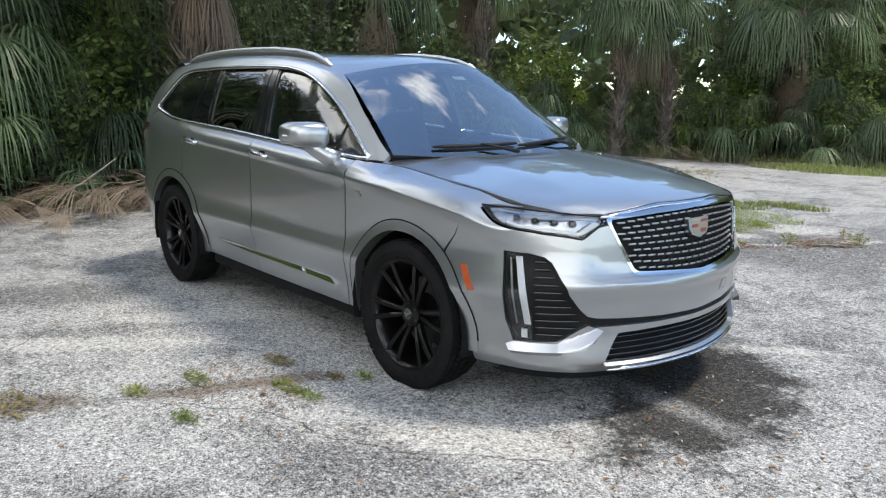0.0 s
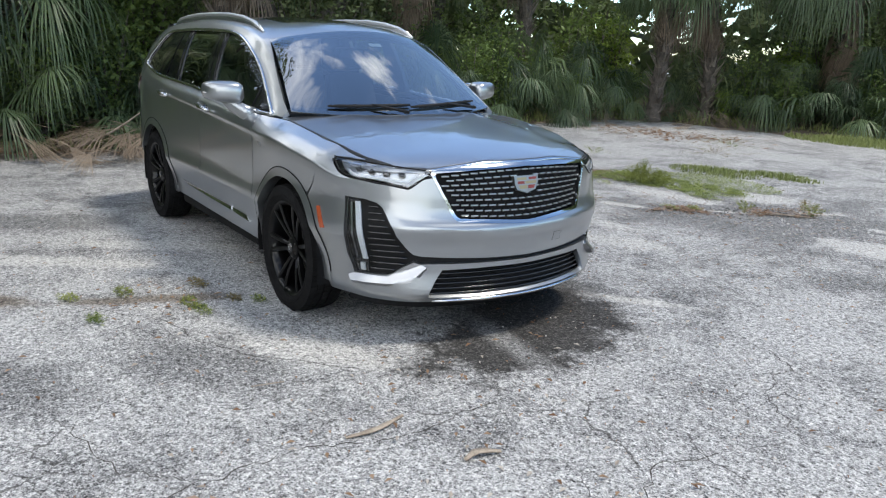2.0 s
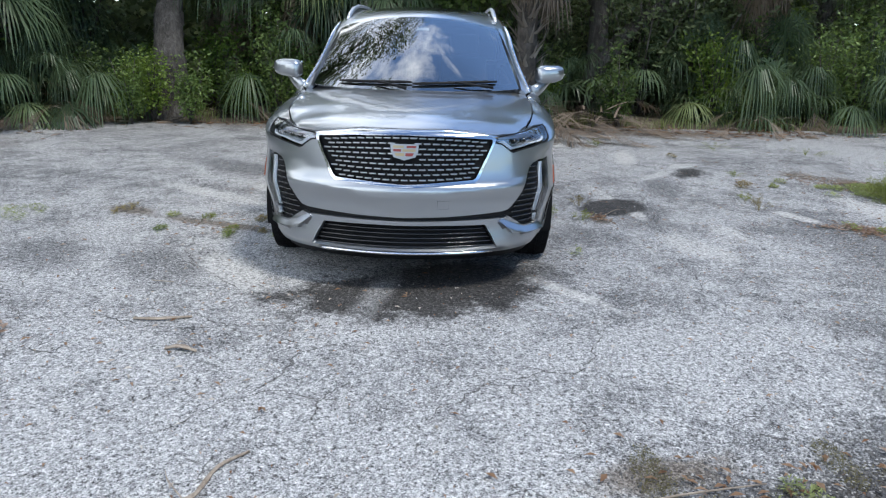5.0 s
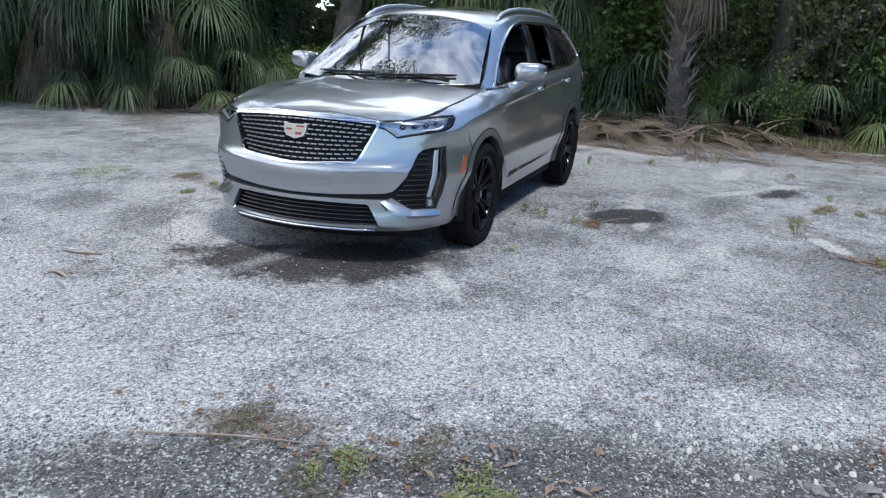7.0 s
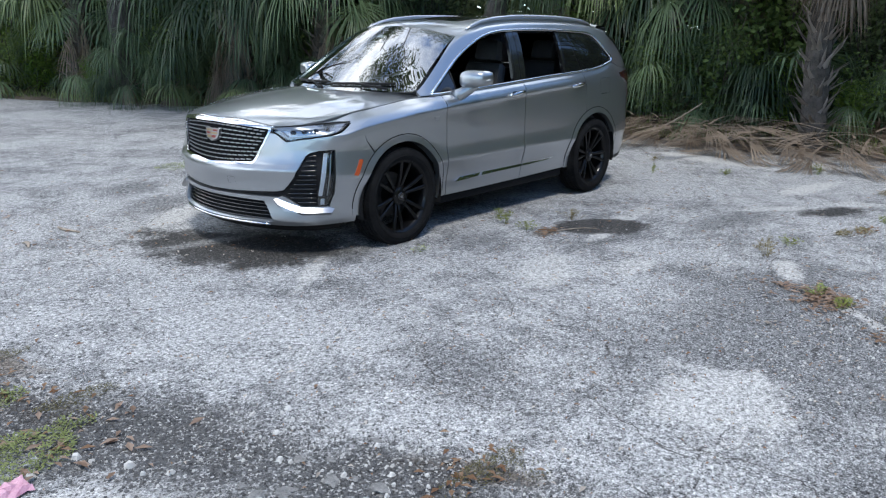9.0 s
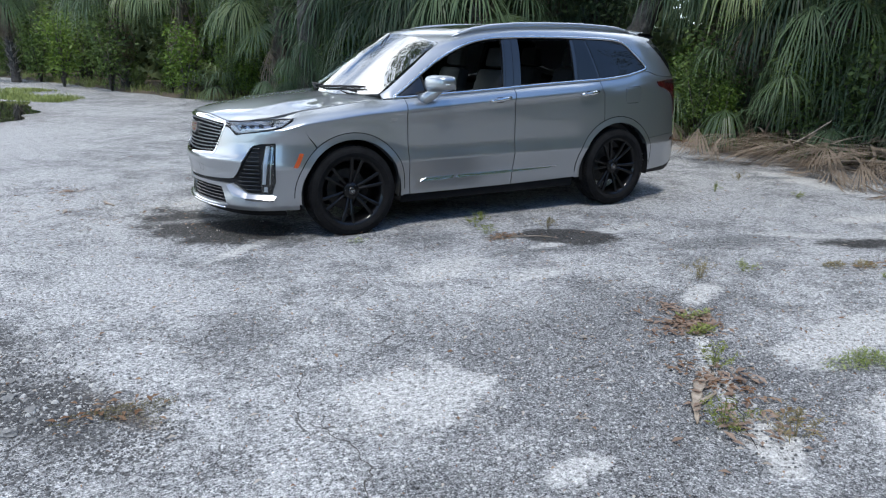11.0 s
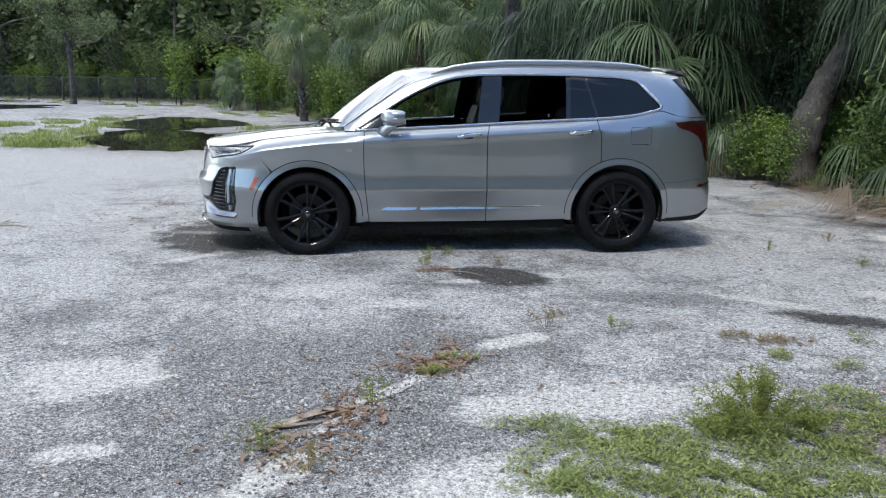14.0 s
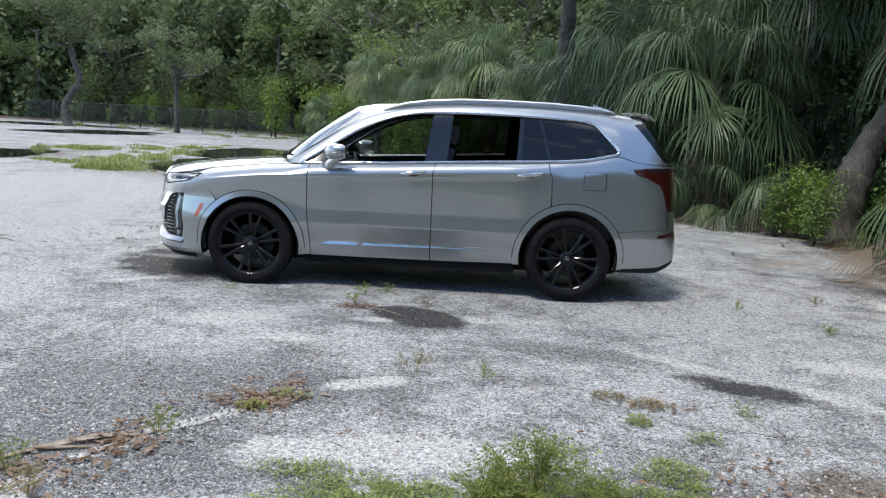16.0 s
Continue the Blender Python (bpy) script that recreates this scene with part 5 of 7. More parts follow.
# ---- planting ----
def leafy(name, low, high, rough=.5, brown=0.0, gloss=.35):
    m = material(name, low, rough)
    info = m.node_tree.nodes.new("ShaderNodeObjectInfo").outputs["Random"]
    isl = m.node_tree.nodes.new("ShaderNodeNewGeometry").outputs["Random Per Island"]
    k = math_node(m, "MULTIPLY_ADD", isl, .65, math_node(m, "MULTIPLY", info, .35))
    c = ramp(m, k, [(.05, low), (.85, high)] if not brown else [(.05, low), (.74, high), (.92, (high[0] * 1.5, high[1] * 1.25, high[2])), (.985, (.24, .17, .07))])
    p = place_of(m)
    c = blend(m, math_node(m, "MULTIPLY", noise_of(m, p, 3.0, 3), .5), c, low)
    plug(m, c, "Base Color")
    t = m.node_tree
    tr = t.nodes.new("ShaderNodeBsdfTranslucent")
    t.links.new(c, tr.inputs[0])
    mix = t.nodes.new("ShaderNodeMixShader")
    mix.inputs[0].default_value = .38
    t.links.new(shader(m).outputs[0], mix.inputs[1])
    t.links.new(tr.outputs[0], mix.inputs[2])
    t.links.new(mix.outputs[0], t.nodes["Material Output"].inputs[0])
    shader(m).inputs["Specular IOR Level"].default_value = gloss
    return m


FAN = leafy("palm_leaf", (.026, .050, .026), (.195, .275, .138), .42, 1.0, .42)
FAN_DRY = leafy("dry_palm_leaf", (.13, .095, .068), (.44, .36, .28), .7)
LEAF = leafy("broad_leaf", (.030, .058, .018), (.25, .355, .095), .5)
LEAF_OAK = leafy("oak_leaf", (.030, .046, .021), (.235, .295, .13), .5)
LEAF_LIME = leafy("young_leaf", (.075, .14, .022), (.24, .33, .06), .5)
GRASS = leafy("grass_blade", (.13, .165, .05), (.34, .38, .15), .6)
CREEP = leafy("creeping_weed", (.06, .10, .022), (.48, .53, .18), .6)
GRASS_DRY = leafy("dry_grass", (.15, .12, .05), (.36, .30, .15), .7)
BARK = material("grey_bark", (.16, .14, .12), .92)
_m = node(BARK, "Mapping", Vector=place_of(BARK))
_m.inputs["Scale"].default_value = (1, 1, .22)
_f = noise_of(BARK, _m.outputs[0], 24, 6, .7, .6)
_g = math_node(BARK, "MULTIPLY_ADD", noise_of(BARK, place_of(BARK), 3.0, 4), .5, math_node(BARK, "MULTIPLY", _f, .6))
plug(BARK, ramp(BARK, _g, [(.38, (.020, .017, .015)), (.55, (.082, .073, .064)), (.76, (.19, .176, .158))]), "Base Color")
bump(BARK, _f, 1.0, .05)
BOOT = leafy("palm_boot", (.13, .11, .092), (.48, .435, .385), .8)
PALM_BARK = varied("palm_bark", (.025, .021, .018), (.16, .14, .12), 7.0, .9, relief=.9, depth=.025)


def fan(v, f, at, az, el, stalk, size, droop, rng, blades=22, spread=128, bend=.35):
    """Adds a palmate leaf on its stalk."""
    d = Vector((math.cos(az) * math.cos(el), math.sin(az) * math.cos(el), math.sin(el)))
    p = Vector(at)
    prev = None
    side = d.cross(Vector((0, 0, 1)))
    if side.length < .1:
        side = Vector((math.sin(az), -math.cos(az), 0))
    side.normalize()
    w = .012 + .006 * size
    for i in range(4):
        b = len(v)
        v += [tuple(p + side * w), tuple(p - side * w)]
        if prev is not None:
            f.append((prev, prev + 1, b + 1, b))
        prev = b
        if i < 3:
            p = p + d * stalk / 3
            d = (d + Vector((0, 0, -1)) * bend / 3).normalized()
    side = d.cross(Vector((0, 0, 1)))
    if side.length < .1:
        side = Vector((math.sin(az), -math.cos(az), 0))
    side.normalize()
    up = side.cross(d).normalized()
    roll = (rng.rand() - .5) * .7
    side, up = side * math.cos(roll) + up * math.sin(roll), up * math.cos(roll) - side * math.sin(roll)
    step = 2 * radians(spread) / blades
    c0 = len(v)
    v.append(tuple(p))
    f.append((prev, prev + 1, c0))
    for k in range(blades):
        a = -radians(spread) + step * (k + .5) + (rng.rand() - .5) * step * .5
        b = d * math.cos(a) + side * math.sin(a)
        across = (-d * math.sin(a) + side * math.cos(a))
        L = size * (.72 + .28 * math.cos(a * .6)) * (.88 + .24 * rng.rand())
        dr = droop * (.6 + .8 * rng.rand())
        i0 = len(v)
        fold = up * (.02 * size * (1 if k % 2 else -1))
        for r, wid in ((.38, .80), (.68, .42)):
            c = p + b * (L * r) + Vector((0, 0, -1)) * (dr * L * r ** 2.4) + fold * (1 if r > .1 else 0)
            ww = across * max(step * L * r * wid * .5, .004)
            v += [tuple(c - ww), tuple(c + ww)]
        v.append(tuple(p + b * (L * .86) + Vector((0, 0, -1)) * (dr * L * .95 + .02 * L)))
        f += [(c0, i0 + 1, i0), (i0, i0 + 1, i0 + 3, i0 + 2), (i0 + 2, i0 + 3, i0 + 4)]


def palmetto(seed, dry=False):
    rng = np.random.RandomState(seed)
    ob = empty("saw_palmetto", Matrix.Identity(4), "green saw palmetto clump with drooping fan leaves at the lot's edge", "palm bush", "palmettos along the lot's edge")
    v, f = [], []
    for i in range(15):
        az = 2.4 * i + rng.rand() * .6
        el = radians(82 - 70 * (i / 15) ** .8 + rng.rand() * 14)
        fan(v, f, (.12 * math.cos(az), .12 * math.sin(az), .03 + .1 * rng.rand()), az, el, .5 + .55 * rng.rand(), .52 + .22 * rng.rand(), .3 + .6 * rng.rand(), rng, 32, 125)
    mesh_part("foliage", v, f, FAN, ob, flat=True)
    v, f = [], []
    for i in range(5):
        az = 6.28 * rng.rand()
        fan(v, f, (.1 * math.cos(az), .1 * math.sin(az), .15), az, radians(5 - 30 * rng.rand()), .3 + .2 * rng.rand(), .45 + .15 * rng.rand(), .5, rng, 16, 90, 1.2)
    mesh_part("dry_foliage", v, f, FAN_DRY, ob, flat=True)
    return ob


def young_palm(seed):
    """A palm with no trunk yet: tall arching stalks and large fans whose tips hang."""
    rng = np.random.RandomState(seed)
    ob = empty("young_cabbage_palm", Matrix.Identity(4), "trunkless young cabbage palm with large hanging green fans", "palm bush", "young palms along the lot's edge")
    v, f = [], []
    for i in range(17):
        az = 2.4 * i + rng.rand() * .7
        el = radians(86 - 74 * (i / 17) ** .8 + rng.rand() * 10)
        fan(v, f, (.14 * math.cos(az), .14 * math.sin(az), .03 + .12 * rng.rand()), az, el, 1.0 + .75 * rng.rand(), .62 + .26 * rng.rand(), .8 + .9 * rng.rand(), rng, 54, 132, .6)
    mesh_part("foliage", v, f, FAN, ob, flat=True)
    v, f = [], []
    for i in range(7):
        az = 6.28 * rng.rand()
        fan(v, f, (.1 * math.cos(az), .1 * math.sin(az), .3 + .3 * rng.rand()), az, radians(20 - 50 * rng.rand()), .5 + .3 * rng.rand(), .6 + .2 * rng.rand(), .8, rng, 18, 60, 1.5)
    mesh_part("dry_foliage", v, f, FAN_DRY, ob, flat=True)
    return ob


def palm(seed, height, lean=0.0):
    rng = np.random.RandomState(seed)
    ob = empty("cabbage_palm", Matrix.Identity(4), "cabbage palm with rough grey booted trunk and hanging dry fronds", "palm tree", "palms behind the lot")
    pts = [(lean * (max(z, 0) / height) ** 1.5, .12 * math.sin(z * .7 + seed), z) for z in np.linspace(-.1, height, 12)]
    v, f = tube(pts, [.24] + [.185 - .03 * k / 11 for k in range(11)], 12)
    mesh_part("trunk", v, f, PALM_BARK, ob, flat=True)
    # split leaf bases round the trunk
    v, f = [], []
    count = int(height * 19)
    for i in range(count):
        z = .10 + (height - .2) * i / count
        az = i * 2.399 + .3 * rng.rand()
        x, y = np.interp(z, [p[2] for p in pts], [p[0] for p in pts]), np.interp(z, [p[2] for p in pts], [p[1] for p in pts])
        o = Vector((math.cos(az), math.sin(az), 0))
        s = Vector((-o.y, o.x, 0))
        c = Vector((x, y, z)) + o * .14
        out, hgt = .17 + .20 * rng.rand(), .18 + .20 * rng.rand()
        w = .074
        for q in (1, -1):
            tip = c + s * (q * (.05 + .05 * rng.rand())) + o * out * (.8 + .4 * rng.rand()) + Vector((0, 0, hgt * (.75 + .4 * rng.rand())))
            mid = c + s * q * w * .55 + o * (.05 + out * .35) + Vector((0, 0, hgt * .45))
            b = len(v)
            v += [tuple(c - s * w * .25 * q), tuple(c + s * w * 1.15 * q), tuple(c + o * .04 + s * q * w * .4), tuple(mid - s * .026), tuple(mid + s * .026), tuple(mid + o * .018), tuple(tip)]
            f += [(b, b + 2, b + 5, b + 3), (b + 2, b + 1, b + 4, b + 5), (b + 1, b, b + 3, b + 4), (b + 3, b + 5, b + 6), (b + 5, b + 4, b + 6), (b + 4, b + 3, b + 6)]
    mesh_part("trunk_husk", v, f, BOOT, ob, "split grey-brown leaf bases", flat=True)
    top = pts[-1]
    v, f = [], []
    for i in range(34):
        az = 2.399 * i + rng.rand() * .4
        el = radians(82 - 100 * (i / 34) ** .9 + rng.rand() * 10)
        fan(v, f, (top[0], top[1], top[2] - .25 * rng.rand()), az, el, .9 + .5 * rng.rand(), .80 + .25 * rng.rand(), .5 + .8 * rng.rand(), rng, 48, 126, .6)
    mesh_part("crown", v, f, FAN, ob, flat=True)
    v, f = [], []
    for i in range(26):
        az = 2.399 * i + rng.rand() * .6
        fan(v, f, (top[0], top[1], top[2] - .2 - .5 * rng.rand()), az, radians(-58 - 28 * rng.rand()), .7 + .4 * rng.rand(), .75 + .25 * rng.rand(), .4, rng, 14, 26, .9)
    mesh_part("dry_skirt", v, f, FAN_DRY, ob, "dry brown hanging fronds", flat=True)
    return ob


def leaf_cloud(v, f, rng, centres, n, size, spread):
    """Scatters small folded leaves round centres."""
    for i in range(n):
        c = centres[rng.randint(len(centres))]
        o = rng.randn(3)
        o /= np.linalg.norm(o) + 1e-9
        p = np.asarray(c[:3]) + o * c[3] * (.35 + .65 * rng.rand() ** .5) * np.array([1, 1, .8]) * spread
        a, e = rng.rand() * 6.28, (rng.rand() - .35) * 1.6
        d = np.array([math.cos(a) * math.cos(e), math.sin(a) * math.cos(e), -math.sin(e)])
        s = np.cross(d, rng.randn(3))
        s /= np.linalg.norm(s) + 1e-9
        L = size * (.6 + .8 * rng.rand())
        b = len(v)
        v += [tuple(p), tuple(p + d * L * .5 + s * L * .24), tuple(p + d * L), tuple(p + d * L * .5 - s * L * .24)]
        f.append((b, b + 1, b + 2, b + 3))


def shrub(seed, height, mat, leaf=.075, n=1500, label="dense green leafy shrub at the edge of the woods", name="shrub"):
    rng = np.random.RandomState(seed)
    ob = empty(name, Matrix.Identity(4), label, "shrub", "shrubs along the lot's edge")
    v, f, centres = [], [], []
    for i in range(9):
        az, r = 2.399 * i, .12 + .45 * rng.rand()
        h = height * (.55 + .45 * rng.rand())
        top = (r * math.cos(az) * height * .55, r * math.sin(az) * height * .55, h)
        v2, f2 = tube([(0, 0, -.05), (top[0] * .35, top[1] * .35, h * .45), top], [.022, .014, .005], 5)
        b = len(v)
        v += v2
        f += [tuple(k + b for k in q) for q in f2]
        for t in (.35, .6, .8, 1.0):
            centres.append((top[0] * t, top[1] * t, h * t, height * .20))
    mesh_part("branchwork", v, f, BARK, ob)
    v, f = [], []
    leaf_cloud(v, f, rng, centres, n, leaf, 1.0)
    mesh_part("foliage", v, f, mat, ob, flat=True)
    return ob


def oak(seed, height, lean=(0, 0), mat=None, n=5200, leaf=.11, trunk=.20, name="oak_tree", label="live oak with grey leaning trunk and small dark leaves", low=.35, bends=(), forks=()):
    """bends: places the trunk passes through; forks: (height, end, thickness) of great side limbs."""
    rng = np.random.RandomState(seed)
    ob = empty(name, Matrix.Identity(4), label, "tree", "trees behind the lot")
    v, f, centres = [], [], []

    def limb(a, b, r0, r1, depth):
        a, b = np.asarray(a, float), np.asarray(b, float)
        mid = (a + b) / 2 + rng.randn(3) * np.linalg.norm(b - a) * .09
        pts = spline([tuple(a), tuple(mid), tuple(b)], 12 if depth == 0 else 4)
        v2, f2 = tube(pts, [r0 + (r1 - r0) * k / (len(pts) - 1) for k in range(len(pts))], 16 if depth == 0 else 6)
        if depth == 0:
            v2 = [tuple(np.asarray(p) + rng.randn(3) * r0 * .085) for p in v2]
        o = len(v)
        v.extend(v2)
        f.extend(tuple(k + o for k in q) for q in f2)
        if depth >= 2:
            for t in (.5, .8, 1.0):
                centres.append((*(a + (b - a) * t), height * .085))
            return
        for k in range(5 if depth == 0 else 4):
            t = (low + (1 - low) * (k + rng.rand()) / 5) if depth == 0 else .35 + .65 * rng.rand()
            st = a + (b - a) * min(t, 1)
            az = rng.rand() * 6.28
            L = height * ((.42, .26)[depth]) * (.7 + .5 * rng.rand())
            e = st + np.array([math.cos(az) * L * .85, math.sin(az) * L * .85, L * (.15 + .5 * rng.rand())])
            limb(st, e, r1 + (r0 - r1) * (1 - t) * .55, r1 * .35, depth + 1)

    def bole(pts, r0, r1):
        line = spline(pts, 10)
        v2, f2 = tube(line, [r0 + (r1 - r0) * k / (len(line) - 1) + (r0 * .35 * max(0, 1 - k / 5) if pts[0][2] < 0 else 0) for k in range(len(line))], 18)
        ph = rng.rand() * 6
        v2 = [tuple(np.asarray(p) + rng.randn(3) * r0 * .05 + np.array([math.sin(p[2] * 3 + ph), math.cos(p[2] * 2.3 + ph), 0]) * r0 * .12) for p in v2]
        o = len(v)
        v.extend(v2)
        f.extend(tuple(k + o for k in q) for q in f2)

    if bends:
        bole([(0, 0, -.2), *bends], trunk, trunk * .62)
        top = bends[-1]
        limb(top, (top[0] + lean[0], top[1] + lean[1], height * .8), trunk * .6, trunk * .3, 0)
        for start, end, r in forks:
            bole([start, tuple((np.asarray(start) + np.asarray(end)) / 2 + [0, 0, .12]), end], r, r * .6)
            limb(end, (end[0] * 1.5 - start[0] * .5, end[1] * 1.5 - start[1] * .5, end[2] + 1.2), r * .6, r * .25, 1)
    else:
        limb((0, 0, -.2), (lean[0], lean[1], height * .72), trunk, trunk * .4, 0)
    mesh_part("trunk", v, f, BARK, ob)
    v, f = [], []
    leaf_cloud(v, f, rng, centres, n, leaf, 1.0)
    mesh_part("crown", v, f, mat or LEAF_OAK, ob, flat=True)
    return ob


rng = np.random.RandomState(11)
PALMETTOS = [palmetto(s) for s in (1, 2, 3, 4)]
PALMS = [palm(21, 3.4), palm(22, 4.3, .3), palm(23, 5.2, -.2), palm(24, 2.2)]
YOUNG = [young_palm(s) for s in (5, 6, 7)]
SHRUBS = [shrub(31, 1.3, LEAF), shrub(32, 1.9, LEAF, .085, 1900), shrub(33, 2.6, LEAF_OAK, .08, 2600), shrub(34, 1.6, LEAF_LIME, .085, 1500, "bright lime green leafy bush", "bush")]
OAKS = [oak(41, 6.5, (1.2, .6)), oak(42, 8.0, (-.8, .9), n=6500), oak(43, 7.0, (.3, -1.0), LEAF, 6000, .12)]
used = set()


def stand(kind, x, y, turn=0.0, size=1.0, z=0.03):
    """Stands a copy of a plant, the first time the plant itself."""
    m = pose(x, y, z, 0, 0, turn) @ Matrix.Diagonal((size, size, size, 1))
    if kind.name not in used:
        used.add(kind.name)
        kind.matrix_world = m
        return kind
    ob = copy_thing(kind, m)
    ob.scale = (size, size, size)
    return ob


# palms and oaks whose trunks show
for i, x, y, turn, size in ((1, -6.95, 1.62, 20, 1.0), (1, -7.15, 12.25, 80, .92), (1, -6.35, 13.25, 200, .90), (1, -9.1, 6.65, 300, 1.0), (3, -5.3, -7.7, 40, 1.2), (3, -4.3, -9.4, 190, 1.25), (3, -2.9, -13.6, 10, 1.1),
                            (0, -1.3, -17.3, 70, 1.0), (0, .1, -20.2, 130, .95), (1, 3.0, -25.6, 10, .8), (0, -8.6, -4.1, 140, 1.05), (2, -8.3, -7.2, 20, 1.0), (0, -9.3, -.6, 100, 1.2), (2, -9.6, 10.2, 30, 1.0),
                            (0, -4.0, 14.9, 30, 1.0), (1, -6.9, -7.6, 220, 1.1), (3, 7.7, -39.8, 50, .85)):
    stand(PALMS[i], x, y, turn, size)
stand(oak(46, 6.4, (-1.6, -.6), LEAF_OAK, 15000, .115, .31, label="live oak with a thick leaning grey trunk at the lot's edge", low=.05, bends=[(-.15, .05, .8), (-.45, .05, 1.7), (-1.0, -.05, 2.6)]), -6.6, -4.75, 0, 1.0)
stand(oak(47, 7.4, (-.2, .2), LEAF_OAK, 5200, .11, .26, label="live oak whose grey trunk forks low down", low=.2, bends=[(.05, .12, .7), (.0, .15, 1.5), (-.1, .0, 2.6)],
          forks=[((.02, .20, 1.05), (.2, 1.55, 2.35), .19)]), -8.9, 3.02, 0, 1.0)
stand(oak(49, 8.2, (.2, .4), LEAF_OAK, 6500, .12, .31, label="live oak with a thick dark trunk by the lot's edge", low=.2, bends=[(.05, .15, 1.2), (.15, .45, 2.6), (.25, .9, 4.0)]), -3.15, -12.2, 0, 1.0)
stand(oak(48, 14.5, (4.2, 3.4), LEAF_OAK, 26000, .17, .15, "tall_oak_tree", "tall oak whose high limbs reach towards the lot", .6), -9.8, -10.4, 0, 1.2)
for i, x, y, turn, size in ((3, -8.2, -1.3, 30, 1.0), (3, -8.2, -7.8, 200, .9), (0, -7.9, -2.6, 60, .9)):
    stand(PALMS[i], x, y, turn, size)
for i, x, y, turn, size in ((0, -8.0, -.5, 10, 1.0), (1, -7.9, -1.9, 80, 1.05), (2, -5.9, -6.7, 130, 1.0), (0, -4.9, -8.7, 210, .95), (1, -3.7, -10.6, 30, 1.0), (2, -5.2, -7.3, 300, .9), (1, -3.2, -11.4, 120, .8), (2, -8.9, 5.2, 200, 1.1), (0, -8.5, 6.9, 20, 1.1), (1, -8.4, .8, 320, .95), (2, -8.3, 8.9, 90, 1.1),
                            (0, -8.4, 10.9, 45, 1.0), (1, -5.2, 14.6, 60, 1.0), (2, -3.2, 14.4, 160, 1.0), (0, -7.7, 13.6, 250, .8), (0, 7.0, -38.5, 15, 1.1), (1, -8.6, 2.0, 130, .8)):
    stand(YOUNG[i], x, y, turn, size)
for i, x, y, turn, size in ((1, -10.9, 2.6, 40, 1.0), (1, -10, -3, 200, .85), (0, -12.2, 8.5, 10, .95), (1, -2, -21, 33, 1.2), (2, 1, -33, 120, 1.3), (0, 3, -42, 80, 1.4), (1, 8, -52, 10, 1.5),
                            (2, 14, -60, 55, 1.5), (1, 22, -64, 155, 1.5), (0, 31, -66, 55, 1.6), (2, 40, -66, 200, 1.6), (1, 50, -64, 20, 1.6), (0, 60, -64, 90, 1.6), (2, 0, 19, 30, 1.1), (0, -5.5, 17, 90, 1.1), (1, -11.5, 2, 130, .9), (2, -8.5, -10, 20, 1.0),
                            (1, -10.2, -1.4, 60, 1.0)):
    stand(OAKS[i], x, y, turn, size)
FAR_TREE = oak(44, 5.6, (.2, .1), LEAF_OAK, 4200, .13, .16, "young_oak_tree", "young oak with a slim pale trunk on the far verge", .6)
FAR_BENT = oak(45, 9.0, (.3, .2), LEAF_OAK, 6000, .17, .30, "bent_oak_tree", "oak with a bent grey trunk on the far verge", .1, bends=[(.35, 0, 1.4), (-.25, 0, 2.4), (-.85, 0, 3.4), (-.6, 0, 4.3), (-.25, 0, 5.6)])
stand(FAR_TREE, 19.0, -45.5, 0, 1.25)
stand(FAR_BENT, 27.5, -47.5, 0, .95)

# shrubs by the leaning trunk and at the foot of the palms
for i, x, y, turn, size in ((0, -6.0, -4.1, 10, .8), (0, -6.75, -3.6, 70, .8), (1, -5.6, -8.3, 20, 1.0), (3, -6.6, -9.0, 90, 1.25), (3, -6.2, -7.9, 200, 1.2), (1, -6.75, -2.75, 70, .75), (3, -6.1, -4.75, 30, .7), (0, -5.75, -5.0, 140, .8), (1, -7.2, -1.1, 10, .9), (3, -7.6, .9, 50, .8), (0, -7.2, 3.3, 200, 1.0), (3, -7.9, 5.2, 20, 1.0), (1, -8.1, 7.4, 60, .9), (3, -.8, -15.6, 10, 1.2), (1, .6, -19.4, 60, 1.3), (3, 1.7, -22.3, 80, 1.4), (3, 6.3, -37.2, 30, 2.0), (3, 8.6, -42.5, 120, 2.2), (3, 12.5, -47.0, 200, 2.4), (0, 2.2, -25.6, 20, 1.6), (1, 3.6, -30.5, 90, 1.5)):
    stand(SHRUBS[i], x, y, turn, size)
# palmettos and shrubs along the edge
l = 8.0
while l < _l[-1] - 25:
    p, n = edge_at(l)
    far = max(1.0, math.hypot(p[0] - 3, p[1] - 2) / 16)
    for d0, d1, kinds, k in ((.85, 1.5, PALMETTOS, .95), (1.6, 2.6, PALMETTOS, 1.4), (.25, .9, SHRUBS[:2] + SHRUBS[3:], .55), (.5, 1.7, SHRUBS[:2] + SHRUBS[3:], .85), (1.4, 3.0, SHRUBS[1:], 1.25), (1.8, 3.2, SHRUBS[1:3], 1.3)):
        if rng.rand() < (.66 if far < 1.15 or kinds is not PALMETTOS else .08):
            q, _ = edge_at(l + (rng.rand() - .5) * .8, d0 + (d1 - d0) * rng.rand())
            if -8.2 < q[0] < -4.8 and -4.6 < q[1] < -1.2 and kinds is PALMETTOS:
                continue
            if -8.6 < q[0] < -6.2 and 2.2 < q[1] < 4.2 and k > .6:
                continue
            stand(kinds[rng.randint(len(kinds))], q[0], q[1], rng.rand() * 360, k * (.8 + .45 * rng.rand()) * min(far, 1.15 if kinds is PALMETTOS else 1.7))
    l += 1.15 * min(far, 2.2)

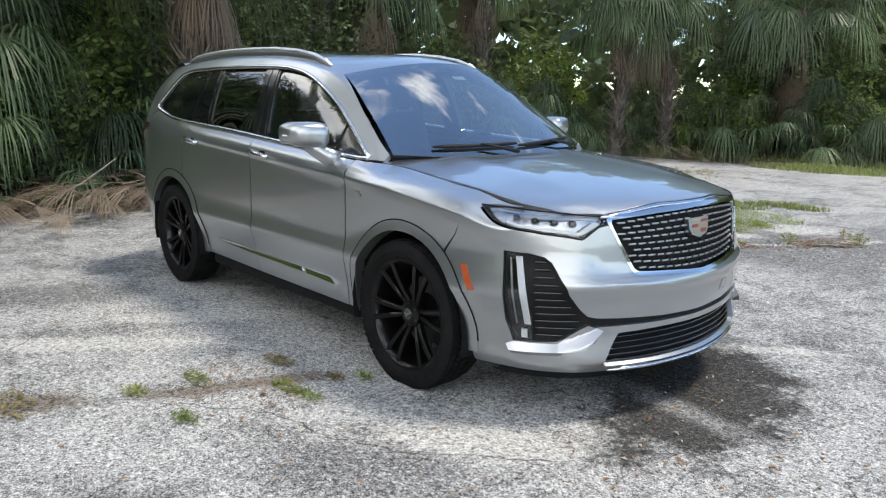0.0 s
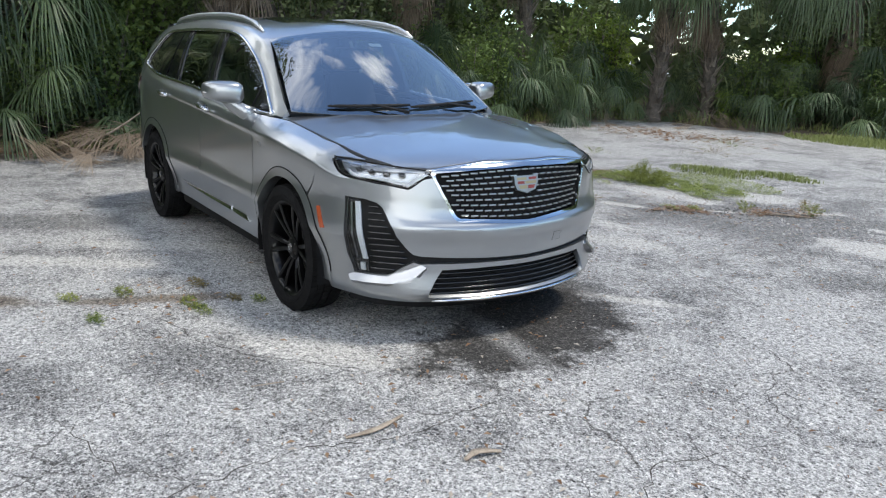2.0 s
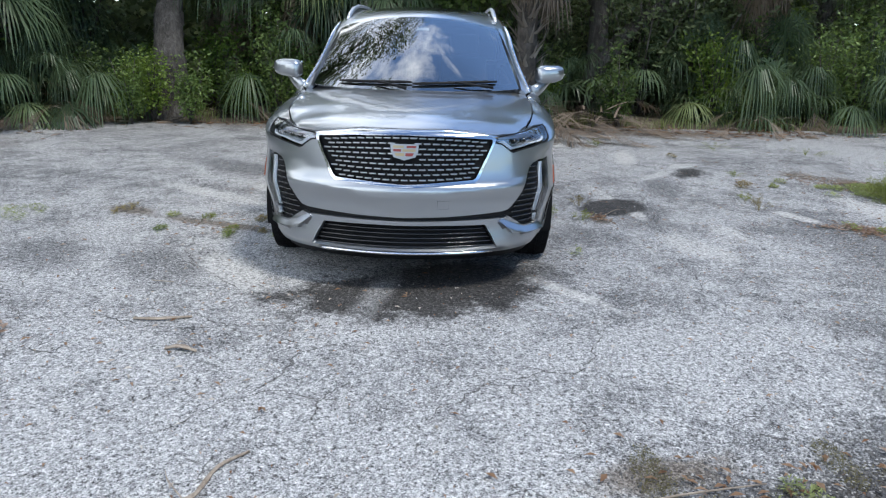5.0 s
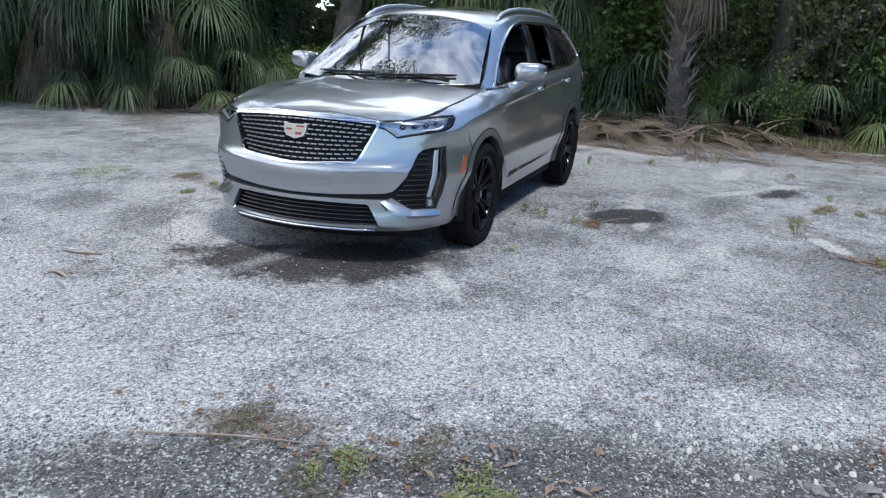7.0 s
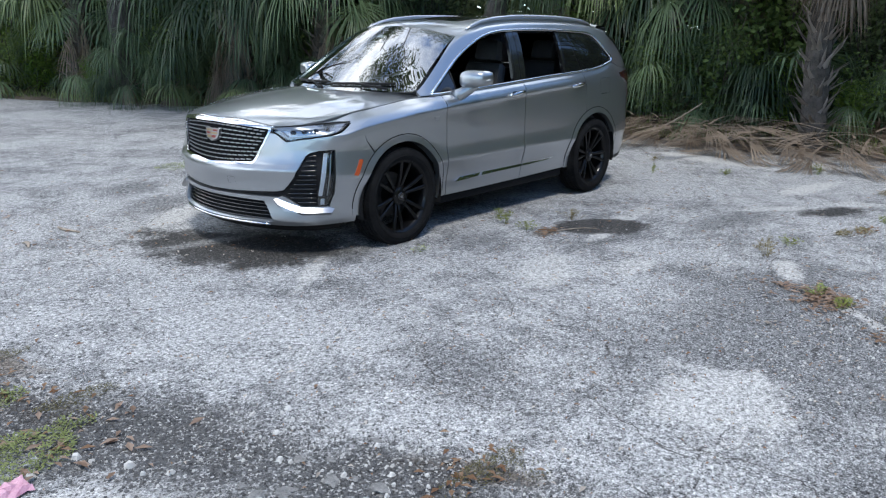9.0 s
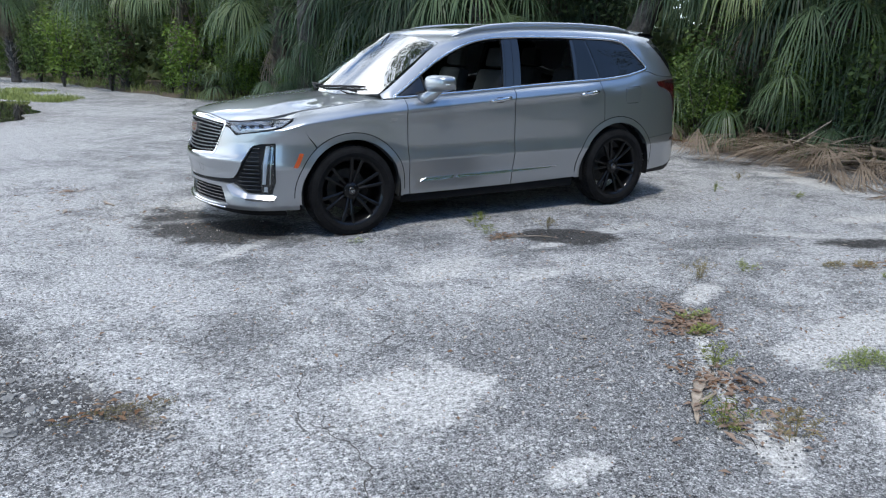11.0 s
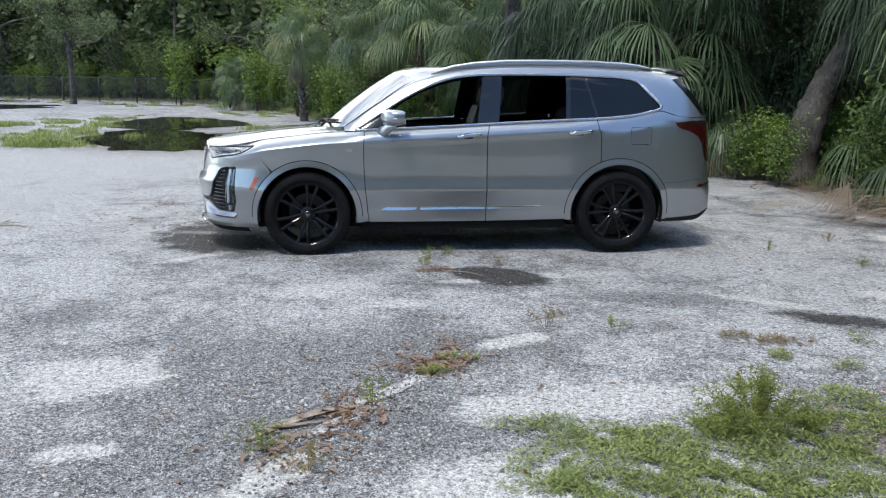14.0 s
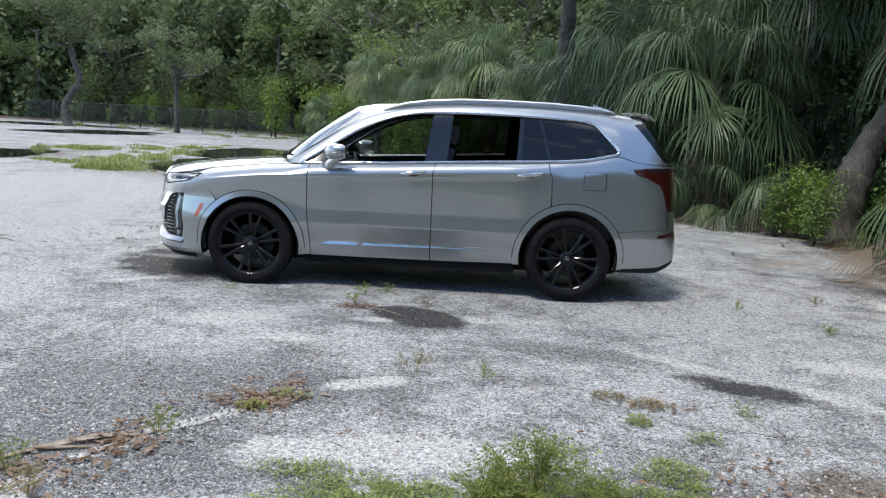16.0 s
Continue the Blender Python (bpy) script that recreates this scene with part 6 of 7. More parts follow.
# the woods behind, closing the place
v, f = [], []
wr = np.random.RandomState(5)
for i in range(70000):
    l = wr.rand() * _l[-1]
    z = 6.2 * wr.rand() ** 1.25
    q, n = edge_at(l, 3.2 + 2.4 * wr.rand() + .8 * math.sin(l * 1.3 + z))
    far = min(2.2, max(1.0, math.hypot(q[0] - 3, q[1] - 2) / 18))
    a, e = wr.rand() * 6.28, (wr.rand() - .5) * 2.0
    d = np.array([math.cos(a) * math.cos(e), math.sin(a) * math.cos(e), math.sin(e)])
    s = np.cross(d, wr.randn(3))
    s /= np.linalg.norm(s) + 1e-9
    L = .32 * (.5 + wr.rand()) * far
    p = np.array([q[0], q[1], z * min(far, 2.0)])
    b = len(v)
    v += [tuple(p), tuple(p + d * L * .5 + s * L * .25), tuple(p + d * L), tuple(p + d * L * .5 - s * L * .25)]
    f.append((b, b + 1, b + 2, b + 3))
for i in range(46000):
    l = wr.rand() * _l[-1]
    z = 5.8 * wr.rand() ** 1.1
    q, n = edge_at(l, 6.5 + 3.5 * wr.rand())
    far = min(2.2, max(1.0, math.hypot(q[0] - 3, q[1] - 2) / 18))
    a, e = wr.rand() * 6.28, (wr.rand() - .5) * 1.6
    d = np.array([math.cos(a) * math.cos(e), math.sin(a) * math.cos(e), math.sin(e)])
    s = np.cross(d, wr.randn(3))
    s /= np.linalg.norm(s) + 1e-9
    L = .55 * (.6 + .8 * wr.rand()) * far
    p = np.array([q[0], q[1], z * min(far, 2.1)])
    b = len(v)
    v += [tuple(p), tuple(p + d * L * .5 + s * L * .3), tuple(p + d * L), tuple(p + d * L * .5 - s * L * .3)]
    f.append((b, b + 1, b + 2, b + 3))
for i in range(30000):
    l = wr.rand() * (_l[-1] if i < 26000 else 34)
    q, n = edge_at(l, (10.5 if i < 26000 else 5.0) + 3.5 * wr.rand())
    far = min(2.4, max(1.0, math.hypot(q[0] - 3, q[1] - 2) / 18))
    a, e = wr.rand() * 6.28, (wr.rand() - .5) * 1.6
    d = np.array([math.cos(a) * math.cos(e), math.sin(a) * math.cos(e), math.sin(e)])
    s = np.cross(d, wr.randn(3))
    s /= np.linalg.norm(s) + 1e-9
    L = 1.0 * (.6 + .8 * wr.rand()) * far
    p = np.array([q[0], q[1], 6.5 * wr.rand() ** 1.1 * min(far, 2.2)])
    b = len(v)
    v += [tuple(p), tuple(p + d * L * .5 + s * L * .3), tuple(p + d * L), tuple(p + d * L * .5 - s * L * .3)]
    f.append((b, b + 1, b + 2, b + 3))
tagged(mesh_part("woods", v, f, LEAF_OAK, flat=True), "dense dark green woods behind the lot", "trees", kind="stuff")
# unseen low leaf ring, added on the street side to shape the car's reflections
v, f = [], []
for i in range(9000):
    a = wr.rand() * math.pi * 1.05 - .35
    r = 21 + 4 * wr.rand()
    z = 1.3 * wr.rand() ** 1.2
    p = np.array([2 + r * math.cos(a), 2 + r * math.sin(a), z])
    d = wr.randn(3)
    d /= np.linalg.norm(d)
    s = np.cross(d, wr.randn(3))
    s /= np.linalg.norm(s) + 1e-9
    L = .5 * (.5 + wr.rand())
    b = len(v)
    v += [tuple(p), tuple(p + d * L * .5 + s * L * .3), tuple(p + d * L), tuple(p + d * L * .5 - s * L * .3)]
    f.append((b, b + 1, b + 2, b + 3))
tagged(mesh_part("woods", v, f, LEAF_OAK, flat=True), "low ring of leaves added out of view on the street side", "trees", kind="stuff")


# grass and weeds
def blades(name, spots, label, mat=GRASS, seed=0, width=.006, kind="stuff", category="grass"):
    """One mass of blades; spots: x, y, reach x, reach y, count, height, lean."""
    r = np.random.RandomState(seed)
    v, f = [], []
    for x, y, rx, ry, n, h, lean in spots:
        for i in range(n):
            a, q = r.rand() * 6.28, r.rand() ** .6
            bx, by = x + rx * q * math.cos(a), y + ry * q * math.sin(a)
            hh = h * (.4 + .8 * r.rand()) * (1.15 - .6 * q)
            b = r.rand() * 6.28
            ox, oy = math.cos(b) * hh * lean * r.rand(), math.sin(b) * hh * lean * r.rand()
            wx, wy = math.sin(b) * width * (.6 + .8 * r.rand()), -math.cos(b) * width
            k = len(v)
            z0 = -.005
            v += [(bx - wx, by - wy, z0), (bx + wx, by + wy, z0), (bx + ox * .5 + wx * .7, by + oy * .5 + wy * .7, hh * .6), (bx + ox * .5 - wx * .7, by + oy * .5 - wy * .7, hh * .6), (bx + ox * 1.3, by + oy * 1.3, hh * (.95 - .3 * lean * r.rand()))]
            f += [(k, k + 1, k + 2, k + 3), (k + 3, k + 2, k + 4)]
    return tagged(mesh_part(name, v, f, mat, flat=True), label, category, kind=kind)


def broad_weeds(name, spots, label, mat, seed, leaf=.02):
    r = np.random.RandomState(seed)
    v, f = [], []
    for x, y, rx, ry, n, h in spots:
        for i in range(n):
            a, q = r.rand() * 6.28, r.rand() ** .55
            p = np.array([x + rx * q * math.cos(a), y + ry * q * math.sin(a), h * r.rand() * (1.1 - q * .8) + .006])
            if math.sin(p[0] * 17 + 3 * math.sin(p[1] * 11)) + math.sin(p[1] * 23 + 2 * math.sin(p[0] * 13)) > .95 + .5 * r.rand():
                continue
            a, e = r.rand() * 6.28, (r.rand() - .3) * 1.1
            d = np.array([math.cos(a) * math.cos(e), math.sin(a) * math.cos(e), math.sin(e)])
            s = np.array([-math.sin(a), math.cos(a), (r.rand() - .5) * .6])
            L = leaf * (.6 + .8 * r.rand())
            b = len(v)
            v += [tuple(p), tuple(p + d * L * .45 + s * L * .17), tuple(p + d * L), tuple(p + d * L * .45 - s * L * .17)]
            f.append((b, b + 1, b + 2, b + 3))
    return tagged(mesh_part(name, v, f, mat, flat=True), label, "weeds", kind="stuff")


cv = np.random.RandomState(77)
broad_weeds("ground_cover", [(-.05, 5.10, .36, .32, 3600, .04), (-.6, 4.98, .42, .36, 4200, .045), (-1.25, 4.98, .36, .40, 3600, .045), (-.4, 5.6, .9, .5, 9000, .045), (-1.42, 4.42, .18, .14, 800, .04)] + [(.35 - 2.0 * cv.rand(), 4.55 + .75 * cv.rand(), .05 + .13 * cv.rand(), .04 + .10 * cv.rand(), 150, .03) for _ in range(90)], "low bright green creeping weeds over the asphalt", CREEP, 1, .021)
def feathery(name, spots, label, mat, seed, kind="stuff"):
    """Thin branching weeds with many tiny needle leaves; spots: x, y, reach, height, stems."""
    r = np.random.RandomState(seed)
    v, f = [], []
    for x, y, reach, h, n in spots:
        for i in range(n):
            a, q = r.rand() * 6.28, r.rand() ** .7
            base = np.array([x + reach * .3 * q * math.cos(a), y + reach * .3 * q * math.sin(a), -.004])
            top = base + np.array([math.cos(a) * reach * q, math.sin(a) * reach * q, h * (1.05 - .55 * q) * (.7 + .4 * r.rand())])
            bend = np.array([0, 0, h * .12])
            prev = None
            w = np.array([-math.sin(a), math.cos(a), 0]) * .0016
            for k in range(5):
                t = k / 4
                p = base + (top - base) * t + bend * 4 * t * (1 - t)
                b = len(v)
                v += [tuple(p - w * (1.2 - t)), tuple(p + w * (1.2 - t))]
                if prev is not None:
                    f.append((prev, prev + 1, b + 1, b))
                prev = b
            for k in range(int(8 + h * 60)):
                t = .25 + .75 * r.rand()
                p = base + (top - base) * t + bend * 4 * t * (1 - t)
                d = r.randn(3) * np.array([1, 1, .6]) + np.array([0, 0, .35])
                d /= np.linalg.norm(d)
                s = np.cross(d, r.randn(3))
                s /= np.linalg.norm(s) + 1e-9
                L = .016 + .022 * r.rand()
                b = len(v)
                v += [tuple(p), tuple(p + d * L * .5 + s * .0026), tuple(p + d * L), tuple(p + d * L * .5 - s * .0026)]
                f.append((b, b + 1, b + 2, b + 3))
    v = [(a, b, max(c, -.004)) for a, b, c in v]
    return tagged(mesh_part(name, v, f, mat, flat=True), label, "weeds", kind=kind)


FEATHER = leafy("feathery_weed", (.11, .14, .03), (.34, .37, .10), .6)
feathery("tall_weeds", [(-.78, 4.72, .24, .30, 110), (-.60, 4.80, .18, .20, 50), (-1.02, 4.74, .16, .16, 40)], "tall feathery light green weed clump", FEATHER, 2)
fr = np.random.RandomState(61)
FARGRASS = [(9.2, -13.6, 1.6, 2.2), (9.6, -17.5, 1.3, 3.4), (11.2, -23.5, 1.4, 4.2), (12.9, -19.4, 1.2, 1.8), (8.2, -11.2, .8, .5), (13.5, -11.4, 1.8, .5), (3.4, -19, 1.0, 2.4), (2.6, -16, .8, .8), (6, -33, 2.0, 5), (13, -45, 6, 3), (24, -50, 8, 3)]
blades("grass", [(x + rx * fr.randn() * .5, y + ry * fr.randn() * .5, .25 + .35 * fr.rand(), .25 + .5 * fr.rand(), 150, .10 + .16 * fr.rand() ** 2, 1.0) for x, y, rx, ry in FARGRASS for _ in range(16)], "yellow-green grass round the far puddles", CREEP, 4, .010)
def chain_fence(pts, height=1.75):
    """A dark wire fence with posts, rails and a woven web between them."""
    ob = empty("wire_fence", pose(pts[0][0], pts[0][1], 0), "dark wire mesh fence in front of the far woods", "fence")
    o = Vector((pts[0][0], pts[0][1], 0))
    for a, b in zip(pts, pts[1:]):
        a, b = Vector((*a, 0)) - o, Vector((*b, 0)) - o
        up = Vector((0, 0, height))
        tube_part("post", [a, a + up + Vector((0, 0, .06))], .045, FENCE, ob, sides=8)
        tube_part("rail", [a + up, b + up], .028, FENCE, ob, sides=6)
        L = (b - a).length
        v, f = [], []
        n = int(L / .11)
        for k in range(-int(height / .11), n):
            for q in (1, -1):
                x0, x1 = k * .11, k * .11 + height
                z0, z1 = 0.0, height
                if x0 < 0:
                    z0, x0 = -x0, 0.0
                if x1 > L:
                    z1, x1 = height - (x1 - L), L
                if z1 - z0 < .05:
                    continue
                if q < 0:
                    x0, x1 = L - x0, L - x1
                d = (b - a) / L
                w = Vector((0, 0, .009))
                p0, p1 = a + d * x0 + Vector((0, 0, z0 + .03)), a + d * x1 + Vector((0, 0, z1))
                i = len(v)
                v += [tuple(p0 - w), tuple(p1 - w), tuple(p1 + w), tuple(p0 + w)]
                f.append((i, i + 1, i + 2, i + 3))
        mesh_part("wire_web", v, f, FENCE, ob, flat=True)


FENCE = varied("dark_fence_wire", (.012, .014, .013), (.035, .038, .035), 4, .6)
chain_fence([(7.0 + 3.2 * k - .02 * k * k, -45.5 - 2.0 * k * (1 - k / 30)) for k in range(11)])
spots = []
gr = np.random.RandomState(8)
for l in np.arange(8, _l[-1] - 30, .30):
    q, n = edge_at(l, -.1 + .7 * gr.rand())
    spots.append((q[0], q[1], .35, .35, 46, .22 + .25 * gr.rand(), .9))
blades("grass", spots, "ragged grass along the lot's edge", GRASS, 5, .008)
blades("grass", [(-2.2, 12.6, 1.6, .7, 2600, .16, .8), (-.6, 14.2, 1.4, .9, 2200, .18, .8)], "bright grass verge by the palms", GRASS, 12, .008)
blades("weeds", [(-1.0, 6.4, .7, .4, 900, .10, .9), (-.3, 6.9, .6, .25, 700, .09, .9)], "patch of low green grass in the asphalt", GRASS, 13, .006)
MOSS = leafy("dry_moss", (.055, .050, .022), (.24, .215, .10), .8)
broad_weeds("ground_cover", [(4.46, 1.01, .22, .07, 900, .018), (4.56, 1.10, .10, .12, 160, .016), (4.70, 1.47, .20, .12, 1000, .022), (4.33, 1.73, .20, .06, 800, .018), (4.42, 1.86, .08, .14, 150, .016), (3.62, 3.42, .26, .07, 1000, .022), (3.50, 3.55, .12, .08, 140, .016)], "olive moss and dry weeds in the gravel strip", MOSS, 16, .011)
broad_weeds("ground_cover", [(4.72, 2.05, .22, .18, 1500, .05), (4.95, 1.75, .2, .2, 900, .05), (.75, -3.35, .35, .25, 1200, .035), (4.62, 1.5, .16, .10, 420, .04), (4.45, 1.95, .1, .06, 260, .04)], "small green weeds in a broken seam", GRASS, 6, .02)
TUFTS = [(-.19, 3.19, .09, .09, 70, .15, .9), (.42, 1.42, .07, .07, 40, .10, .9), (.95, 4.30, .09, .09, 70, .13, .9), (1.42, 4.75, .10, .10, 80, .14, .9), (1.22, 4.95, .10, .10, 70, .14, .9), (.62, 3.92, .10, .05, 60, .05, .9), (.45, 3.72, .12, .06, 70, .06, .9),
         (-1.55, 3.55, .12, .08, 60, .05, .9), (-1.43, 3.82, .07, .05, 60, .06, .9), (-2.05, 3.62, .08, .08, 40, .08, .9), (-3.0, .9, .06, .06, 30, .10, .9), (-3.5, 1.6, .1, .05, 40, .08, .9), (-3.9, .5, .08, .05, 40, .1, .9), (-4.4, 2.4, .08, .05, 40, .14, .9),
         (.35, 1.15, .08, .06, 40, .12, .9), (1.5, 1.2, .08, .05, 30, .06, .9), (-3.6, 3.3, .15, .06, 50, .06, .9), (-4.6, 4.2, .3, .1, 100, .08, .9), (-4.2, 5.4, .3, .1, 90, .07, .9), (-3.2, 6.3, .3, .1, 90, .10, .9), (-2.3, 8.2, .5, .2, 160, .12, .9), (-3.0, 9.6, .5, .2, 160, .12, .9),
         (.47, -2.52, .22, .08, 90, .04, .9), (.67, -2.04, .10, .05, 40, .03, .9), (1.13, -1.97, .10, .05, 50, .03, .9), (.73, -1.28, .12, .05, 60, .04, .9), (1.10, -1.43, .12, .05, 60, .03, .9), (1.28, -1.41, .10, .04, 40, .03, .9), (1.14, -1.17, .06, .04, 30, .03, .9), (.70, -1.73, .14, .05, 50, .03, .9), (1.24, -1.05, .08, .04, 30, .03, .9),
         (-1.34, 3.44, .12, .06, 60, .05, .9), (-1.72, 4.01, .10, .06, 40, .06, .9), (-1.01, 4.26, .14, .06, 50, .06, .9), (-.62, 3.22, .08, .05, 40, .09, .9), (.18, .95, .10, .06, 40, .09, .9), (-.17, 1.49, .10, .06, 50, .10, .9)]
for i, q in enumerate(TUFTS):
    if q[5] >= .07:
        feathery("weed_tuft", [(q[0], q[1], q[2] * 1.3, q[5] * 1.1, 5 + q[4] // 8)], "thin feathery weed growing from an asphalt crack", FEATHER if i % 4 else GRASS_DRY, 30 + i)
    else:
        broad_weeds("weed_tuft", [(q[0], q[1], q[2], q[3], q[4] * 3, q[5] * .8)], "low weeds growing from an asphalt crack", (CREEP, GRASS_DRY, FEATHER)[i % 3], 30 + i, .026)


# ---- litter and small things ----
DEADWOOD = varied("dead_wood", (.16, .12, .085), (.42, .36, .29), 14, .85, relief=.4)
LITTER = leafy("fallen_leaf", (.16, .075, .035), (.42, .30, .20), .8)
PALE_STONE = varied("limestone", (.38, .37, .35), (.62, .61, .58), 30, .9, relief=.3)
DARK_STONE = varied("gravel_stone", (.03, .03, .03), (.17, .168, .165), 30, .9, relief=.3)

pr = np.random.RandomState(17)
# heap of dead palm fronds
heap = empty("frond_heap", pose(-6.05, 1.15, 0), "heap of dry tan palm fronds at the foot of a palm", "dead fronds")
for k in range(110):
    v, f = [], []
    x, y = (pr.rand() - .5) * 1.5 - .1, (pr.rand() - .5) * 3.8
    fan(v, f, (x, y, .06 + .34 * pr.rand()), pr.rand() * 6.28, radians(2 + 9 * pr.rand()), .5 + .7 * pr.rand(), .8 + .4 * pr.rand(), .18, pr, 12, 15, .24)
    v = [(a, b, max(c, .012 + .02 * pr.rand())) for a, b, c in v]
    mesh_part("dry_frond", v, f, FAN_DRY, heap, flat=True)


# dead fronds lying along the edge of the woods
for hx, hy, count in ((-7.0, 12.5, 14), (-5.6, 12.5, 10), (-7.7, 10.4, 9), (-6.6, 5.6, 8), (-6.2, -1.5, 9), (-5.6, -6.0, 8), (-6.9, -3.9, 6)):
    pile = empty("frond_heap", pose(hx, hy, 0), "small heap of dead brown palm fronds on the verge", "dead fronds")
    for k in range(count):
        v, f = [], []
        fan(v, f, ((pr.rand() - .5) * 1.0, (pr.rand() - .5) * 1.2, .05 + .28 * pr.rand()), pr.rand() * 6.28, radians(4 + 16 * pr.rand()), .25 + .4 * pr.rand(), .5 + .35 * pr.rand(), .45, pr, 14, 24, .6)
        v = [(a, b, max(z, .012 + .02 * pr.rand())) for a, b, z in v]
        mesh_part("dry_frond", v, f, FAN_DRY, pile, flat=True)


def stick(name, pts, radii, label, mat=DEADWOOD, category="stick"):
    v, f = tube(spline(pts, 4), list(np.interp(np.linspace(0, 1, 4 * (len(pts) - 1) + 1), np.linspace(0, 1, len(radii)), radii)), 6, flat=.6)
    return tagged(mesh_part(name, v, f, mat), label, category)


stick("dead_stalk", [(-6.3, -.9, .02), (-6.2, -.35, .28), (-6.15, .15, .62)], [.02, .016, .008], "pale dead palm stalk leaning over the heap")
stick("dead_stalk", [(-6.0, -.1, .03), (-6.1, .8, .14), (-6.3, 1.6, .2)], [.016, .02, .012], "pale dead palm stalk lying on the heap")
def strip(name, pts, widths, label):
    """A flat, slightly cupped strip of dry leaf or bark."""
    c = spline(pts, 5)
    w = np.interp(np.linspace(0, 1, len(c)), np.linspace(0, 1, len(widths)), widths)
    v, f = [], []
    for k, p in enumerate(c):
        d = np.asarray(c[min(k + 1, len(c) - 1)]) - np.asarray(c[max(k - 1, 0)])
        s = np.array([-d[1], d[0], 0]) / (math.hypot(d[0], d[1]) + 1e-9)
        for t, lift in ((-1, .006), (-.4, 0), (.3, .002), (1, .008), (.3, -.002), (-.4, -.004)):
            q = np.asarray(p) + s * w[k] * t * (1 + .2 * math.sin(k * 2.1))
            v.append((q[0], q[1], max(q[2] + lift, .001)))
    for k in range(len(c) - 1):
        for j in range(6):
            f.append((k * 6 + j, k * 6 + (j + 1) % 6, k * 6 + 6 + (j + 1) % 6, k * 6 + 6 + j))
    return tagged(mesh_part(name, v, f, DEADWOOD), label, "bark")


strip("bark_strip", [(1.50, 4.68, .006), (1.36, 4.55, .012), (1.20, 4.43, .016), (1.02, 4.36, .008)], [.006, .022, .026, .006], "curled grey strip of bark on the asphalt")
strip("bark_strip", [(1.40, 4.57, .010), (1.30, 4.55, .012), (1.19, 4.52, .008)], [.010, .012, .003], "split end of pale bark on the asphalt")
strip("bark_strip", [(4.72, -.86, .006), (4.71, -.70, .010), (4.69, -.56, .010), (4.50, -.52, .014), (4.38, -.44, .008)], [.003, .008, .010, .006, .002], "dry forked palm strip on the asphalt")
stick("twig", [(4.69, -.58, .01), (4.60, -.66, .02), (4.52, -.70, .012)], [.004, .004, .002], "thin dry twig on the asphalt")
stick("twig", [(4.72, .73, .012), (4.60, 1.05, .016), (4.50, 1.40, .012)], [.005, .006, .003], "long dry twig in the gravel")
strip("bark_strip", [(3.07, -1.40, .006), (3.08, -1.26, .012), (3.02, -1.10, .006)], [.004, .015, .004], "tan strip of dry palm leaf on the asphalt")
strip("bark_strip", [(3.46, -1.09, .006), (3.45, -1.02, .016), (3.48, -.93, .006)], [.008, .020, .006], "tan scrap of bark on the asphalt")
stick("twig", [(.30, 1.62, .01), (.10, 1.75, .02), (-.02, 1.84, .01)], [.004, .004, .002], "thin dry twig by the damp patch")
stick("twig", [(2.42, -1.55, .01), (2.45, -1.40, .012)], [.003, .003], "thin dry twig on the asphalt")


def leaf_litter(name, spots, label, seed, size=.05, mat=LITTER):
    r = np.random.RandomState(seed)
    v, f = [], []
    for x, y, rx, ry, n in spots:
        for i in range(n):
            p = np.array([x + rx * r.randn() * .5, y + ry * r.randn() * .5, .006 + .012 * r.rand()])
            a = r.rand() * 6.28
            d, s = np.array([math.cos(a), math.sin(a), .25 * (r.rand() - .3)]), np.array([-math.sin(a), math.cos(a), .3 * (r.rand() - .5)])
            L = size * (.5 + .9 * r.rand())
            b = len(v)
            v += [tuple(p), tuple(p + d * L * .5 + s * L * .2 + [0, 0, .008]), tuple(p + d * L), tuple(p + d * L * .5 - s * L * .2 + [0, 0, .006])]
            f.append((b, b + 1, b + 2, b + 3))
    return tagged(mesh_part(name, v, f, mat, flat=True), label, "leaf litter", kind="stuff")


leaf_litter("leaf_litter", [(.58, 3.82, .22, .14, 60), (1.08, 4.45, .12, .4, 60), (.35, 1.58, .2, .08, 40), (4.5, 1.4, .25, .8, 70), (3.6, 3.4, .3, .2, 40), (-1.9, 4.5, .5, .3, 60), (.9, -1.6, .5, .35, 40), (-1.55, 3.55, .2, .1, 30)], "dry brown leaves caught in the seams", 41, .045)
leaf_litter("leaf_litter", [(2, 1, 6, 6, 2600), (-1, 4.4, 4, 1.6, 700), (1.2, 3.2, 2.5, 2.0, 700)], "small dark crumbs of leaf and bark on the asphalt", 44, .018)
leaf_litter("leaf_litter", [(2, 0, 5, 5, 380), (-2, 3, 4, 4, 300), (3.3, -1.2, 1.2, 1.2, 60)], "scattered dry leaves on the asphalt", 42, .035)
leaf_litter("leaf_litter", [(-6.7, -3, .9, 3, 600), (-6.8, 5, .9, 3, 500), (-4.8, -8, 1.6, 2.5, 400), (-5, 10, 2.0, 1.0, 400)], "brown leaf litter along the verge", 43, .12)


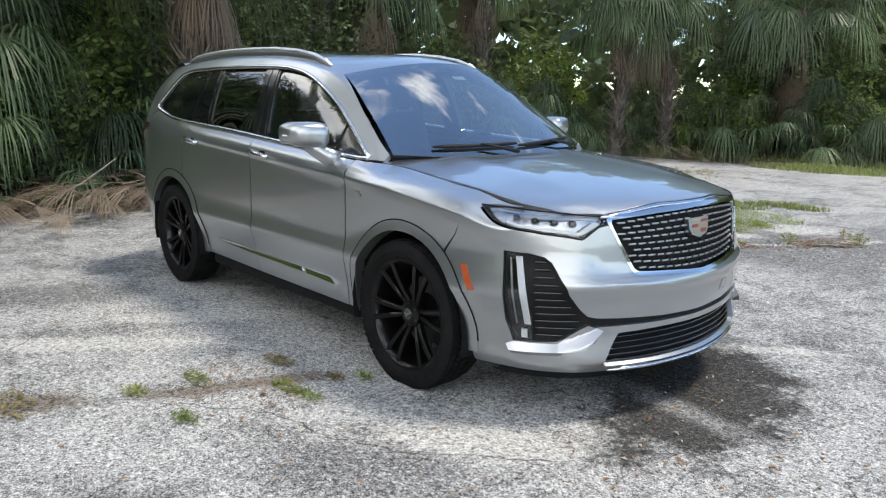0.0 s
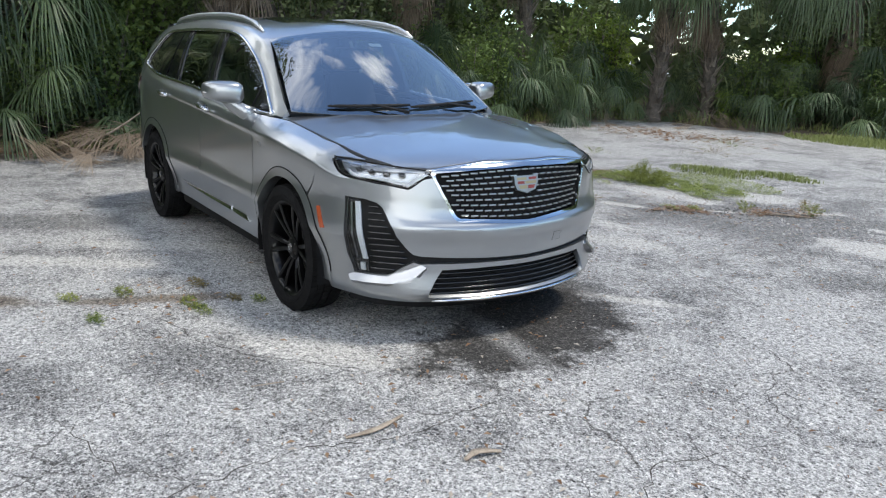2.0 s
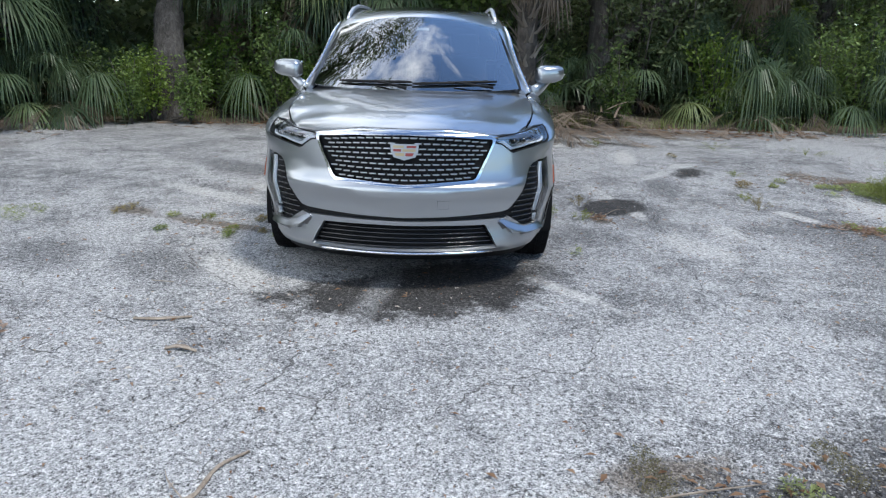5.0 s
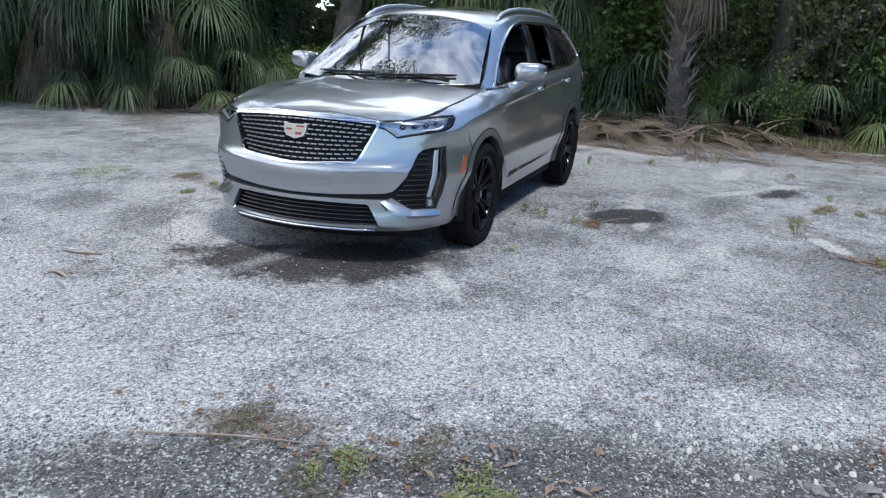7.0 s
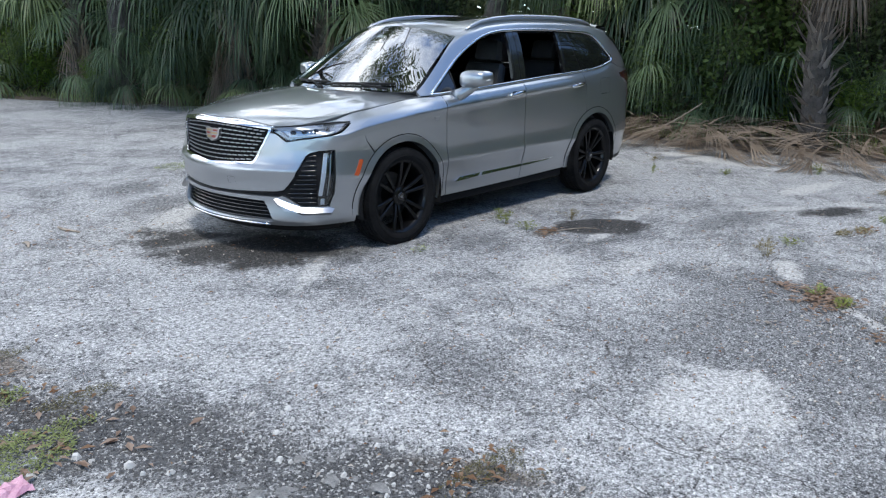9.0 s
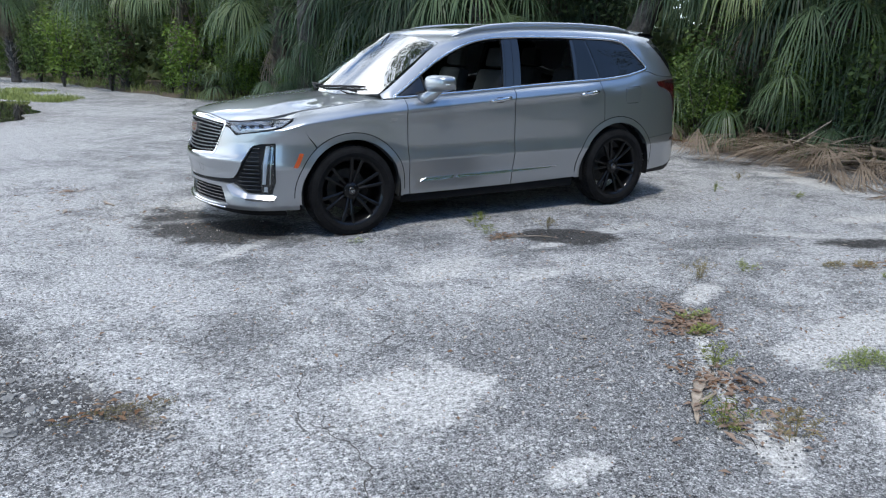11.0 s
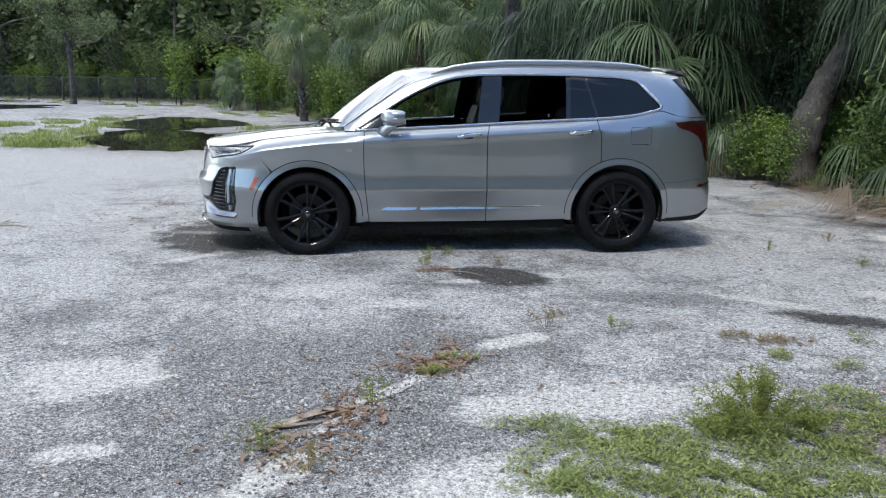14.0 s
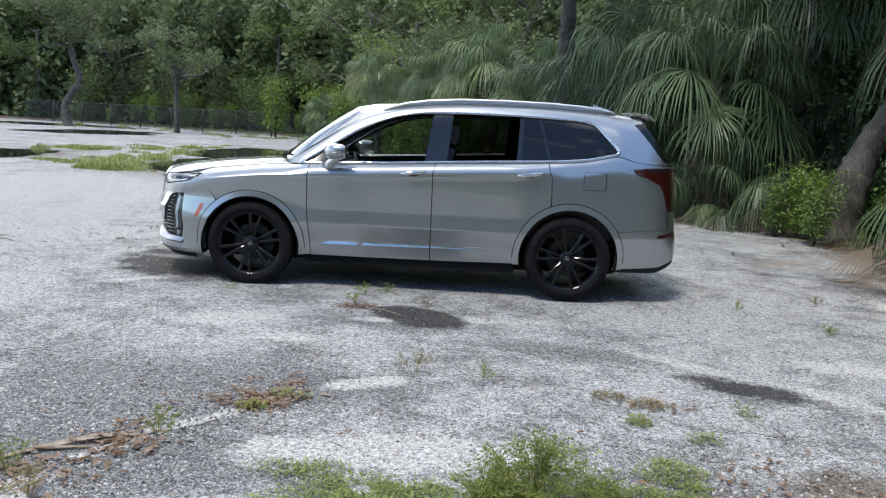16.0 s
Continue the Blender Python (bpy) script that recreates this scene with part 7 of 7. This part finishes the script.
PALE_LEAF = leafy("bleached_leaf", (.34, .29, .24), (.68, .63, .56), .8)
PINK_LEAF = leafy("reddish_leaf", (.20, .125, .085), (.48, .37, .29), .8)
leaf_litter("leaf_litter", [(1.2, 4.2, 1.6, 1.0, 110), (2, 2.5, 4, 3, 260), (3.4, -1.0, 2.0, 2.0, 110)], "bleached pale scraps of leaf on the asphalt", 45, .034, PALE_LEAF)
leaf_litter("leaf_litter", [(.60, 3.82, .30, .20, 130), (.50, 3.58, .10, .20, 40), (1.30, 4.78, .25, .25, 60), (1.05, 4.40, .16, .18, 60), (3.32, -2.04, .14, .10, 26), (-1.75, 4.85, .2, .3, 46), (4.6, 2.2, .35, .4, 40)], "reddish dry leaves in the seam", 46, .06, PINK_LEAF)


def pebbles(name, spots, label, mat, seed):
    r = np.random.RandomState(seed)
    v, f = [], []
    for x, y, rx, ry, turn, n, size in spots:
        c, s = math.cos(radians(turn)), math.sin(radians(turn))
        for i in range(n):
            a, b = rx * (r.rand() * 2 - 1), ry * r.randn() * .6
            px, py = x + a * c - b * s, y + a * s + b * c
            k = size * (.4 + 1.0 * r.rand() ** 2)
            o = len(v)
            t = r.rand() * 6.28
            for j in range(5):
                w = t + j * 1.2566
                q = k * (.7 + .5 * r.rand())
                v.append((px + q * math.cos(w), py + q * math.sin(w) * .8, -.001))
            for j in range(4):
                w = t + .4 + j * 1.5708
                q = k * (.4 + .3 * r.rand())
                v.append((px + q * math.cos(w), py + q * math.sin(w) * .8, k * (.5 + .4 * r.rand())))
            f.append((o + 5, o + 6, o + 7, o + 8))
            f += [(o, o + 1, o + 5), (o + 1, o + 6, o + 5), (o + 1, o + 2, o + 6), (o + 2, o + 7, o + 6), (o + 2, o + 3, o + 7), (o + 3, o + 8, o + 7), (o + 3, o + 4, o + 8), (o + 4, o + 5, o + 8), (o + 4, o, o + 5)]
    return tagged(mesh_part(name, v, f, mat, flat=True), label, "gravel", kind="stuff")


pebbles("gravel", [(4.72, 1.35, 1.2, .32, 114, 4200, .0075), (4.02, 2.95, 1.0, .32, 114, 3800, .0075), (1.1, 4.5, .7, .3, 60, 700, .008), (2, 0, 6, 4, 0, 1600, .006), (-2, 4, 3, 2, 0, 500, .007)], "dark loose gravel from the broken asphalt", DARK_STONE, 51)
pebbles("gravel", [(4.6, 1.5, 1.3, .40, 116, 260, .0060), (3.75, 3.3, 1.2, .35, 116, 260, .0065), (2, 0, 6, 4, 0, 1500, .006), (1, 4.4, 2.0, .8, 0, 500, .009), (-2.2, 4.5, .8, .4, 0, 300, .009), (3.95, 2.9, .5, .25, 116, 90, .014), (4.55, 2.75, .6, .22, 116, 36, .024), (4.80, 2.0, .4, .15, 116, 18, .020)], "pale limestone chips on the asphalt", PALE_STONE, 52)

# long cracks: thin raised ribbons, an open crack's shade put into their dark colour
CRACK_DARK = varied("crack_dark", (.018, .016, .014), (.075, .068, .060), 25, .95)


def crack(pts, width, seed):
    r = np.random.RandomState(seed)
    line = spline([(x, y, 0) for x, y in pts], 14)
    v, f = [], []
    off = 0.0
    for k, p in enumerate(line):
        d = np.asarray(line[min(k + 1, len(line) - 1)]) - np.asarray(line[max(k - 1, 0)])
        n = np.array([-d[1], d[0], 0]) / (math.hypot(d[0], d[1]) + 1e-9)
        off = .70 * off + .013 * r.randn()
        w = .62 * width * (.15 + 1.0 * r.rand()) * min(1, k / 3, (len(line) - 1 - k) / 3) + .0006
        for t, z in ((-1, .0012), (0, .0022), (1, .0012)):
            q = np.asarray(p) + n * (off + w * t)
            v.append((q[0], q[1], z))
    for k in range(len(line) - 1):
        f += [(3 * k, 3 * k + 1, 3 * k + 4, 3 * k + 3), (3 * k + 1, 3 * k + 2, 3 * k + 5, 3 * k + 4)]
    tagged(mesh_part("asphalt_crack", v, f, CRACK_DARK), "thin dark ribbon standing in for an open crack in the asphalt", "crack", kind="stuff")


for k, (pts, w) in enumerate((
        ([(3.42, -2.50), (3.40, -2.27), (3.09, -2.0), (3.06, -1.59), (3.17, -1.15), (3.10, -.6)], .006), ([(3.09, -2.0), (2.8, -2.2), (2.3, -2.35)], .004), ([(.5, 3.5), (.0, 3.28), (-.39, 3.21), (-.75, 3.17), (-1.08, 3.26), (-1.5, 3.42)], .005),
        ([(3.45, 2.55), (3.31, 2.66), (3.2, 2.84), (3.15, 2.99), (3.2, 3.15)], .006), ([(2.85, 2.35), (2.91, 2.49), (3.05, 2.62), (3.2, 2.84)], .005), ([(3.05, 2.62), (2.9, 2.74), (2.77, 2.82), (2.6, 2.8)], .004), ([(2.95, 2.42), (3.12, 2.36), (3.3, 2.4)], .004),
        ([(3.02, 2.81), (3.1, 3.05), (2.95, 3.3)], .004), ([(1.45, 4.95), (1.05, 4.40), (.68, 4.02), (.52, 3.62), (.42, 3.3)], .010), ([(-1.4, 3.6), (-1.75, 3.85), (-2.2, 3.88), (-2.9, 4.1)], .006), ([(2.6, -.9), (1.9, -1.5), (1.3, -1.7), (.6, -2.2)], .005),
        ([(4.1, .2), (3.7, .5), (3.55, .9), (3.1, 1.1)], .004), ([(4.3, -.9), (3.9, -.55), (3.95, -.1)], .004), ([(-.2, 2.9), (.4, 2.95), (.9, 2.85), (1.5, 3.0)], .004), ([(1.9, 2.3), (2.2, 2.6), (2.15, 2.95)], .004), ([(-2.6, 1.6), (-2.1, 2.0), (-1.2, 2.1)], .005),
        ([(2.75, 3.3), (2.95, 3.75), (2.85, 4.2), (3.0, 4.6)], .004), ([(-.9, -1.9), (-.2, -2.6), (.4, -2.9)], .005))):
    crack(pts, w, 200 + k)

# broken lumps of old asphalt in the strip
LUMP = varied("broken_asphalt", (.08, .08, .08), (.30, .296, .285), 40, .95, relief=.6, depth=.006)
lr = np.random.RandomState(83)


def asphalt_lump(x, y, size, turn):
    bm = bmesh.new()
    bmesh.ops.create_icosphere(bm, subdivisions=2, radius=1)
    for p in bm.verts:
        k = 1 + .22 * lr.randn()
        p.co = Vector((p.co.x * size * k, p.co.y * size * .7 * k, max(p.co.z, -.3) * size * .38 * k))
    low = min(p.co.z for p in bm.verts)
    for p in bm.verts:
        p.co.z -= low + .002
    ob = part("asphalt_lump", bm, LUMP, smooth_angle=20)
    ob.matrix_world = pose(x, y, 0, 0, 0, turn)
    tagged(ob, "broken grey lump of old asphalt in the gravel", "rubble", "lumps in the gravel strip")


for i in range(16):
    asphalt_lump(4.02 + .22 * lr.randn() * .8, 3.16 + .16 * lr.randn(), .018 + .026 * lr.rand(), lr.rand() * 180)

# a crumpled scrap among the weeds
SCRAP = varied("pink_film", (.40, .16, .24), (.62, .38, .46), 20, .4)
cr = np.random.RandomState(71)
sc = [(4.82 + .028 * i - .056 + .010 * cr.randn(), 2.28 + .022 * j - .044 + .008 * cr.randn(), .006 + .028 * cr.rand()) for i in range(5) for j in range(5)]
scrap = mesh_part("plastic_scrap", sc, [(i * 5 + j, i * 5 + j + 1, i * 5 + j + 6, i * 5 + j + 5) for i in range(4) for j in range(4)], SCRAP, flat=True)
tagged(scrap, "crumpled pink plastic scrap lying among the weeds", "litter")
